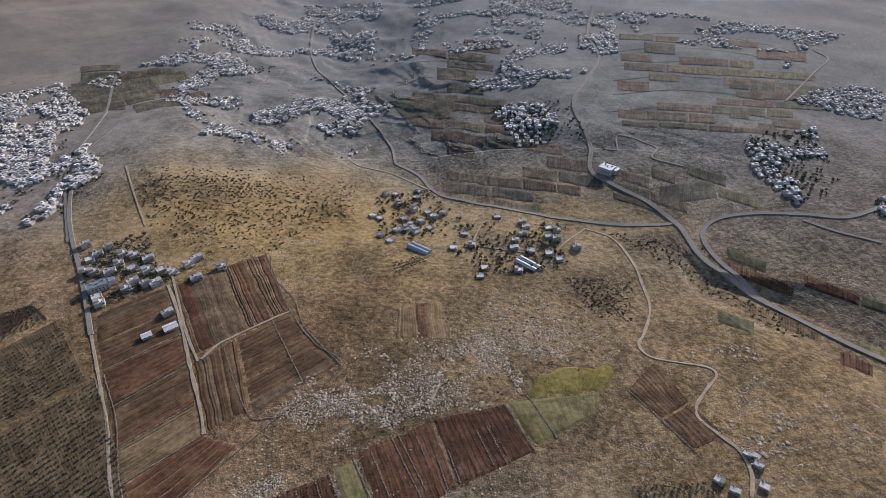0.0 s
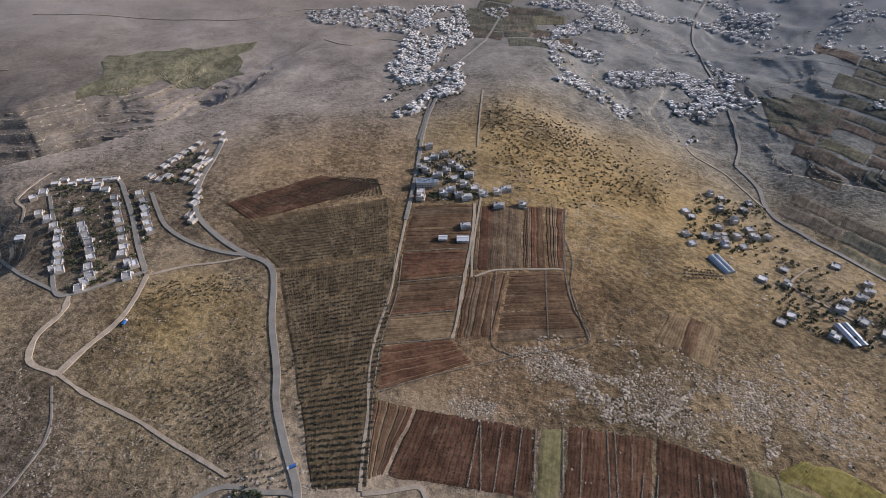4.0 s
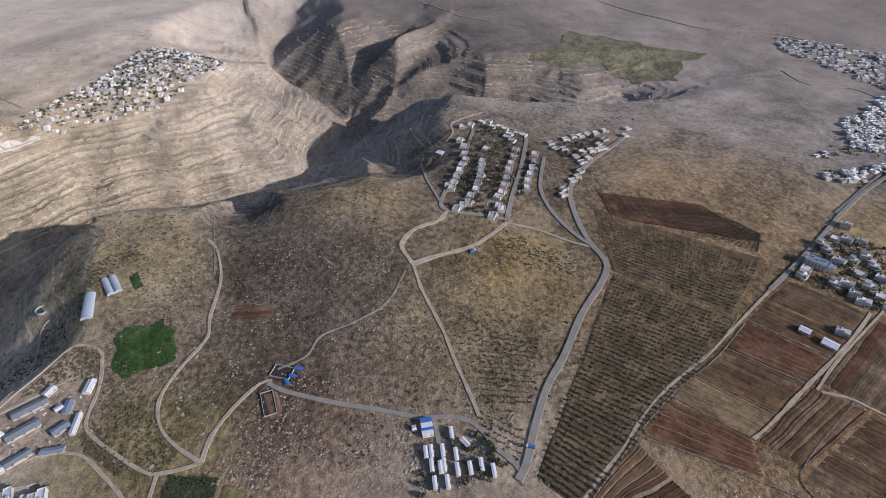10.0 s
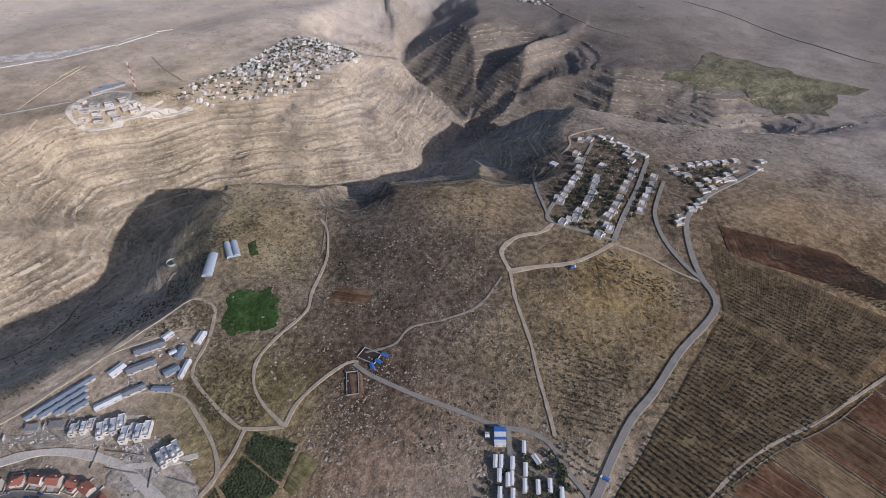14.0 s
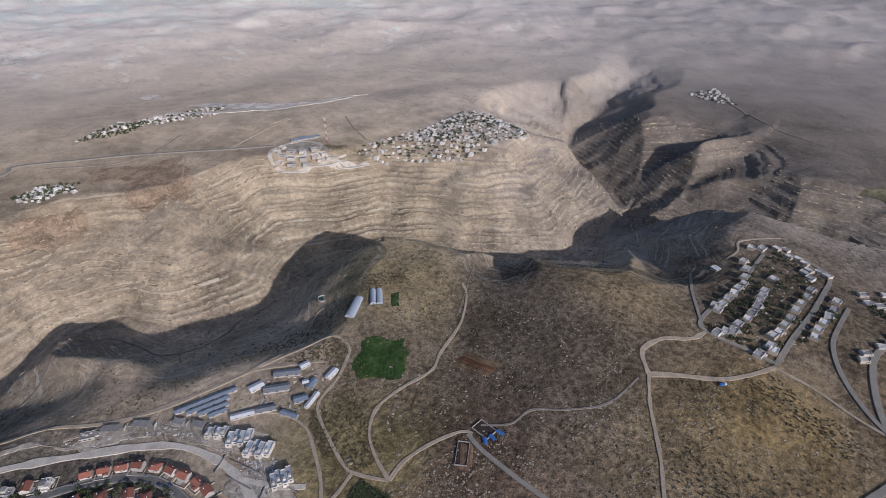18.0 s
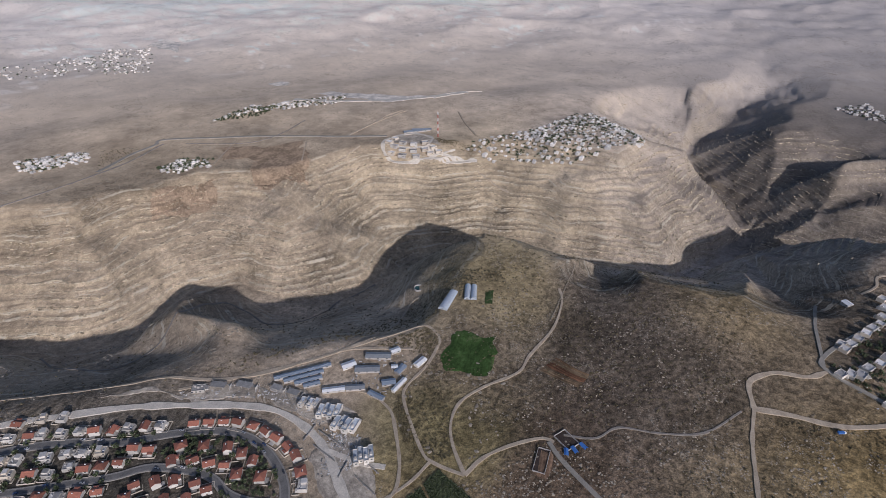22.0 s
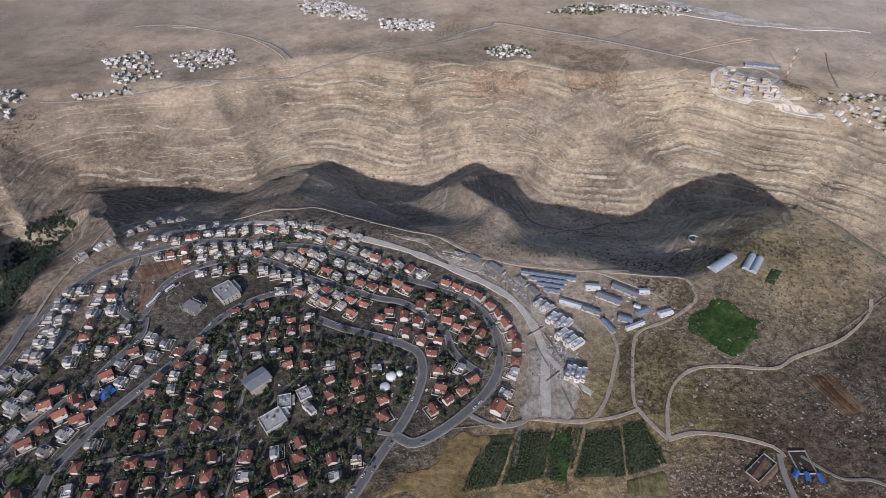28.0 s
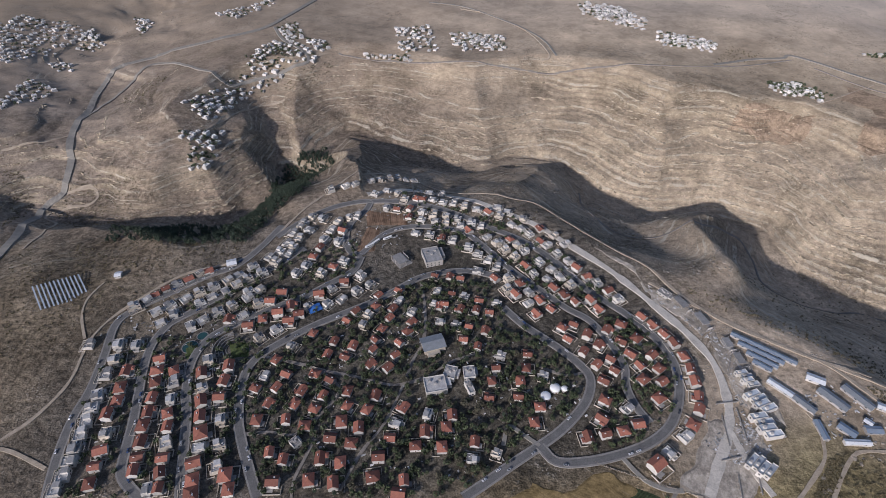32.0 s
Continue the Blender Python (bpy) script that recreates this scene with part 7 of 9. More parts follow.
def rim(bm, x, y, z, sx, sy, high=0.9, thick=0.25):
    """A parapet round a flat roof, butted at the corners."""
    v = []
    for t, h in ((0, 0), (thick, 0), (0, high), (thick, high)):
        a, b = sx / 2 - t, sy / 2 - t
        v += [(x - a, y - b, z + h), (x + a, y - b, z + h), (x + a, y + b, z + h), (x - a, y + b, z + h)]
    f = []
    for k in range(4):
        n = (k + 1) % 4
        f += [(k, n, 8 + n, 8 + k), (4 + n, 4 + k, 12 + k, 12 + n), (8 + k, 8 + n, 12 + n, 12 + k)]
    solid(bm, v, f)


def pane(parent, x, y, z, wide, high, along="x", name="window", mat=None, label=""):
    bm = bmesh.new()
    if along == "x":
        box(bm, x, y, z, wide, 0.14, high)
    else:
        box(bm, x, y, z, 0.14, wide, high)
    return part(name, bm, mat or GLAZE, parent, label)


def heater(parent, x, y, z):
    bm = bmesh.new()
    bmesh.ops.create_cone(bm, cap_ends=True, segments=10, radius1=0.36, radius2=0.36, depth=1.4,
                          matrix=Matrix.Translation((x, y + 0.75, z + 0.95)) @ Matrix.Rotation(radians(90), 4, "Y"))
    for s in (-0.5, 0.5):
        box(bm, x + s, y + 0.75, z, 0.08, 0.08, 0.7)
    tank = part("water_tank", bm, TANK, parent, "white solar water tank")
    bm = bmesh.new()
    box(bm, 0, 0, 0, 1.9, 1.1, 0.1)
    bmesh.ops.transform(bm, matrix=Matrix.Translation((x, y - 0.1, z + 0.25)) @ Matrix.Rotation(radians(35), 4, "X"), verts=bm.verts)
    part("solar_panel", bm, PANEL, tank)


def base(name, label, category, group=""):
    return tagged(new(name), label, category, group)


FOOT = 2.0  # how far walls go down into the ground


def tiled_house(sx, sy, high, kind, label):
    h = base("tiled_house", label, "house", "houses of the hilltop settlement")
    bm = bmesh.new()
    box(bm, 0, 0, -FOOT, sx, sy, high + FOOT)
    rise = sy * 0.27
    if kind == "gable":
        gable_ends(bm, 0, 0, high, sx, sy, rise)
    if kind == "wing":
        box(bm, sx * 0.25, -sy / 2 - 1.5, -FOOT, sx * 0.42, 3.0, high - 0.4 + FOOT)
    part("outer_wall", bm, PLASTER, h)
    bm = bmesh.new()
    if kind == "hip":
        hip(bm, 0, 0, high, sx, sy, rise)
    else:
        gable(bm, 0, 0, high, sx, sy, rise)
    part("roof", bm, TILE, h, "red tiled pitched roof")
    if kind == "wing":
        bm = bmesh.new()
        hip(bm, sx * 0.25, -sy / 2 - 1.35, high - 0.4, sx * 0.42, 3.0, 1.1, 0.4)
        part("porch_roof", bm, TILE, h)
    for s in (-1, 1):
        pane(h, -0.26 * s * sx, s * sy / 2, high - 1.9, 1.9, 1.2)
    pane(h, 0, sy / 2, 0.1, 1.1, 2.1, "x", "door", DOOR)
    bm = bmesh.new()
    box(bm, -sx * 0.2, -sy / 2 - 1.6, -FOOT, sx * 0.5, 3.0, FOOT + 0.35)
    part("terrace", bm, RAW, h, "paved concrete terrace")
    heater(h, sx * 0.18, sy * 0.12, high + rise * 0.72)
    garden_wall(h, sx, sy)
    return h


def garden_wall(h, sx, sy):
    bm = bmesh.new()
    box(bm, 0, -sy / 2 - 5.2, -FOOT, sx + 5, 0.35, FOOT + 1.1)
    for s in (-1, 1):
        box(bm, s * (sx / 2 + 2.32), -sy / 2 - 1.5, -FOOT, 0.35, 7.05, FOOT + 1.0)
    part("garden_wall", bm, CREAM, h, "low stone garden wall")


def flat_house(sx, sy, high, wall, label, group, tanks="heater", upper=0.5, kind="flat_roofed_house"):
    h = base(kind, label, "house", group)
    bm = bmesh.new()
    box(bm, 0, 0, -FOOT, sx, sy, high + FOOT)
    box(bm, sx * 0.3, -sy / 2 - 1.1, -FOOT, sx * 0.36, 2.2, high * 0.55 + FOOT)
    rim(bm, 0, 0, high, sx, sy)
    if kind == "flat_roofed_house":
        box(bm, -sx * 0.62, -sy * 0.12, -FOOT, sx * 0.24, sy * 0.6, high * 0.5 + FOOT)
        rim(bm, -sx * 0.62, -sy * 0.12, high * 0.5, sx * 0.24, sy * 0.6)
        for k in range(3):
            box(bm, -sx * 0.42 + k * sx * 0.2, -sy / 2 - 3.0, -FOOT, 0.3, 0.3, FOOT + 2.6)
        box(bm, -sx * 0.22, -sy / 2 - 3.0, 2.6, sx * 0.46, 0.25, 0.25)
        box(bm, sx * 0.1, -sy * 0.28, high, 1.3, 1.1, 1.0)
    part("outer_wall", bm, wall, h)
    bm = bmesh.new()
    box(bm, 0, 0, high, sx - 0.52, sy - 0.52, 0.12)
    part("roof", bm, PALE_ROOF if kind == "village_house" or (kind == "terrace_house" and wall is CREAM) else FLAT_ROOF, h, "flat pale roof")
    if upper:
        ux, uy = sx * upper, sy * 0.62
        bm = bmesh.new()
        box(bm, -sx / 2 + ux / 2 + 0.4, sy / 2 - uy / 2 - 0.4, high + 0.12, ux, uy, 2.7)
        room = part("roof_room", bm, wall, h)
        bm = bmesh.new()
        box(bm, -sx / 2 + ux / 2 + 0.4, sy / 2 - uy / 2 - 0.4, high + 2.82, ux + 0.3, uy + 0.3, 0.2)
        part("roof_slab", bm, FLAT_ROOF, room)
    for s in (-1, 1):
        pane(h, -0.3 * s * sx, s * sy / 2, high - 2.0, 1.9, 1.3)
    pane(h, -0.1 * sx, sy / 2, 0.1, 1.1, 2.1, "x", "door", DOOR)
    if tanks == "heater":
        if kind == "flat_roofed_house":
            garden_wall(h, sx, sy)
        heater(h, sx * 0.28, -sy * 0.2, high + 0.12)
    else:
        for k in range(2):
            bm = bmesh.new()
            bmesh.ops.create_cone(bm, cap_ends=True, segments=10, radius1=0.6, radius2=0.55, depth=1.5,
                                  matrix=Matrix.Translation((sx * 0.14 + k * 1.5, -sy * 0.3, high + 0.87)))
            part("water_tank", bm, BLACK_TANK if k % 2 else TANK, h)
    return h


def caravan(label):
    h = base("mobile_home", label, "mobile home", "mobile homes of the camp")
    bm = bmesh.new()
    box(bm, 0, 0, 0.5, 11.5, 3.3, 2.6)
    part("body", bm, PLASTER, h)
    bm = bmesh.new()
    gable(bm, 0, 0, 3.1, 11.5, 3.3, 0.35, 0.2, 0.1)
    part("roof", bm, METAL_WHITE, h)
    for x in (-4.6, -1.5, 1.5, 4.6):
        bm = bmesh.new()
        box(bm, x, 0, -1.2, 0.5, 3.0, 1.7)
        part("footing", bm, RAW, h)
    for x in (-3.6, 2.6):
        pane(h, x, -1.65, 1.5, 1.3, 1.0)
        pane(h, x, 1.65, 1.5, 1.3, 1.0)
    pane(h, -0.4, -1.65, 0.52, 0.9, 2.0, "x", "door", DOOR)
    bm = bmesh.new()
    box(bm, -0.4, -2.5, -1.2, 3.0, 1.6, 1.6)
    part("porch", bm, RAW, h)
    return h


def tuft(rng, count, wide, high, lift, size):
    """The points and faces of a crown: many small leaf clumps, thicker inside, uneven outside."""
    verts, faces = [], []
    for _ in range(count):
        d = Vector((rng.gauss(0, 1), rng.gauss(0, 1), rng.gauss(0, 0.8))).normalized()
        r = rng.uniform(0.35, 1.0) ** 0.6
        c = Vector((d.x * wide * r, d.y * wide * r, lift + high * (0.5 + 0.5 * d.z * r)))
        s = size * rng.uniform(0.6, 1.3)
        turn = Euler((rng.uniform(0, 6), rng.uniform(0, 6), rng.uniform(0, 6))).to_matrix()
        k = len(verts)
        for p in ((1, 0, -0.5), (-0.5, 0.87, -0.5), (-0.5, -0.87, -0.5), (0.1, 0.1, 0.9)):
            verts.append(tuple(c + turn @ Vector(p) * s))
        faces += [(k, k + 2, k + 1), (k, k + 1, k + 3), (k + 1, k + 2, k + 3), (k + 2, k, k + 3)]
    return verts, faces


def tree_thing(rng, wide, high, leaf, label):
    t = base("tree", label, "tree", "garden trees of the settlement")
    bm = bmesh.new()
    bmesh.ops.create_cone(bm, cap_ends=True, segments=7, radius1=0.24, radius2=0.1, depth=high * 0.75, matrix=Matrix.Translation((0, 0, high * 0.375 - 0.3)))
    for k in range(4):
        a = k * 1.7 + rng.random()
        m = Matrix.Translation((0.25 * wide * math.cos(a), 0.25 * wide * math.sin(a), high * 0.5)) @ Matrix.Rotation(a, 4, "Z") @ Matrix.Rotation(radians(42), 4, "Y")
        bmesh.ops.create_cone(bm, cap_ends=True, segments=5, radius1=0.1, radius2=0.04, depth=wide * 0.9, matrix=m)
    part("trunk", bm, BARK, t)
    verts, faces = tuft(rng, 90, wide, high * 0.72, high * 0.28, wide * 0.26)
    mesh = bpy.data.meshes.new("crown")
    mesh.from_pydata(verts, [], faces)
    mesh.materials.append(leaf)
    new("crown", mesh).parent = t
    return t


def strew(name, shapes, places, turns, sizes, mats, label, category, squash=None, flat=False):
    """One object of kind stuff: the shapes, set in turn at the places."""
    vs, fs, mi, at = [], [], [], 0
    for k, (verts, faces, *slot) in enumerate(shapes):
        pick = np.arange(len(places)) % len(shapes) == k
        if not pick.any():
            continue
        v, f = np.array(verts, float), faces
        p, a, s = places[pick], turns[pick], sizes[pick]
        if s.ndim == 1:
            s = np.repeat(s[:, None], 3, 1)
        q = v[None] * s[:, None, :]
        x = q[..., 0] * np.cos(a)[:, None] - q[..., 1] * np.sin(a)[:, None]
        y = q[..., 0] * np.sin(a)[:, None] + q[..., 1] * np.cos(a)[:, None]
        vs.append((np.stack([x, y, q[..., 2]], -1) + p[:, None, :]).reshape(-1, 3))
        for n in range(len(p)):
            o = at + n * len(v)
            fs += [tuple(o + i for i in face) for face in f]
            mi += slot[0] if slot else [0] * len(f)
        at += len(p) * len(v)
    mesh = bpy.data.meshes.new(name)
    mesh.from_pydata(np.concatenate(vs).tolist(), [], fs)
    for m in mats:
        mesh.materials.append(m)
    if len(mats) > 1:
        mesh.polygons.foreach_set("material_index", np.array(mi, np.int32))
    return tagged(new(name, mesh), label, category, kind="stuff")


def inside(x, y, outline):
    hit = np.zeros(np.shape(x), bool)
    for n in range(len(outline)):
        (ax, ay), (bx, by) = outline[n], outline[n - 1]
        cross = ((ay > y) != (by > y)) & (x < (bx - ax) * (y - ay) / ((by - ay) or 1e-9) + ax)
        hit ^= cross
    return hit


def sprinkle(outline, count, seed, free=None, room=0.0):
    """Random places within an outline, kept clear of the places in free."""
    rng = np.random.default_rng(seed)
    o = np.array(outline, float)
    lo, hi = o.min(0), o.max(0)
    got = np.zeros((0, 2))
    for _ in range(60):
        p = rng.uniform(lo, hi, (count * 3, 2))
        p = p[inside(p[:, 0], p[:, 1], outline)]
        if free and len(p):
            p = p[np.array([free.find((a, b, 0))[2] > room for a, b in p])] if room else p
        got = np.concatenate([got, p])
        if len(got) >= count:
            break
    got = got[:count]
    return np.c_[got, land(got[:, 0], got[:, 1])] if len(got) else np.zeros((0, 3))


def smooth_line(points, pitch=4.0):
    """A curve through the points (Catmull-Rom), sampled evenly."""
    p = np.array([points[0]] + list(points) + [points[-1]], float)
    p[0], p[-1] = 2 * p[1] - p[2], 2 * p[-2] - p[-3]
    out = []
    for i in range(1, len(p) - 2):
        n = max(2, int(np.hypot(*(p[i + 1] - p[i])) / pitch))
        s = (np.arange(n) / n)[:, None]
        out.append(0.5 * (2 * p[i] + (p[i + 1] - p[i - 1]) * s + (2 * p[i - 1] - 5 * p[i] + 4 * p[i + 1] - p[i + 2]) * s ** 2
                          + (3 * p[i] - p[i - 1] - 3 * p[i + 1] + p[i + 2]) * s ** 3))
    return np.concatenate(out + [p[-2:-1]])


def ribbon(name, points, width, lift, mat, label, category, offset=0.0, wobble=0.0, seed=0, crown=(0.0, 1.0, 1.0, 1.0, 0.0)):
    """A strip laid along a line on the ground, its edges going down into the soil."""
    c = smooth_line(points)
    far = np.hypot(c[:, 0], c[:, 1]).max()
    t = np.gradient(c, axis=0)
    t /= np.hypot(t[:, 0], t[:, 1])[:, None] + 1e-9
    n = np.stack([-t[:, 1], t[:, 0]], 1)
    w = width / 2 * (1 + wobble * value_noise(np.arange(len(c)) * 0.35, np.full(len(c), seed * 7.3), seed))
    rows = []
    for k, up in zip((-1.08, -0.98, 0.0, 0.98, 1.08), crown):
        q = c + n * (offset + k * w)[:, None]
        rows.append(np.c_[q, land(q[:, 0], q[:, 1]) + up * lift - (1 - up) * 0.5])
    v = np.stack(rows, 1).reshape(-1, 3)
    f = [(i * 5 + k, i * 5 + k + 1, i * 5 + k + 6, i * 5 + k + 5) for i in range(len(c) - 1) for k in range(4)]
    mesh = bpy.data.meshes.new(name)
    mesh.from_pydata(v.tolist(), [], f)
    mesh.materials.append(mat)
    return tagged(new(name, mesh), label, category, kind="structure")

# ---- roads and tracks ----
ROAD_LOOK = {
    "asphalt": ("road", ASPHALT, "worn grey asphalt road with sandy edges", "road"),
    "dirt": ("dirt_track", PALE_DIRT, "pale beige dirt track over stony ground", "track"),
    "track": ("dirt_track", LANE, "faint footpath on the canyon floor", "track"),
    "gravel": ("gravel_road", GRAVEL, "pale crushed-stone road of a building site", "road"),
    "lane": ("lane", LANE, "narrow worn lane between gardens", "lane"),
}
road_points = []
for k, (kind, width, line) in enumerate(ROADS):
    name, mat, label, category = ROAD_LOOK[kind]
    if kind == "asphalt" and k >= 8:
        mat = PALE_ASPHALT
    lift = 0.34 + 0.02 * (k % 7) + (0.2 if kind == "asphalt" else 0.0)
    far = max(math.hypot(x, y) for x, y in line)
    lift += 0.0006 * far
    if kind in ("dirt", "track") or k >= 8:
        width *= 0.62 if kind in ("dirt", "track") else 0.74
    else:
        width *= 0.86
    ribbon(name, line, width, lift, mat, label, category, wobble=0.06 if kind == "asphalt" else 0.7, seed=k)
    road_points += [(*p, width / 2) for p in smooth_line(line, 5.0)]
    if kind == "asphalt" and k < 9:
        for s in (-1, 1):
            ribbon("pavement", line, 1.5, lift + 0.06 + 0.01 * s, PAVING, "pale concrete pavement beside a street", "pavement", offset=s * (width / 2 + 0.7))

# ---- fields ----
FIELD_LOOK = {
    "grove": ((0.135, 0.098, 0.055), "grove soil with dry weeds"), "brown": ((0.128, 0.080, 0.046), "ploughed brown field"), "red": ((0.132, 0.070, 0.041), "ploughed red-brown field"),
    "darkred": ((0.105, 0.055, 0.034), "dark red ploughed field"), "tan": ((0.20, 0.142, 0.08), "tan stubble field"),
    "greyb": ((0.145, 0.102, 0.063), "stony grey-brown field"), "olive": ((0.17, 0.15, 0.07), "olive-coloured grass field"),
    "farred": ((0.30, 0.222, 0.15), "reddish fallow field"), "quarry": ((0.66, 0.60, 0.52), "pale quarried chalk"), "site": ((0.37, 0.325, 0.265), "bare levelled earth of a building site"), "yellow": ((0.195, 0.165, 0.05), "bright yellow-green weedy field"), "green": ((0.042, 0.078, 0.022), "irrigated dark green field"),
    "darkgreen": ((0.05, 0.08, 0.03), "small green vegetable plot"), "crop": ((0.06, 0.073, 0.035), "crop field in narrow rows"),
    "grass": ((0.23, 0.165, 0.075), "dry golden grass slope"), "palegreen": ((0.17, 0.158, 0.10), "pale green winter grain field"),
    "redsoil": ((0.19, 0.125, 0.082), "bare red-brown soil plot"), "lawn": ((0.07, 0.09, 0.035), "small green lawn"),
    "darkolive": ((0.085, 0.083, 0.048), "dark olive field strips"),
}
def field_material(name, base, streak=0.5, row=0.25, pitch=2.8):
    """Worked soil: streaks and furrows along the rows, weedy and stony blotches over them."""
    m = bpy.data.materials.new(name)
    m.use_nodes = True
    tree, l = m.node_tree, m.node_tree.links
    shader = tree.nodes["Principled BSDF"]
    shader.inputs["Roughness"].default_value, shader.inputs["Specular IOR Level"].default_value = 0.95, 0.1
    pos = tree.nodes.new("ShaderNodeNewGeometry").outputs["Position"]
    rows = tree.nodes.new("ShaderNodeAttribute")
    rows.attribute_name = "rows"
    def tex(source, size, detail=3.0, rough=0.6):
        n = node(tree, "ShaderNodeTexNoise", Scale=1 / size, Detail=detail, Roughness=rough)
        l.new(source, n.inputs["Vector"])
        return n.outputs[0]
    stretch = tree.nodes.new("ShaderNodeVectorMath")
    stretch.operation = "MULTIPLY"
    stretch.inputs[1].default_value = (1.0, 0.06, 1.0)
    l.new(rows.outputs["Vector"], stretch.inputs[0])
    split = tree.nodes.new("ShaderNodeSeparateXYZ")
    l.new(rows.outputs["Vector"], split.inputs[0])
    line = tex(stretch.outputs[0], 4.5, 4, 0.65)
    wave = maths(tree, "SINE", maths(tree, "MULTIPLY", maths(tree, "ADD", split.outputs[0], maths(tree, "MULTIPLY", tex(pos, 9, 2), 2.5)), 6.2832 / pitch))
    patch, clump, grain = tex(pos, 26, 4, 0.62), tex(pos, 5, 4), tex(pos, 1.4, 2)
    tone = maths(tree, "MULTIPLY", band(tree, line, 0.3, 0.7, 1 - streak, 1 + streak), band(tree, clump, 0.3, 0.7, 0.78, 1.24))
    tone = maths(tree, "MULTIPLY", tone, band(tree, grain, 0.3, 0.7, 0.86, 1.14))
    furrow = maths(tree, "MULTIPLY", wave, band(tree, patch, 0.4, 0.6, row, 0.3 * row))
    tone = maths(tree, "MULTIPLY", maths(tree, "MULTIPLY", tone, maths(tree, "ADD", furrow, 1.0)), band(tree, patch, 0.36, 0.64, 0.74, 1.26))
    scale = tree.nodes.new("ShaderNodeVectorMath")
    scale.operation = "SCALE"
    scale.inputs[0].default_value = base
    l.new(tone, scale.inputs["Scale"])
    weeds = maths(tree, "MULTIPLY", band(tree, patch, 0.53, 0.68), band(tree, clump, 0.4, 0.56))
    colour = blend(tree, maths(tree, "MULTIPLY", weeds, 0.6), scale.outputs[0], tuple(0.55 * a + 0.45 * b for a, b in zip(base, (0.27, 0.215, 0.13))))
    chalky = maths(tree, "MULTIPLY", band(tree, tex(stretch.outputs[0], 11, 4), 0.6, 0.68), band(tree, tex(pos, 13, 3), 0.46, 0.6))
    colour = blend(tree, maths(tree, "MULTIPLY", chalky, 0.5), colour, tuple(0.5 * a + 0.5 * b for a, b in zip(base, (0.40, 0.335, 0.25))))
    l.new(colour, shader.inputs["Base Color"])
    bump = node(tree, "ShaderNodeBump", Strength=0.7, Distance=0.5)
    l.new(maths(tree, "ADD", maths(tree, "ADD", clump, maths(tree, "MULTIPLY", wave, 0.25 * row)), maths(tree, "MULTIPLY", line, 0.6)), bump.inputs["Height"])
    l.new(bump.outputs[0], shader.inputs["Normal"])
    return m


PLOUGHED = ("brown", "red", "darkred", "tan", "greyb", "grove", "redsoil")
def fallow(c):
    """A field colour blended past halfway to dull grey-brown, for the far valley's terraces."""
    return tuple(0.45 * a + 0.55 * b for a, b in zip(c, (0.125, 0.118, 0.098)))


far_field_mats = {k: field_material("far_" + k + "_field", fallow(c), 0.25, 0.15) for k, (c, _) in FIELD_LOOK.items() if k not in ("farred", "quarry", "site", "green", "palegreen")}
field_mats = {k: field_material(k + "_field", c, 0.27 if k in PLOUGHED else 0.1 if k == "farred" else 0.2, 0.2 if k in PLOUGHED or k == "crop" else 0.0 if k == "farred" else 0.08) for k, (c, _) in FIELD_LOOK.items()}
strip_rng = random.Random(31)
STRIPS = []
for kind, rows, quad in FIELDS:
    if kind not in ("brown", "red", "greyb", "tan") or rows == 3:
        STRIPS.append((kind, rows, quad))
        continue
    c = [Vector(p) for p in quad]
    wide = (c[1] - c[0]).length > (c[3] - c[0]).length
    if wide:
        c = c[1:] + c[:1]
    cuts = sorted([0.0, 1.0] + [(i + strip_rng.uniform(0.25, 0.75)) / 4 for i in range(strip_rng.choice((3, 4)))])
    for lo, hi in zip(cuts, cuts[1:]):
        look_kind = kind if strip_rng.random() < 0.7 else strip_rng.choice(("brown", "brown", "red", "darkred", "greyb"))
        STRIPS.append((look_kind, rows, [tuple(c[0].lerp(c[1], lo)), tuple(c[0].lerp(c[1], hi)), tuple(c[3].lerp(c[2], hi)), tuple(c[3].lerp(c[2], lo))]))
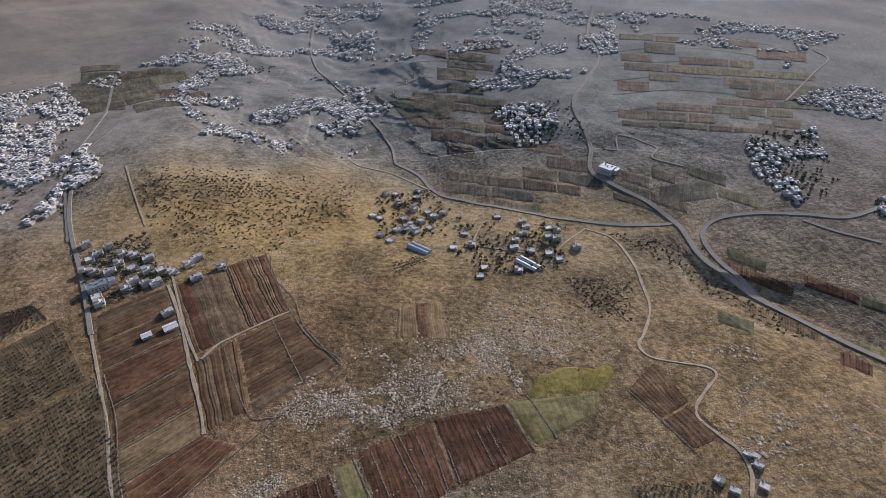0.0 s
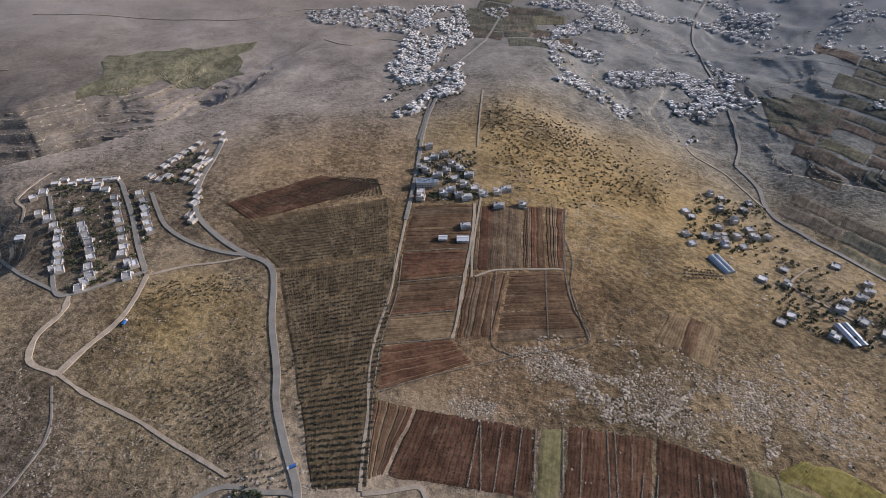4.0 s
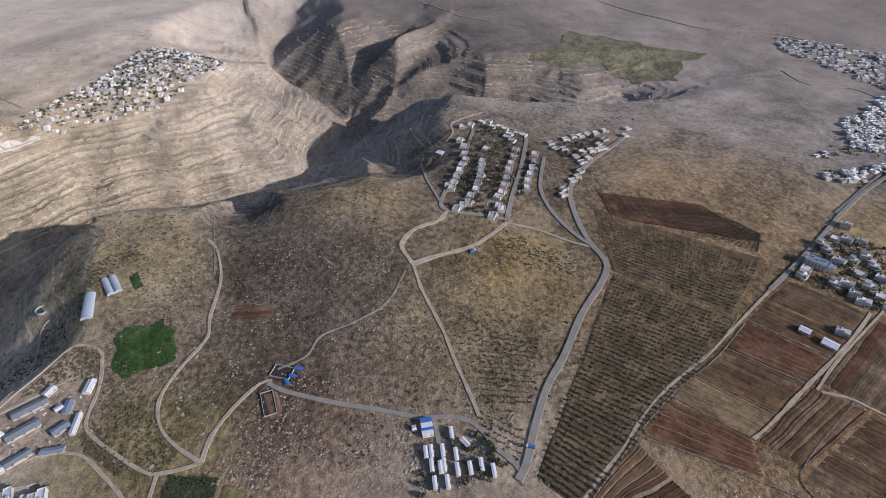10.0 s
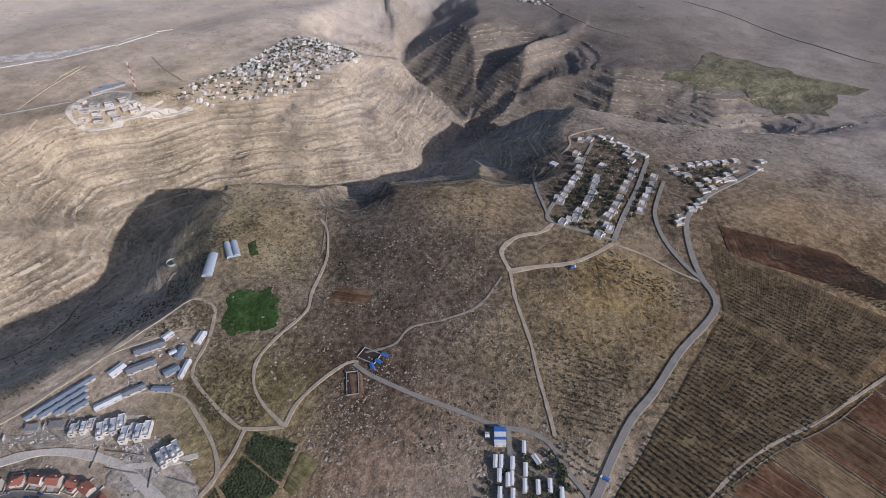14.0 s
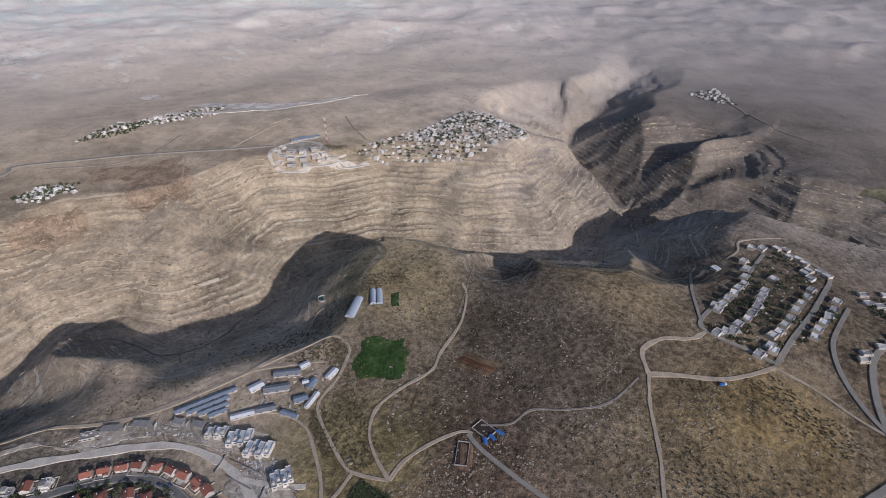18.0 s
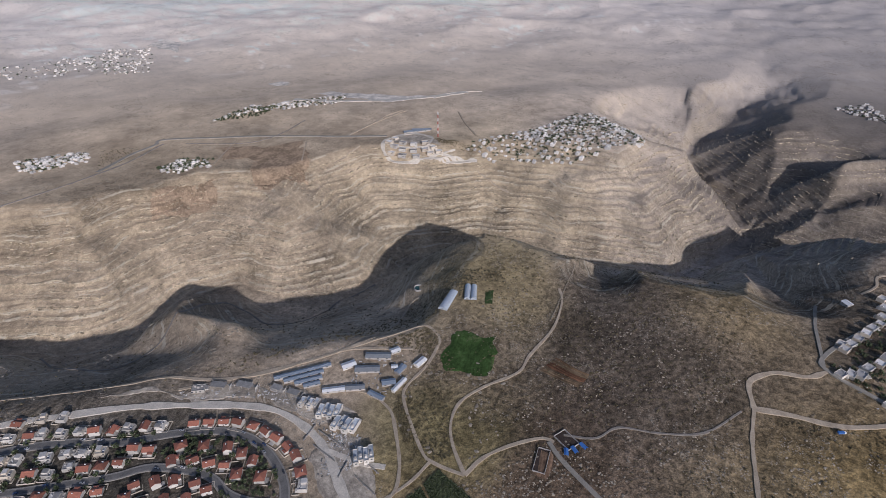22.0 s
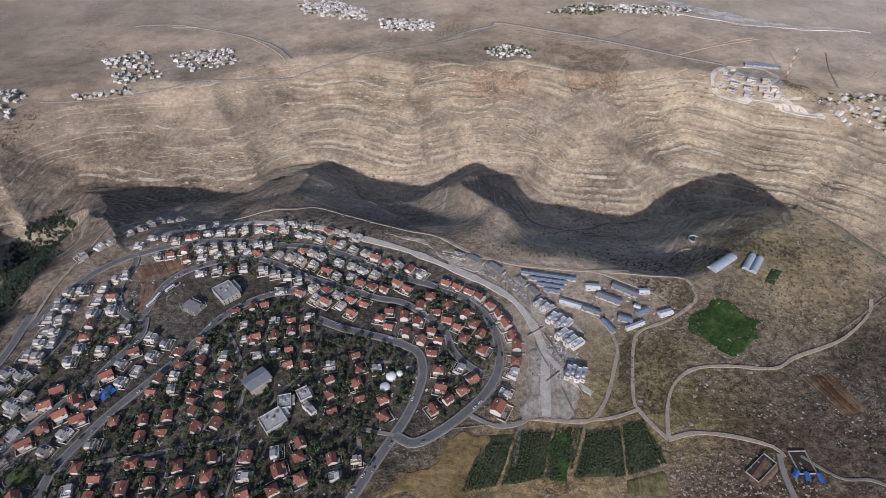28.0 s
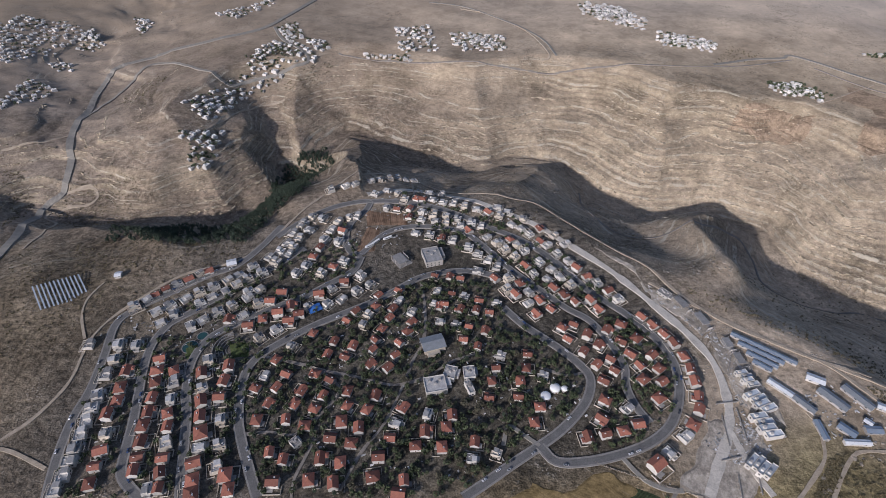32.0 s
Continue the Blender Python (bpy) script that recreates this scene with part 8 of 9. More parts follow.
for k, (kind, rows, quad) in enumerate(STRIPS):
    q = np.array(quad, float)
    a = max(np.hypot(*(q[1] - q[0])), np.hypot(*(q[2] - q[3])))
    b = max(np.hypot(*(q[3] - q[0])), np.hypot(*(q[2] - q[1])))
    nu, nv = min(60, max(6, int(a / 4))), min(60, max(6, int(b / 4)))
    u, v = [g.ravel() for g in np.meshgrid(np.linspace(0, 1, nu), np.linspace(0, 1, nv), indexing="ij")]
    p = q[0] * ((1 - u) * (1 - v))[:, None] + q[1] * (u * (1 - v))[:, None] + q[2] * (u * v)[:, None] + q[3] * ((1 - u) * v)[:, None]
    edge = np.minimum.reduce([u, 1 - u, v, 1 - v])
    soft = 110 if kind == "palegreen" else 22
    p = p + (80.0 if kind == "palegreen" else 14.0 if kind in ("green", "yellow", "grass", "farred", "site", "quarry") else 2.2) * np.stack([fbm(p[:, 0], p[:, 1], soft, 3, 101), fbm(p[:, 0], p[:, 1], soft, 3, 102)], 1)
    z = land(p[:, 0], p[:, 1]) + np.where(edge < 1e-6, -0.3, 0.22 + 0.006 * (k % 23)) + 0.0006 * np.hypot(p[:, 0], p[:, 1])
    if rows:
        z = z + 0.10 * np.sin(u * a / (3.0 + rows) * 2 * np.pi) * (edge > 1e-6)
    f = [(i * nv + j, (i + 1) * nv + j, (i + 1) * nv + j + 1, i * nv + j + 1) for i in range(nu - 1) for j in range(nv - 1)]
    mesh = bpy.data.meshes.new("field")
    mesh.from_pydata(np.c_[p, z].tolist(), [], f)
    lie = mesh.attributes.new("rows", "FLOAT_VECTOR", "POINT")
    lie.data.foreach_set("vector", np.c_[u * a + 37.0 * k, v * b, np.zeros(len(u))].astype(np.float32).ravel())
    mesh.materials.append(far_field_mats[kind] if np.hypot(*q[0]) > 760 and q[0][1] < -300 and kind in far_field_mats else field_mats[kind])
    tagged(new("field", mesh), FIELD_LOOK[kind][1] + " on the hillside", "field", kind="structure")

# ---- dry-stone walls along the fields ----
ROCKS = []
rock_rng = random.Random(5)
for k in range(6):
    bm = bmesh.new()
    bmesh.ops.create_icosphere(bm, subdivisions=1, radius=0.5)
    for v in bm.verts:
        v.co *= rock_rng.uniform(0.72, 1.2)
        v.co.z = v.co.z * 0.62 + 0.12
    bm.verts.index_update()
    ROCKS.append(([tuple(v.co) for v in bm.verts], [tuple(v.index for v in f.verts) for f in bm.faces]))
    bm.free()
for k, line in enumerate(STONE_WALLS):
    c = smooth_line(line, 0.9)
    rng = np.random.default_rng(300 + k)
    c = np.repeat(c, 2, 0) + rng.normal(0, 0.28, (2 * len(c), 2))
    z = land(c[:, 0], c[:, 1]) + rng.uniform(0.25, 0.85, len(c))
    strew("stone_wall", ROCKS, np.c_[c, z], rng.uniform(0, 6.28, len(c)), rng.uniform(0.7, 1.3, len(c)), [STONE], "grey dry-stone wall of loose field stones", "stone wall")

# ---- ledges of broken rock along the canyon slopes ----
LEDGE = vary_by(material("ledge_rock", (0.38, 0.32, 0.23), 0.95, vary=0.35, size=4, fine=0.8), "island", 0.55, 1.5)
SLABS = []
slab_rng = random.Random(8)
for k in range(5):
    v = [(x * slab_rng.uniform(0.75, 1.0), y * slab_rng.uniform(0.7, 1.0), z * slab_rng.uniform(0.7, 1.0)) for z in (-1.0, 0.55) for x, y in ((-1, -0.6), (1, -0.5), (0.85, 0.6), (-0.75, 0.7))]
    SLABS.append((v, [(4, 5, 6, 7)] + [(n, (n + 1) % 4, 4 + (n + 1) % 4, 4 + n) for n in range(4)]))
slope_x = np.gradient(grid, axis=0) / np.gradient(radii[1:])[:, None]
slope_t = (np.roll(grid, -1, 1) - np.roll(grid, 1, 1)) / (radii[1:, None] * wedge)
downhill = np.r_[0.0, (np.arctan2(slope_t, slope_x) + angles[None, :]).ravel()]
bed_level = land(gx, gy, True)
bed_part = bed_level / 6.4 + 2.1 - np.floor(bed_level / 6.4 + 2.1)
bed_rng = np.random.default_rng(77)
rocky = (bed_part > 0.74) & (bed_part < 0.96) & (steep > 0.3) & (steep < 3) & (gr > 480) & (gr < 1750) & (gz < -7)
rocky &= ~((line_distance(gx, gy, CANYON)[2] < 0) & (gr < 950) & (np.abs(gx) < 860))
rocky &= bed_rng.random(len(gx)) < np.clip(0.5 + 3.0 * fbm(gx, gy, 110, 4, 121), 0.02, 1.0) * np.clip(gr / 1000, 0.3, 1) ** 1.5
chosen = np.flatnonzero(rocky)
if len(chosen) > 60000:
    chosen = bed_rng.choice(chosen, 60000, replace=False)
reach_out = 0.7 + 1.5 * bed_rng.random(len(chosen)) ** 2
strew("rock_ledges", SLABS, np.c_[gx[chosen], gy[chosen], gz[chosen] + 0.1], downhill[chosen] + 1.57 + bed_rng.normal(0, 0.25, len(chosen)),
      np.c_[reach_out * 1.9, reach_out * 0.9, 0.5 + 0.55 * reach_out], [LEDGE], "thin broken ledges of pale limestone along canyon slopes", "rock ledges")

# ---- houses ----
rng = random.Random(11)
SETTLEMENT = "houses of the hilltop settlement"
red_kinds = [tiled_house(10.6, 8.8, 3.6, "gable", "cream-walled house with a red tiled gable roof"),
             tiled_house(11.2, 9.4, 4.2, "hip", "white house with a red tiled hip roof"),
             tiled_house(10.2, 8.6, 5.6, "gable", "two-storey white house with a red tiled roof"),
             tiled_house(11.0, 8.4, 3.8, "wing", "white house with a red roof and a porch")]
white_kinds = [flat_house(11.5, 9.2, 4.2, PLASTER, "white two-storey house with a flat parapet roof", SETTLEMENT, upper=0.45),
               flat_house(12.0, 9.0, 3.3, PLASTER, "low white house with a flat roof", SETTLEMENT, upper=0.55),
               flat_house(11.0, 9.6, 4.6, CREAM, "cream stone-faced house with a flat roof", SETTLEMENT, upper=0.5)]
cream_kinds = [flat_house(12.0, 8.6, 3.1, PLASTER, "low white terrace house with a flat roof", "houses of the second settlement", upper=0.0, kind="terrace_house"),
               flat_house(11.0, 9.0, 3.6, CREAM, "cream house with a flat roof", "houses of the second settlement", upper=0.0, kind="terrace_house")]
village_kinds = [flat_house(12.5, 10.0, 3.4, PLASTER, "white plastered village house with roof tanks", "houses of the village", "barrels", 0.4, "village_house"),
                 flat_house(11.0, 10.5, 3.0, CREAM, "stone village house with a flat roof", "houses of the village", "barrels", 0.0, "village_house"),
                 flat_house(11.5, 9.5, 4.8, CREAM, "two-storey stone village house", "houses of the village", "barrels", 0.5, "village_house")]
caravan_kinds = [caravan("white mobile home on concrete footings")]
KINDS = {"r": red_kinds, "R": red_kinds, "w": white_kinds, "c": cream_kinds, "v": village_kinds, "k": caravan_kinds}
USED = {id(k): False for group in KINDS.values() for k in group}
house_points = []
for kind, turn, wide, deep, places in HOUSES:
    for n, (x, y) in enumerate(places):
        proto = rng.choice(KINDS[kind])
        a = turn
        if turn == 999:
            (x0, y0), (x1, y1) = places[max(n - 1, 0)], places[min(n + 1, len(places) - 1)]
            a = math.degrees(math.atan2(y1 - y0, x1 - x0))
        a += rng.choice((0, 180)) + rng.uniform(-9, 9) * (kind != "k")
        if kind in "rw" and rng.random() < 0.3:
            a += 90
        base_w = {"k": 11.5, "w": 13.2, "c": 10.2, "r": 12.2, "R": 12.0}.get(kind, 11.3)
        s = (1.0 if kind == "k" else wide / base_w * rng.uniform(0.9, 1.06))
        m = Matrix.Translation((x, y, float(land(x, y)) + (0.9 if kind == "k" else 0.25))) @ Matrix.Rotation(radians(a), 4, "Z") @ Matrix.Diagonal((s, s, min(s, 1.06), 1))
        if USED[id(proto)]:
            copy_thing(proto, m)
        else:
            loc, rot, _ = m.decompose()
            proto.matrix_basis = Matrix.LocRotScale(loc, rot, None)
            USED[id(proto)] = True
        house_points.append((x, y, 0.6 * wide))

# ---- sheds, greenhouses and larger buildings ----
def long_shed(l, w, h, roof, wall, label):
    s = base("shed", label, "shed")
    bm = bmesh.new()
    box(bm, 0, 0, -FOOT, l - 0.6, w - 0.6, h + FOOT)
    gable_ends(bm, 0, 0, h, l - 0.6, w - 0.6, w * 0.13)
    part("outer_wall", bm, wall, s)
    n, rise, b = max(3, int(l / 7)), w * 0.13, w / 2 + 0.4
    fs = [(0, 3, 2, 1), (4, 5, 6, 7), (0, 1, 5, 4), (1, 2, 6, 5), (2, 3, 7, 6), (3, 0, 4, 7)]
    for side in (-1, 1):
        for k in range(n):
            bm = bmesh.new()
            x0, x1, lift = -l / 2 + k * l / n + 0.04, -l / 2 + (k + 1) * l / n - 0.04, 0.04 * (k % 2)
            v = [(x0, 0.02 * side, h + rise + 0.05 + lift), (x1, 0.02 * side, h + rise + 0.05 + lift), (x1, side * b, h - 0.1 + lift), (x0, side * b, h - 0.1 + lift)]
            v += [(a, c, d + 0.08) for a, c, d in v]
            solid(bm, v, [f[::-1] for f in fs] if side > 0 else fs)
            part("roof_sheet", bm, roof, s)
    bm = bmesh.new()
    box(bm, 0, 0, h + w * 0.13 + 0.1, l, 0.5, 0.14)
    part("ridge_cap", bm, STEEL, s)
    for k in range(max(2, int(l / 9))):
        x = -l / 2 + (k + 0.5) * l / max(2, int(l / 9))
        for side in (-1, 1):
            pane(s, x, side * (w / 2 - 0.3), h - 1.6, 2.2, 0.9)
    pane(s, l / 2 - 0.3, 0, 0, 2.6, min(3.0, h - 0.4), "y", "sliding_door", STEEL)
    return s


def greenhouse(l, w, h):
    s = base("greenhouse", "arched film-covered tunnel greenhouse", "greenhouse", "greenhouses on the slope")
    bm = bmesh.new()
    steps = 8
    ring = [(w / 2 * math.cos(a), h * math.sin(a)) for a in (math.pi * k / steps for k in range(steps + 1))]
    v = [(x, y, z) for x in (-l / 2, l / 2) for y, z in ring]
    solid(bm, v, [(k, k + 1, steps + 2 + k, steps + 1 + k) for k in range(steps)] + [tuple(range(steps + 1))[::-1], tuple(range(steps + 1, 2 * steps + 2))])
    part("cover", bm, FILM, s)
    for k in range(int(l / 4) + 1):
        x = -l / 2 + k * l / int(l / 4)
        bm = bmesh.new()
        v = [(x + dx, y * k2, z * k2) for y, z in ring for dx, k2 in ((-0.07, 0.985), (0.07, 0.985), (0.07, 1.025), (-0.07, 1.025))]
        quads = [(4 * j + e, 4 * j + (e + 1) % 4, 4 * j + 4 + (e + 1) % 4, 4 * j + 4 + e) for j in range(steps) for e in range(4)]
        solid(bm, v, quads + [(3, 2, 1, 0), tuple(4 * steps + e for e in range(4))])
        part("hoop", bm, STEEL, s)
    pane(s, l / 2 + 0.05, 0, 0, 2.0, 2.2, "y", "door", STEEL)
    return s


def block(l, w, h, label):
    s = base("building", label, "building")
    bm = bmesh.new()
    box(bm, -l * 0.1, 0, -FOOT, l * 0.8, w, h + FOOT)
    part("outer_wall", bm, PLASTER, s)
    bm = bmesh.new()
    box(bm, l * 0.4 + 0.02, w * 0.12, -FOOT, l * 0.2, w * 0.62, h - 1.0 + FOOT)
    part("annex", bm, PLASTER, s)
    bm = bmesh.new()
    rim(bm, -l * 0.1, 0, h, l * 0.8, w)
    part("parapet", bm, PLASTER, s)
    for x, sx, y, sy, z in ((-l * 0.1, l * 0.8 - 0.6, 0, w - 0.6, h), (l * 0.4, l * 0.2, w * 0.12, w * 0.62, h - 1.0)):
        bm = bmesh.new()
        box(bm, x, y, z, sx, sy, 0.15)
        part("roof", bm, METAL_BLUE if h > 7 else FLAT_ROOF, s, "flat pale roof")
    for k in range(3):
        bm = bmesh.new()
        box(bm, -l * 0.3 + k * l * 0.2, w * (0.2 - 0.2 * (k % 2)), h + 0.15, 2.2, 1.8, 1.6)
        part("roof_hatch", bm, RAW, s)
    for k in range(max(2, int(l / 5))):
        x = -l * 0.45 + k * l * 0.75 / max(2, int(l / 5))
        for side in (-1, 1):
            for z in ([1.0, 4.2] if h > 6 else [1.2]):
                pane(s, x, side * w / 2, z, 1.7, 1.4)
    pane(s, -l * 0.5, 0, 0.1, 1.4, 2.2, "y", "door", DOOR)
    return s


def stepped(l, w, h):
    """A row of joined units, each a step lower and set back from the last."""
    s = base("terraced_building", "new stepped apartment row with pale blue-grey roofs", "building", "new apartment rows of the ring")
    n = 4
    for k in range(n):
        x, y, top = -l / 2 + (k + 0.5) * l / n, (1.8 if k % 2 else -1.2), h + (0.9, 0.0, 1.8, 0.6)[k]
        bm = bmesh.new()
        box(bm, x, y, -FOOT, l / n - 0.06, w, top + FOOT)
        rim(bm, x, y, top, l / n - 0.06, w)
        box(bm, x, y - w * 0.2, top, 2.2, 2.6, 2.2)
        unit = part("unit", bm, PLASTER, s)
        bm = bmesh.new()
        box(bm, x, y, top, l / n - 0.6, w - 0.54, 0.12)
        part("roof", bm, NEW_ROOF, unit, "pale blue-grey flat roof")
        bm = bmesh.new()
        box(bm, x, y + w / 2 + 1.4, -FOOT, l / n - 0.5, 2.76, FOOT + top * 0.45)
        part("terrace", bm, RAW, unit)
        for side in (-1, 1):
            pane(s, x, y + side * w / 2, top - 1.9, 1.7, 1.3)
    return s


def raw_frame(l, w, h):
    s = base("unfinished_building", "unfinished grey concrete frame with bare columns", "building site", "unfinished houses of the ring")
    bm = bmesh.new()
    box(bm, 0, 0, -FOOT, l, w, FOOT + 0.4)
    part("ground_slab", bm, RAW, s)
    for x in np.linspace(-l / 2 + 0.4, l / 2 - 0.4, max(3, int(l / 5))):
        for y in (-w / 2 + 0.4, 0, w / 2 - 0.4):
            bm = bmesh.new()
            box(bm, float(x), y, 0.4, 0.4, 0.4, h + (1.2 if y else 0))
            part("column", bm, RAW, s)
    bm = bmesh.new()
    box(bm, -l * 0.12, 0, h + 0.4, l * 0.7, w * 0.9, 0.3)
    part("upper_slab", bm, FLAT_ROOF, s)
    for k in (-0.3, 0.1, 0.42):
        bm = bmesh.new()
        box(bm, k * l, 0.1 * w, 0.4, 0.25, w * 0.6, h * 0.9)
        part("block_wall", bm, PLASTER, s)
    return s


def blue_cabin(l, w, h):
    s = base("cabin", "white site cabin with a blue roof section", "cabin")
    bm = bmesh.new()
    box(bm, 0, 0, -FOOT, l, w, h + FOOT)
    part("outer_wall", bm, PLASTER, s)
    for k, mat in ((-0.25, METAL_WHITE), (0.25, BLUE)):
        bm = bmesh.new()
        box(bm, 0, k * w, h + 0.01, l + 0.4, w / 2 - 0.04, 0.2)
        part("roof_panel", bm, mat, s, "white roof panel" if mat is METAL_WHITE else "blue roof panel")
    for x in (-0.3, 0.3):
        pane(s, x * l, -w / 2, 1.1, 1.4, 1.1)
    pane(s, l / 2, 0, 0.1, 1.0, 2.1, "y", "door", DOOR)
    return s


def hall(l, w, h):
    s = base("hall", "public hall with a pale pitched roof", "hall")
    bm = bmesh.new()
    box(bm, 0, 0, -FOOT, l, w * 0.8, h + FOOT)
    gable_ends(bm, 0, 0, h, l, w * 0.8, w * 0.1)
    part("outer_wall", bm, CREAM, s)
    bm = bmesh.new()
    gable(bm, 0, 0, h, l, w * 0.8, w * 0.1, 1.0, 0.3)
    part("roof", bm, METAL_GREY, s, "grey sheet-metal roof")
    bm = bmesh.new()
    box(bm, -l * 0.1, -w * 0.4 - 2.2, -FOOT, l * 0.6, 4.4, FOOT + 3.4)
    part("annex", bm, CREAM, s)
    for k in range(5):
        pane(s, -l * 0.4 + k * l * 0.2, w * 0.4, h - 3.5, 1.8, 2.4)
    return s


for kind, x, y, turn, l, w, h in BUILDINGS:
    if "shed" in kind:
        w, h = w * 0.78, min(h, 3.4)
    if kind == "shed":
        ob = long_shed(l, w, h, METAL_BLUE, RAW, "long low livestock shed with a blue-grey roof")
    elif kind == "greyshed":
        ob = long_shed(l, w, h, METAL_GREY if int(x) % 3 else METAL_BLUE, RAW, "farm shed with a grey sheet roof")
    elif kind == "whiteshed":
        ob = long_shed(l, w, h, METAL_WHITE, PLASTER, "small shed with a white sheet roof")
    elif kind == "glass":
        ob = greenhouse(l, w, h)
    elif kind == "block":
        ob = block(l, w, h, "large white flat-roofed building")
    elif kind == "stepped":
        ob = stepped(l, w, h)
    elif kind == "frame":
        ob = raw_frame(l, w, h)
    elif kind == "bluebox":
        ob = blue_cabin(l, w, h)
    else:
        ob = hall(l, w, h)
    ob.matrix_basis = Matrix.Translation((x, y, float(land(x, y)) + 0.1)) @ Matrix.Rotation(radians(turn), 4, "Z")
    house_points.append((x, y, max(w, 8) * 0.6))
    for s in np.arange(-l / 2, l / 2 + 0.1, 7):
        house_points.append((x + s * math.cos(radians(turn)), y + s * math.sin(radians(turn)), w * 0.6))

# ---- single things ----
def at(ob, x, y, turn=0.0, up=0.0):
    ob.matrix_basis = Matrix.Translation((x, y, float(land(x, y)) + up)) @ Matrix.Rotation(radians(turn), 4, "Z")
    return ob


def bus():
    b = base("bus", "parked white bus with dark windows", "bus", "parked buses")
    bm = bmesh.new()
    box(bm, 0, 0, 0.45, 11.5, 2.5, 2.6)
    bmesh.ops.bevel(bm, geom=bm.edges[:], offset=0.18, segments=1, affect="EDGES")
    part("body", bm, TANK, b)
    for s in (-1, 1):
        pane(b, 0, s * 1.22, 1.6, 9.6, 0.9, "x", "side_window")
    pane(b, 5.72, 0, 1.4, 2.0, 1.2, "y", "windscreen")
    for x in (-3.4, 3.6):
        for y in (-1.1, 1.1):
            bm = bmesh.new()
            bmesh.ops.create_cone(bm, cap_ends=True, segments=12, radius1=0.5, radius2=0.5, depth=0.3, matrix=Matrix.Translation((x, y, 0.5)) @ Matrix.Rotation(radians(90), 4, "X"))
            part("wheel", bm, RUBBER, b)
    return b


first_bus = at(bus(), -77, 517, 35, 0.6)
for x, y, a in ((-70, 524, 48), (-56, 531, 30)):
    copy_thing(first_bus, Matrix.Translation((x, y, float(land(x, y)) + 0.7)) @ Matrix.Rotation(radians(a), 4, "Z"))


def lorry(paint, label):
    t = base("lorry", label, "lorry")
    bm = bmesh.new()
    box(bm, 2.9, 0, 0.6, 1.9, 2.3, 2.1)
    bmesh.ops.bevel(bm, geom=bm.edges[:], offset=0.15, segments=1, affect="EDGES")
    part("cab", bm, TANK, t)
    bm = bmesh.new()
    box(bm, -1.0, 0, 0.9, 5.6, 2.4, 2.0)
    part("load_box", bm, paint, t)
    pane(t, 3.86, 0, 1.6, 1.9, 0.8, "y", "windscreen")
    for x in (-2.6, 2.7):
        for y in (-1.0, 1.0):
            bm = bmesh.new()
            bmesh.ops.create_cone(bm, cap_ends=True, segments=12, radius1=0.48, radius2=0.48, depth=0.3, matrix=Matrix.Translation((x, y, 0.48)) @ Matrix.Rotation(radians(90), 4, "X"))
            part("wheel", bm, RUBBER, t)
    return t


at(lorry(BLUE, "blue and white lorry by the road"), 234, -136, 60, 0.7)
at(lorry(BLUE, "blue lorry on a dirt road"), 493, -161, -60, 0.75)


def canopy():
    c = base("canopy", "bright blue peaked fabric canopy on posts", "canopy")
    bm = bmesh.new()
    v = []
    for k in range(5):
        for j in range(5):
            x, y = -7 + 3.5 * k, -5.5 + 2.75 * j
            v.append((x, y, 3.0 + 1.6 * (1 - abs(k - 2) / 2) * (1 - abs(j - 2) / 2) + 0.3 * ((k + j) % 2)))
    v += [(a, b, c0 - 0.12) for a, b, c0 in v]
    f = [(k * 5 + j, k * 5 + j + 5, k * 5 + j + 6, k * 5 + j + 1) for k in range(4) for j in range(4)]
    solid(bm, v, f + [tuple(i + 25 for i in q)[::-1] for q in f])
    part("fabric", bm, BLUE, c)
    for x, y in ((-7, -5.5), (7, -5.5), (-7, 5.5), (7, 5.5)):
        bm = bmesh.new()
        box(bm, x, y, -0.5, 0.2, 0.2, 3.5)
        part("post", bm, STEEL, c)
    return c


at(canopy(), -127, 413, 30, 0.2)


def dome_house(r, high, label):
    d = base("dome_house", label, "house")
    bm = bmesh.new()
    bmesh.ops.create_cone(bm, cap_ends=True, segments=20, radius1=r, radius2=r, depth=3.4, matrix=Matrix.Translation((0, 0, 0.7)))
    part("drum", bm, PLASTER, d)
    bm = bmesh.new()
    bmesh.ops.create_uvsphere(bm, u_segments=20, v_segments=12, radius=r + 0.15, matrix=Matrix.Translation((0, 0, 2.4)) @ Matrix.Diagonal((1, 1, high, 1)))
    bmesh.ops.bisect_plane(bm, geom=bm.verts[:] + bm.edges[:] + bm.faces[:], plane_co=(0, 0, 2.4), plane_no=(0, 0, -1), clear_outer=True)
    part("dome", bm, TANK, d)
    pane(d, 0, -r, 0.2, 1.1, 2.0, "x", "door", DOOR)
    return d


at(dome_house(5.0, 0.55, "white plastered dome house"), 108, 305)
at(dome_house(3.2, 0.6, "small pale blue-white dome"), 116.5, 304)
at(dome_house(4.6, 0.25, "round white house with a low dome"), 98, 297)


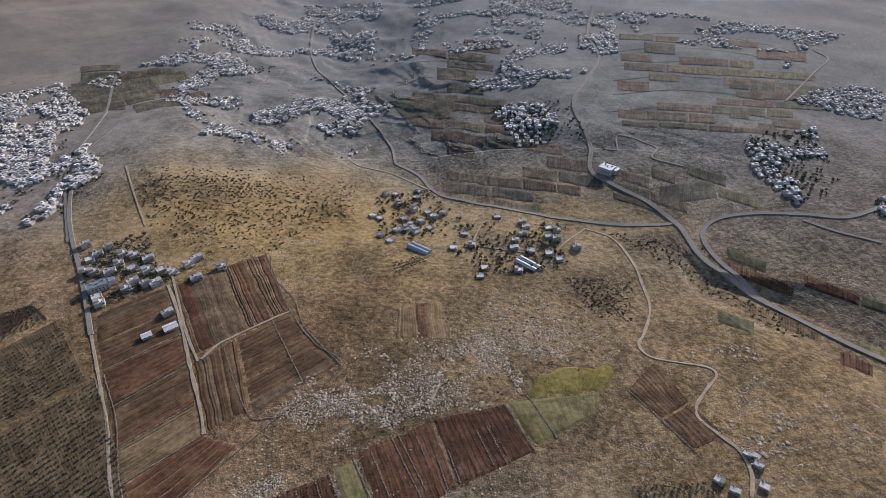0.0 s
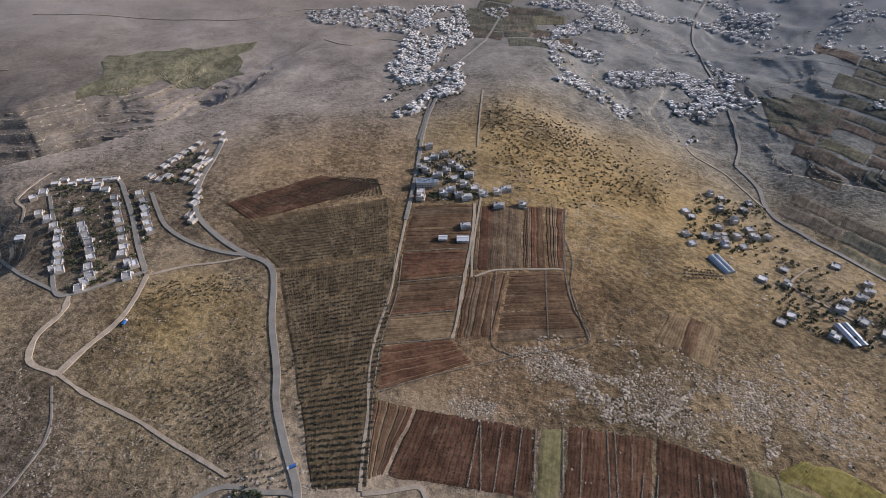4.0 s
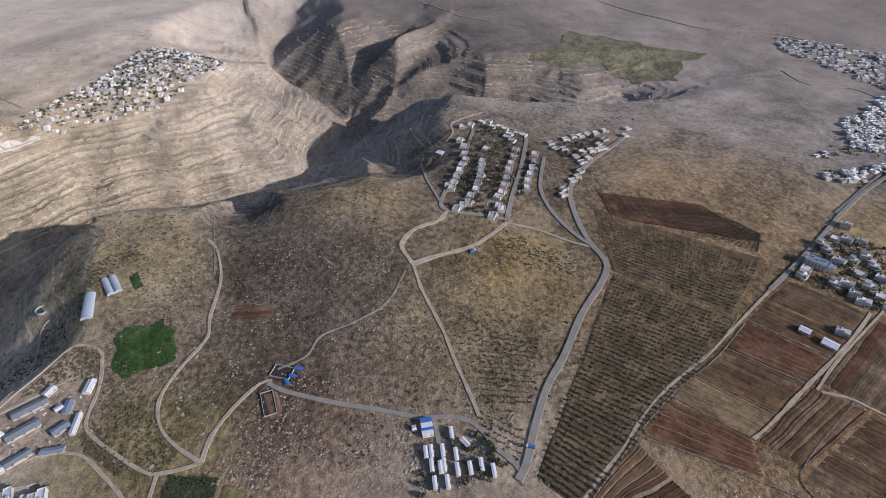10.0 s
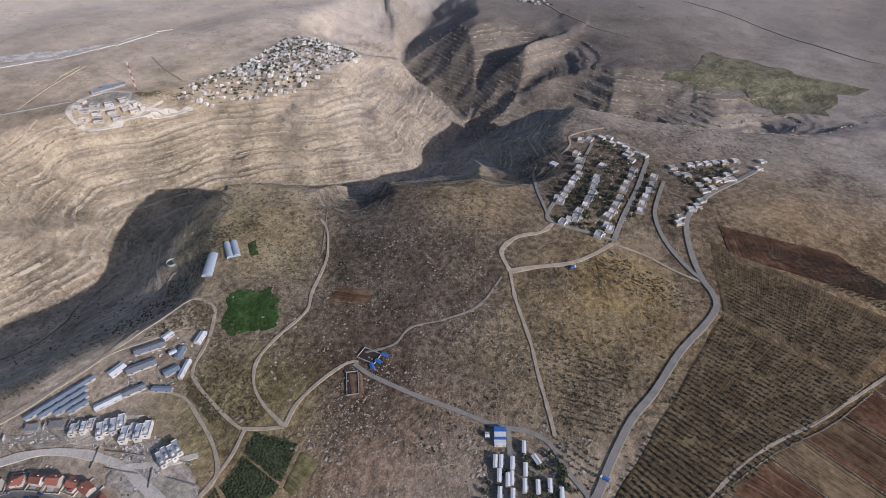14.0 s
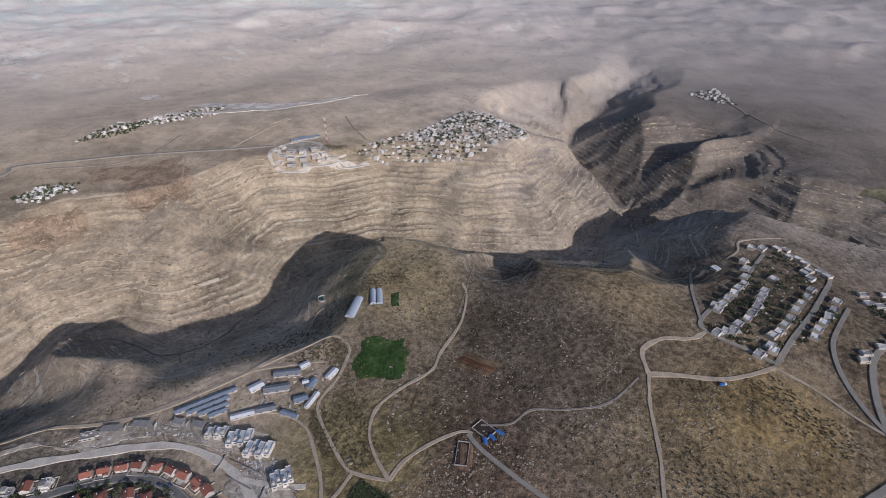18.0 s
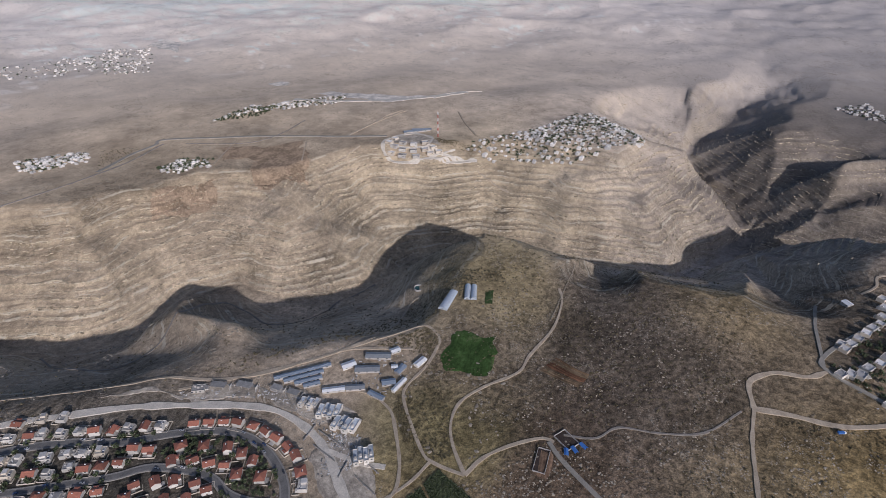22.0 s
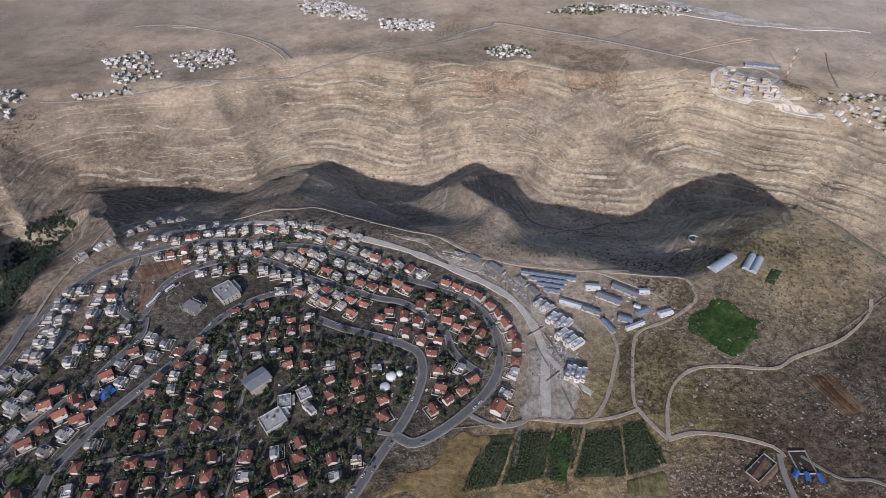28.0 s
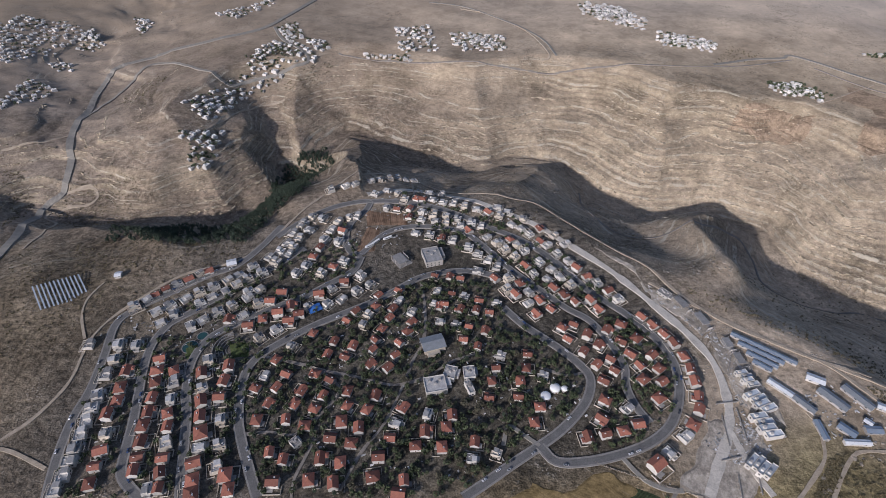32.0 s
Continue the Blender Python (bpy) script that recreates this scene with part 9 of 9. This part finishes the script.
def ring_wall(name, label, category, r, high, thick, mat, floor_mat, floor_name, arc=360.0, start=0.0):
    w = base(name, label, category)
    n = 28
    bm = bmesh.new()
    for k in range(n):
        a0, a1 = [radians(start + arc * q / n) for q in (k, k + 1)]
        v = []
        for z in (-1.0, high):
            v += [(r * math.cos(a0), r * math.sin(a0), z), (r * math.cos(a1), r * math.sin(a1), z),
                  ((r + thick) * math.cos(a1), (r + thick) * math.sin(a1), z), ((r + thick) * math.cos(a0), (r + thick) * math.sin(a0), z)]
        solid(bm, v, [(4, 7, 6, 5), (0, 1, 5, 4), (2, 3, 7, 6), (1, 2, 6, 5), (3, 0, 4, 7)])
    bmesh.ops.remove_doubles(bm, verts=bm.verts, dist=0.01)
    part("kerb_wall", bm, mat, w)
    if floor_mat:
        bm = bmesh.new()
        bmesh.ops.create_cone(bm, cap_ends=True, segments=28, radius1=r, radius2=r, depth=0.5, matrix=Matrix.Translation((0, 0, 0.12)))
        part(floor_name, bm, floor_mat, w)
    return w


WATER = material("pond_water", (0.03, 0.075, 0.075), 0.08, vary=0.15, size=4, fine=0.8)
at(ring_wall("pond", "round garden pond with a stone kerb", "pond", 7.5, 0.5, 0.8, PAVING, WATER, "water"), -244, 367)
at(ring_wall("pond", "small round basin with a stone kerb", "pond", 5.0, 0.5, 0.8, PAVING, WATER, "water"), -236, 381)
at(ring_wall("reservoir", "round concrete water reservoir on a pale pad", "reservoir", 6.5, 2.2, 0.4, RAW, WATER, "water"), 540, 330)
for k in range(5):
    at(ring_wall("seating_step", "curved pale stone seating step in the grass", "step", 9 + 3.2 * k, 0.6 + 0.35 * k, 0.7, PAVING, None, "", 110, 110), -198, 363)


def pen(l, w, label, tint):
    p = base("animal_pen", label, "pen")
    for s in (-1, 1):
        for x, y, sx, sy in ((0, s * w / 2, l, 0.5), (s * (l / 2 - 0.25), 0, 0.5, w - 0.5)):
            bm = bmesh.new()
            box(bm, x, y, -1, sx, sy, 2.4)
            part("pen_wall", bm, RAW, p)
    bm = bmesh.new()
    box(bm, 0, 0, -0.6, l - 1.0, w - 1.0, 0.95)
    part("dung_floor", bm, tint, p, "dark trodden floor")
    return p


DUNG = material("dark_trodden_soil", (0.055, 0.042, 0.036), 0.95, vary=0.4, size=4, fine=0.8)
at(pen(27, 11, "dark-floored stone animal pen", DUNG), 333, 79, 8)
at(pen(20, 14, "empty animal pen of rough stone", DUNG), 366, 66, 62)
for x, y, a in ((352, 62, 20), (358, 56, 50), (366, 50, 62)):
    s = base("tarpaulin_shelter", "low shelter under a blue tarpaulin", "shelter", "blue shelters by the pens")
    bm = bmesh.new()
    gable(bm, 0, 0, 1.6, 7.5, 3.6, 0.8, 0.3, 0.12)
    part("tarpaulin", bm, BLUE, s)
    for px, py in ((-3.5, -1.6), (3.5, -1.6), (-3.5, 1.6), (3.5, 1.6)):
        bm = bmesh.new()
        box(bm, px, py, -0.5, 0.14, 0.14, 2.1)
        part("post", bm, STEEL, s)
    at(s, x, y, a)

# lattice mast on the far plateau
RED_PAINT = material("red_mast_paint", (0.4, 0.05, 0.03), 0.5, vary=0.1, size=2, fine=0.4)
mast = base("radio_mast", "slim red and white lattice radio mast", "mast")
for k in range(8):
    bm = bmesh.new()
    for a in (90, 210, 330):
        box(bm, 1.3 * math.cos(radians(a)), 1.3 * math.sin(radians(a)), k * 7, 0.35, 0.35, 7)
    for j in range(3):
        a, b = radians(90 + 120 * j), radians(210 + 120 * j)
        p, q = Vector((1.3 * math.cos(a), 1.3 * math.sin(a), k * 7)), Vector((1.3 * math.cos(b), 1.3 * math.sin(b), k * 7 + 7))
        d = q - p
        bmesh.ops.create_cube(bm, size=1, matrix=Matrix.Translation((p + q) / 2) @ Vector((0, 0, 1)).rotation_difference(d).to_matrix().to_4x4() @ Matrix.Diagonal((0.18, 0.18, d.length, 1)))
    part("mast_section", bm, TANK if k % 2 else RED_PAINT, mast)
at(mast, 1029, 568)

# trellised plot: posts and pale nets in rows
for k in range(12):
    t = base("trellis_row", "row of pale netted vines on posts", "trellis", "trellised plot below the ring road")
    bm = bmesh.new()
    box(bm, 0, 0, 1.5, 46, 1.5, 0.3)
    part("net", bm, FILM, t)
    for x in (-22, -7, 7, 22):
        bm = bmesh.new()
        box(bm, x, 0, -1, 0.16, 0.16, 2.6)
        part("post", bm, STEEL, t)
    at(t, -432 + 3.6 * k, 440 + 1.9 * k, 128)

# retaining walls of the building site
for x, y, a, l in ((246, 258, 80, 30), (262, 262, 82, 34), (240, 232, 10, 18), (236, 205, 75, 26), (255, 215, 76, 28), (280, 330, 60, 26), (258, 285, 5, 20)):
    w = base("retaining_wall", "long pale concrete retaining wall on a building site", "wall", "retaining walls of the building site")
    bm = bmesh.new()
    box(bm, 0, 0, -1.5, l, 0.6, 3.2)
    part("wall_slab", bm, PAVING, w)
    for s in np.arange(-l / 2 + 2, l / 2, 6):
        bm = bmesh.new()
        box(bm, float(s), 0.75, -1.5, 0.5, 0.9, 2.7)
        part("buttress", bm, RAW, w)
    at(w, x, y, a)

# ---- what must stay clear ----
taken = KDTree(len(road_points) + len(house_points))
reach = []
for n, (x, y, w) in enumerate(road_points + house_points):
    taken.insert((x, y, 0), n)
    reach.append(w)
taken.balance()


def clear(p, margin):
    keep = []
    for a, b, _ in p:
        _, n, d = taken.find((a, b, 0))
        keep.append(d > reach[n] + margin)
    return p[np.array(keep, bool)] if len(p) else p


# ---- trees, scrub, groves ----
tree_rng = random.Random(21)
TREE_KINDS = [tree_thing(tree_rng, w, h, m, t) for w, h, m, t in (
    (2.6, 5.6, LEAF, "bushy green garden tree"), (2.1, 6.8, LEAF, "tall green garden tree"), (2.9, 4.6, OLIVE, "grey-green olive tree in a garden"), (2.0, 8.2, PINE, "dark slender pine tree"))]
CROWNS = {}
for name, wide, high, lift, count, size in (("garden", 2.4, 4.2, 0.3, 26, 0.85), ("pine", 2.0, 6.4, 0.5, 30, 0.8), ("far", 2.3, 3.2, 0.2, 7, 1.5), ("shrub", 1.3, 1.4, -0.1, 10, 0.66), ("olive", 1.9, 2.7, 0.5, 18, 0.75)):
    CROWNS[name] = [tuft(tree_rng, count, wide, high, lift, size) for _ in range(4)]
CLUTTER = vary_by(material("yard_clutter_mix", (0.42, 0.41, 0.39), 0.8, vary=0.3, size=1.5, fine=0.3), "island", 0.2, 1.7)
STUFF = {"garden": ("garden_greenery", [LEAF], "green garden trees and hedges between houses", "trees"),
         "pine": ("pine_wood", [PINE], "dark green pine wood on a slope", "trees"),
         "shrub": ("scrub", [SCRUB], "low dark scrub on dry ground", "shrubs"),
         "crag": ("rock_outcrop", [STONE], "large pale limestone outcrops on a dry slope", "rocks"),
         "debris": ("yard_clutter", [CLUTTER], "pale boxes, crates and rubble lying between buildings", "clutter"),
         "rock": ("rock_outcrop", [STONE], "pale limestone rocks strewn over the slope", "rocks")}
spare = 285
used_tree = [False] * len(TREE_KINDS)
for k, (kind, count, outline) in enumerate(SCATTER):
    p = sprinkle(outline, count, 500 + k)
    if kind != "pine":
        p = clear(p, {"rock": 0.8, "crag": 1.5, "debris": 0.3, "garden": 0.4, "shrub": 1.0}[kind])
    if not len(p):
        continue
    g = np.random.default_rng(900 + k)
    if kind == "garden" and k < 2 and spare:
        for x, y, z in p[:spare]:
            n = tree_rng.randrange(len(TREE_KINDS))
            s = tree_rng.uniform(0.75, 1.15)
            m = Matrix.Translation((x, y, z)) @ Matrix.Rotation(tree_rng.uniform(0, 6.28), 4, "Z")
            if used_tree[n]:
                copy_thing(TREE_KINDS[n], m @ Matrix.Diagonal((s, s, s, 1)))
            else:
                TREE_KINDS[n].matrix_basis, used_tree[n] = m, True
        done = min(spare, len(p))
        p, spare = p[done:], spare - done
        if not len(p):
            continue
    name, mats, label, category = STUFF[kind]
    if kind in ("crag", "rock") and outline[0][1] < -200:
        mats = [LIMESTONE]
    if kind == "crag":
        p = p[np.abs(fbm(p[:, 0], p[:, 1], 60, 3, 115)) < 0.07]
        size = 1.0 + 3.2 * g.random(len(p)) ** 2
        strew(name, ROCKS, p, g.uniform(0, 6.28, len(p)), np.c_[size * 1.3, size, size * 0.55], mats, label, category)
    elif kind == "debris":
        strew(name, SLABS, p, g.choice([0.0, 1.57], len(p)) + 0.4, np.c_[g.uniform(0.5, 2.2, len(p)), g.uniform(0.5, 1.6, len(p)), g.uniform(0.6, 2.0, len(p))], mats, label, category)
    elif kind == "rock":
        dense = fbm(p[:, 0], p[:, 1], 35, 3, 111) > -0.12
        p = p[dense]
        p[:, 2] -= 0.15
        size = 0.5 + 2.3 * g.random(len(p)) ** 3
        strew(name, ROCKS, p, g.uniform(0, 6.28, len(p)), np.c_[size * g.uniform(0.7, 1.4, len(p)), size, size * g.uniform(0.45, 0.9, len(p))], mats, label, category)
    else:
        strew(name, CROWNS[kind], p, g.uniform(0, 6.28, len(p)), (0.72 if kind == "shrub" and outline[0][1] > -600 else 1.0) * g.uniform(0.6, 1.25, len(p)), mats, label, category)
for k, (across, along, size, quad) in enumerate(GROVES):
    q = np.array(quad, float)
    a = max(np.hypot(*(q[1] - q[0])), np.hypot(*(q[2] - q[3])))
    b = max(np.hypot(*(q[3] - q[0])), np.hypot(*(q[2] - q[1])))
    u, v = [i.ravel() for i in np.meshgrid((np.arange(int(a / along)) + 0.5) / int(a / along), (np.arange(int(b / across)) + 0.5) / int(b / across), indexing="ij")]
    p = q[0] * ((1 - u) * (1 - v))[:, None] + q[1] * (u * (1 - v))[:, None] + q[2] * (u * v)[:, None] + q[3] * ((1 - u) * v)[:, None]
    g = np.random.default_rng(1300 + k)
    p = p + g.normal(0, 0.5, p.shape)
    p = p[g.random(len(p)) > 0.08]
    p = clear(np.c_[p, land(p[:, 0], p[:, 1])], 1.0)
    strew("olive_grove", CROWNS["olive"], p, g.uniform(0, 6.28, len(p)), size * g.uniform(0.55, 1.05, len(p)), [OLIVE], "olive trees planted in rows on ploughed soil", "olive grove")

# ---- plants in the rows of the ploughed fields ----
for k, (kind, rows, quad) in enumerate(FIELDS):
    if rows < 3 or kind in ("darkolive", "greyb", "olive", "tan") or math.hypot(*quad[0]) > 900:
        continue
    q = np.array(quad, float)
    a = max(np.hypot(*(q[1] - q[0])), np.hypot(*(q[2] - q[3])))
    b = max(np.hypot(*(q[3] - q[0])), np.hypot(*(q[2] - q[1])))
    nu, nv = int(a / 5.0), int(b / 3.0)
    if kind in ("crop", "green"):
        nu, nv = int(a / 3.2), int(b / 2.4)
    u, v = [i.ravel() for i in np.meshgrid((np.arange(nu) + 0.5) / nu, (np.arange(nv) + 0.5) / nv, indexing="ij")]
    p = q[0] * ((1 - u) * (1 - v))[:, None] + q[1] * (u * (1 - v))[:, None] + q[2] * (u * v)[:, None] + q[3] * ((1 - u) * v)[:, None]
    g = np.random.default_rng(1500 + k)
    p = p + g.normal(0, 0.3, p.shape)
    p = p[fbm(p[:, 0], p[:, 1], 30, 2, 140 + k) > -0.35]
    if not len(p):
        continue
    mat = LEAF if kind in ("crop", "green") else SCRUB
    strew("crop_rows", CROWNS["shrub"], np.c_[p, land(p[:, 0], p[:, 1]) + 0.3], g.uniform(0, 6.28, len(p)), (1.0 if kind in ("crop", "green") else 0.62) * g.uniform(0.6, 1.0, len(p)), [mat], "rows of low plants on a ploughed field", "crop")

# ---- distant towns ----
BLOCKS = []
for sx, sy, h in ((11, 9, 4.2), (9, 9, 3.0), (14, 10, 5.5), (12, 11, 4.6), (8, 12, 3.2)):
    a, b, c = sx / 2, sy / 2, 0.4
    v = [(-a, -b, -3), (a, -b, -3), (a, b, -3), (-a, b, -3), (-a, -b, h), (a, -b, h), (a, b, h), (-a, b, h),
         (-a + c, -b + c, h), (a - c, -b + c, h), (a - c, b - c, h), (-a + c, b - c, h), (-a + c, -b + c, h - 0.7), (a - c, -b + c, h - 0.7), (a - c, b - c, h - 0.7), (-a + c, b - c, h - 0.7),
         (-a * 0.6, 0, h - 0.7), (0, 0, h - 0.7), (0, b * 0.7, h - 0.7), (-a * 0.6, b * 0.7, h - 0.7), (-a * 0.6, 0, h + 1.6), (0, 0, h + 1.6), (0, b * 0.7, h + 1.6), (-a * 0.6, b * 0.7, h + 1.6)]
    f = [(0, 1, 5, 4), (1, 2, 6, 5), (2, 3, 7, 6), (3, 0, 4, 7)]
    f += [(4, 5, 9, 8), (5, 6, 10, 9), (6, 7, 11, 10), (7, 4, 8, 11), (8, 9, 13, 12), (9, 10, 14, 13), (10, 11, 15, 14), (11, 8, 12, 15), (12, 13, 14, 15)]
    f += [(16, 17, 21, 20), (17, 18, 22, 21), (18, 19, 23, 22), (19, 16, 20, 23), (20, 21, 22, 23)]
    BLOCKS.append((v, f, [0] * 12 + [1] + [0] * 4 + [1]))
TOWN_WALL = vary_by(material("distant_walls", (0.54, 0.51, 0.47), 0.9, vary=0.2, size=5, fine=1.2), "island", 0.55, 1.35)
TOWN_WHITE = vary_by(material("distant_white_walls", (0.60, 0.57, 0.53), 0.9, vary=0.15, size=5, fine=1.2), "island", 0.6, 1.3)
# Roof colour raised to hold the glare and haze of a low sun.
TOWN_ROOF = vary_by(material("distant_roofs", (0.80, 0.78, 0.74), 0.9, vary=0.2, size=5, fine=1.2), "island", 0.6, 1.3)
for k, (kind, count, outline) in enumerate(TOWNS):
    p = clear(sprinkle(outline, count * (20 if kind == "V" else 5), 2000 + k), 3.0)
    if kind == "V":  # houses gather along winding lanes
        p = p[np.abs(fbm(p[:, 0], p[:, 1], 190, 3, 150)) < 0.16]
    kept, cells = [], collections.defaultdict(list)
    for x, y, z in p:
        i, j = int(x // 10.5), int(y // 10.5)
        if all((x - a) ** 2 + (y - b) ** 2 > 10.5 ** 2 for m in (-1, 0, 1) for n in (-1, 0, 1) for a, b in cells[i + m, j + n]):
            kept.append((x, y, z))
            cells[i, j].append((x, y))
        if len(kept) >= count * (2.6 if kind == "V" else 1.7 if kind == "v" else 1.0):
            break
    if not kept:
        continue
    p = np.array(kept)
    g = np.random.default_rng(2300 + k)
    turn = g.uniform(0, 1.5) + g.choice([0, 1.57], len(p)) + g.normal(0, 0.12, len(p))
    strew("distant_houses", BLOCKS, p, turn, g.uniform(0.42, 0.8, len(p)) * (1.35 if kind == "V" else 1.05 if kind == "w" else 1.1), [TOWN_WHITE if kind == "w" else TOWN_WALL, TOWN_ROOF],
          "pale flat-roofed houses of a distant village", "houses")
    t = clear(sprinkle(outline, int(count * 1.3), 2600 + k), 1.0)
    if kind == "V":
        t = t[np.abs(fbm(t[:, 0], t[:, 1], 190, 3, 150)) < 0.22]
    strew("village_trees", CROWNS["far"], t, g.uniform(0, 6.28, len(t)), g.uniform(0.6, 1.2, len(t)), [LEAF], "dark green trees between village houses", "trees")

# ---- parked cars ----
CAR_PAINT = [material(n, c, 0.3, 0.2, vary=0.04, size=1, fine=0.3) for n, c in (("white_paint", (0.7, 0.7, 0.7)), ("silver_paint", (0.35, 0.36, 0.37)), ("dark_paint", (0.04, 0.045, 0.06)), ("blue_paint", (0.05, 0.09, 0.2)))]


def car(paint, label):
    c = base("car", label, "car", "parked cars")
    bm = bmesh.new()
    box(bm, 0, 0, 0.28, 4.4, 1.75, 0.62)
    bmesh.ops.bevel(bm, geom=bm.edges[:], offset=0.12, segments=1, affect="EDGES")
    part("body", bm, paint, c)
    bm = bmesh.new()
    solid(bm, [(-1.7, -0.8, 0.88), (1.0, -0.8, 0.88), (1.0, 0.8, 0.88), (-1.7, 0.8, 0.88), (-1.2, -0.65, 1.42), (0.35, -0.65, 1.42), (0.35, 0.65, 1.42), (-1.2, 0.65, 1.42)],
          [(0, 3, 2, 1), (0, 1, 5, 4), (1, 2, 6, 5), (2, 3, 7, 6), (3, 0, 4, 7), (4, 5, 6, 7)])
    part("windows", bm, GLAZE, c)
    bm = bmesh.new()
    box(bm, -0.42, 0, 1.425, 1.5, 1.28, 0.05)
    part("car_roof", bm, paint, c)
    for x in (-1.35, 1.35):
        for y in (-0.8, 0.8):
            bm = bmesh.new()
            bmesh.ops.create_cone(bm, cap_ends=True, segments=10, radius1=0.32, radius2=0.32, depth=0.22, matrix=Matrix.Translation((x, y, 0.32)) @ Matrix.Rotation(radians(90), 4, "X"))
            part("wheel", bm, RUBBER, c)
    return c


CARS = [car(p, t) for p, t in zip(CAR_PAINT, ("parked white car on a street", "parked silver car on a street", "parked dark car on a street", "parked blue car on a street"))]
car_used = [False] * 4
for k, (kind, width, line) in enumerate(ROADS[:8]):
    if kind != "asphalt":
        continue
    c = smooth_line(line, 7.0)
    t = np.gradient(c, axis=0)
    for n in range(2, len(c) - 2):
        if rng.random() < 0.32 and math.hypot(*c[n]) < 560:
            d = t[n] / np.hypot(*t[n])
            side = rng.choice((-1, 1)) * (width / 2 - 1.2)
            x, y = c[n][0] - d[1] * side, c[n][1] + d[0] * side
            m = Matrix.Translation((x, y, float(land(x, y)) + 0.62 + 0.02 * (k % 7) + 0.0006 * math.hypot(x, y))) @ Matrix.Rotation(math.atan2(d[1], d[0]) + rng.choice((0, math.pi)), 4, "Z")
            i = rng.choice((0, 0, 0, 1, 1, 2, 2, 3))
            if car_used[i]:
                copy_thing(CARS[i], m)
            else:
                CARS[i].matrix_basis, car_used[i] = m, True
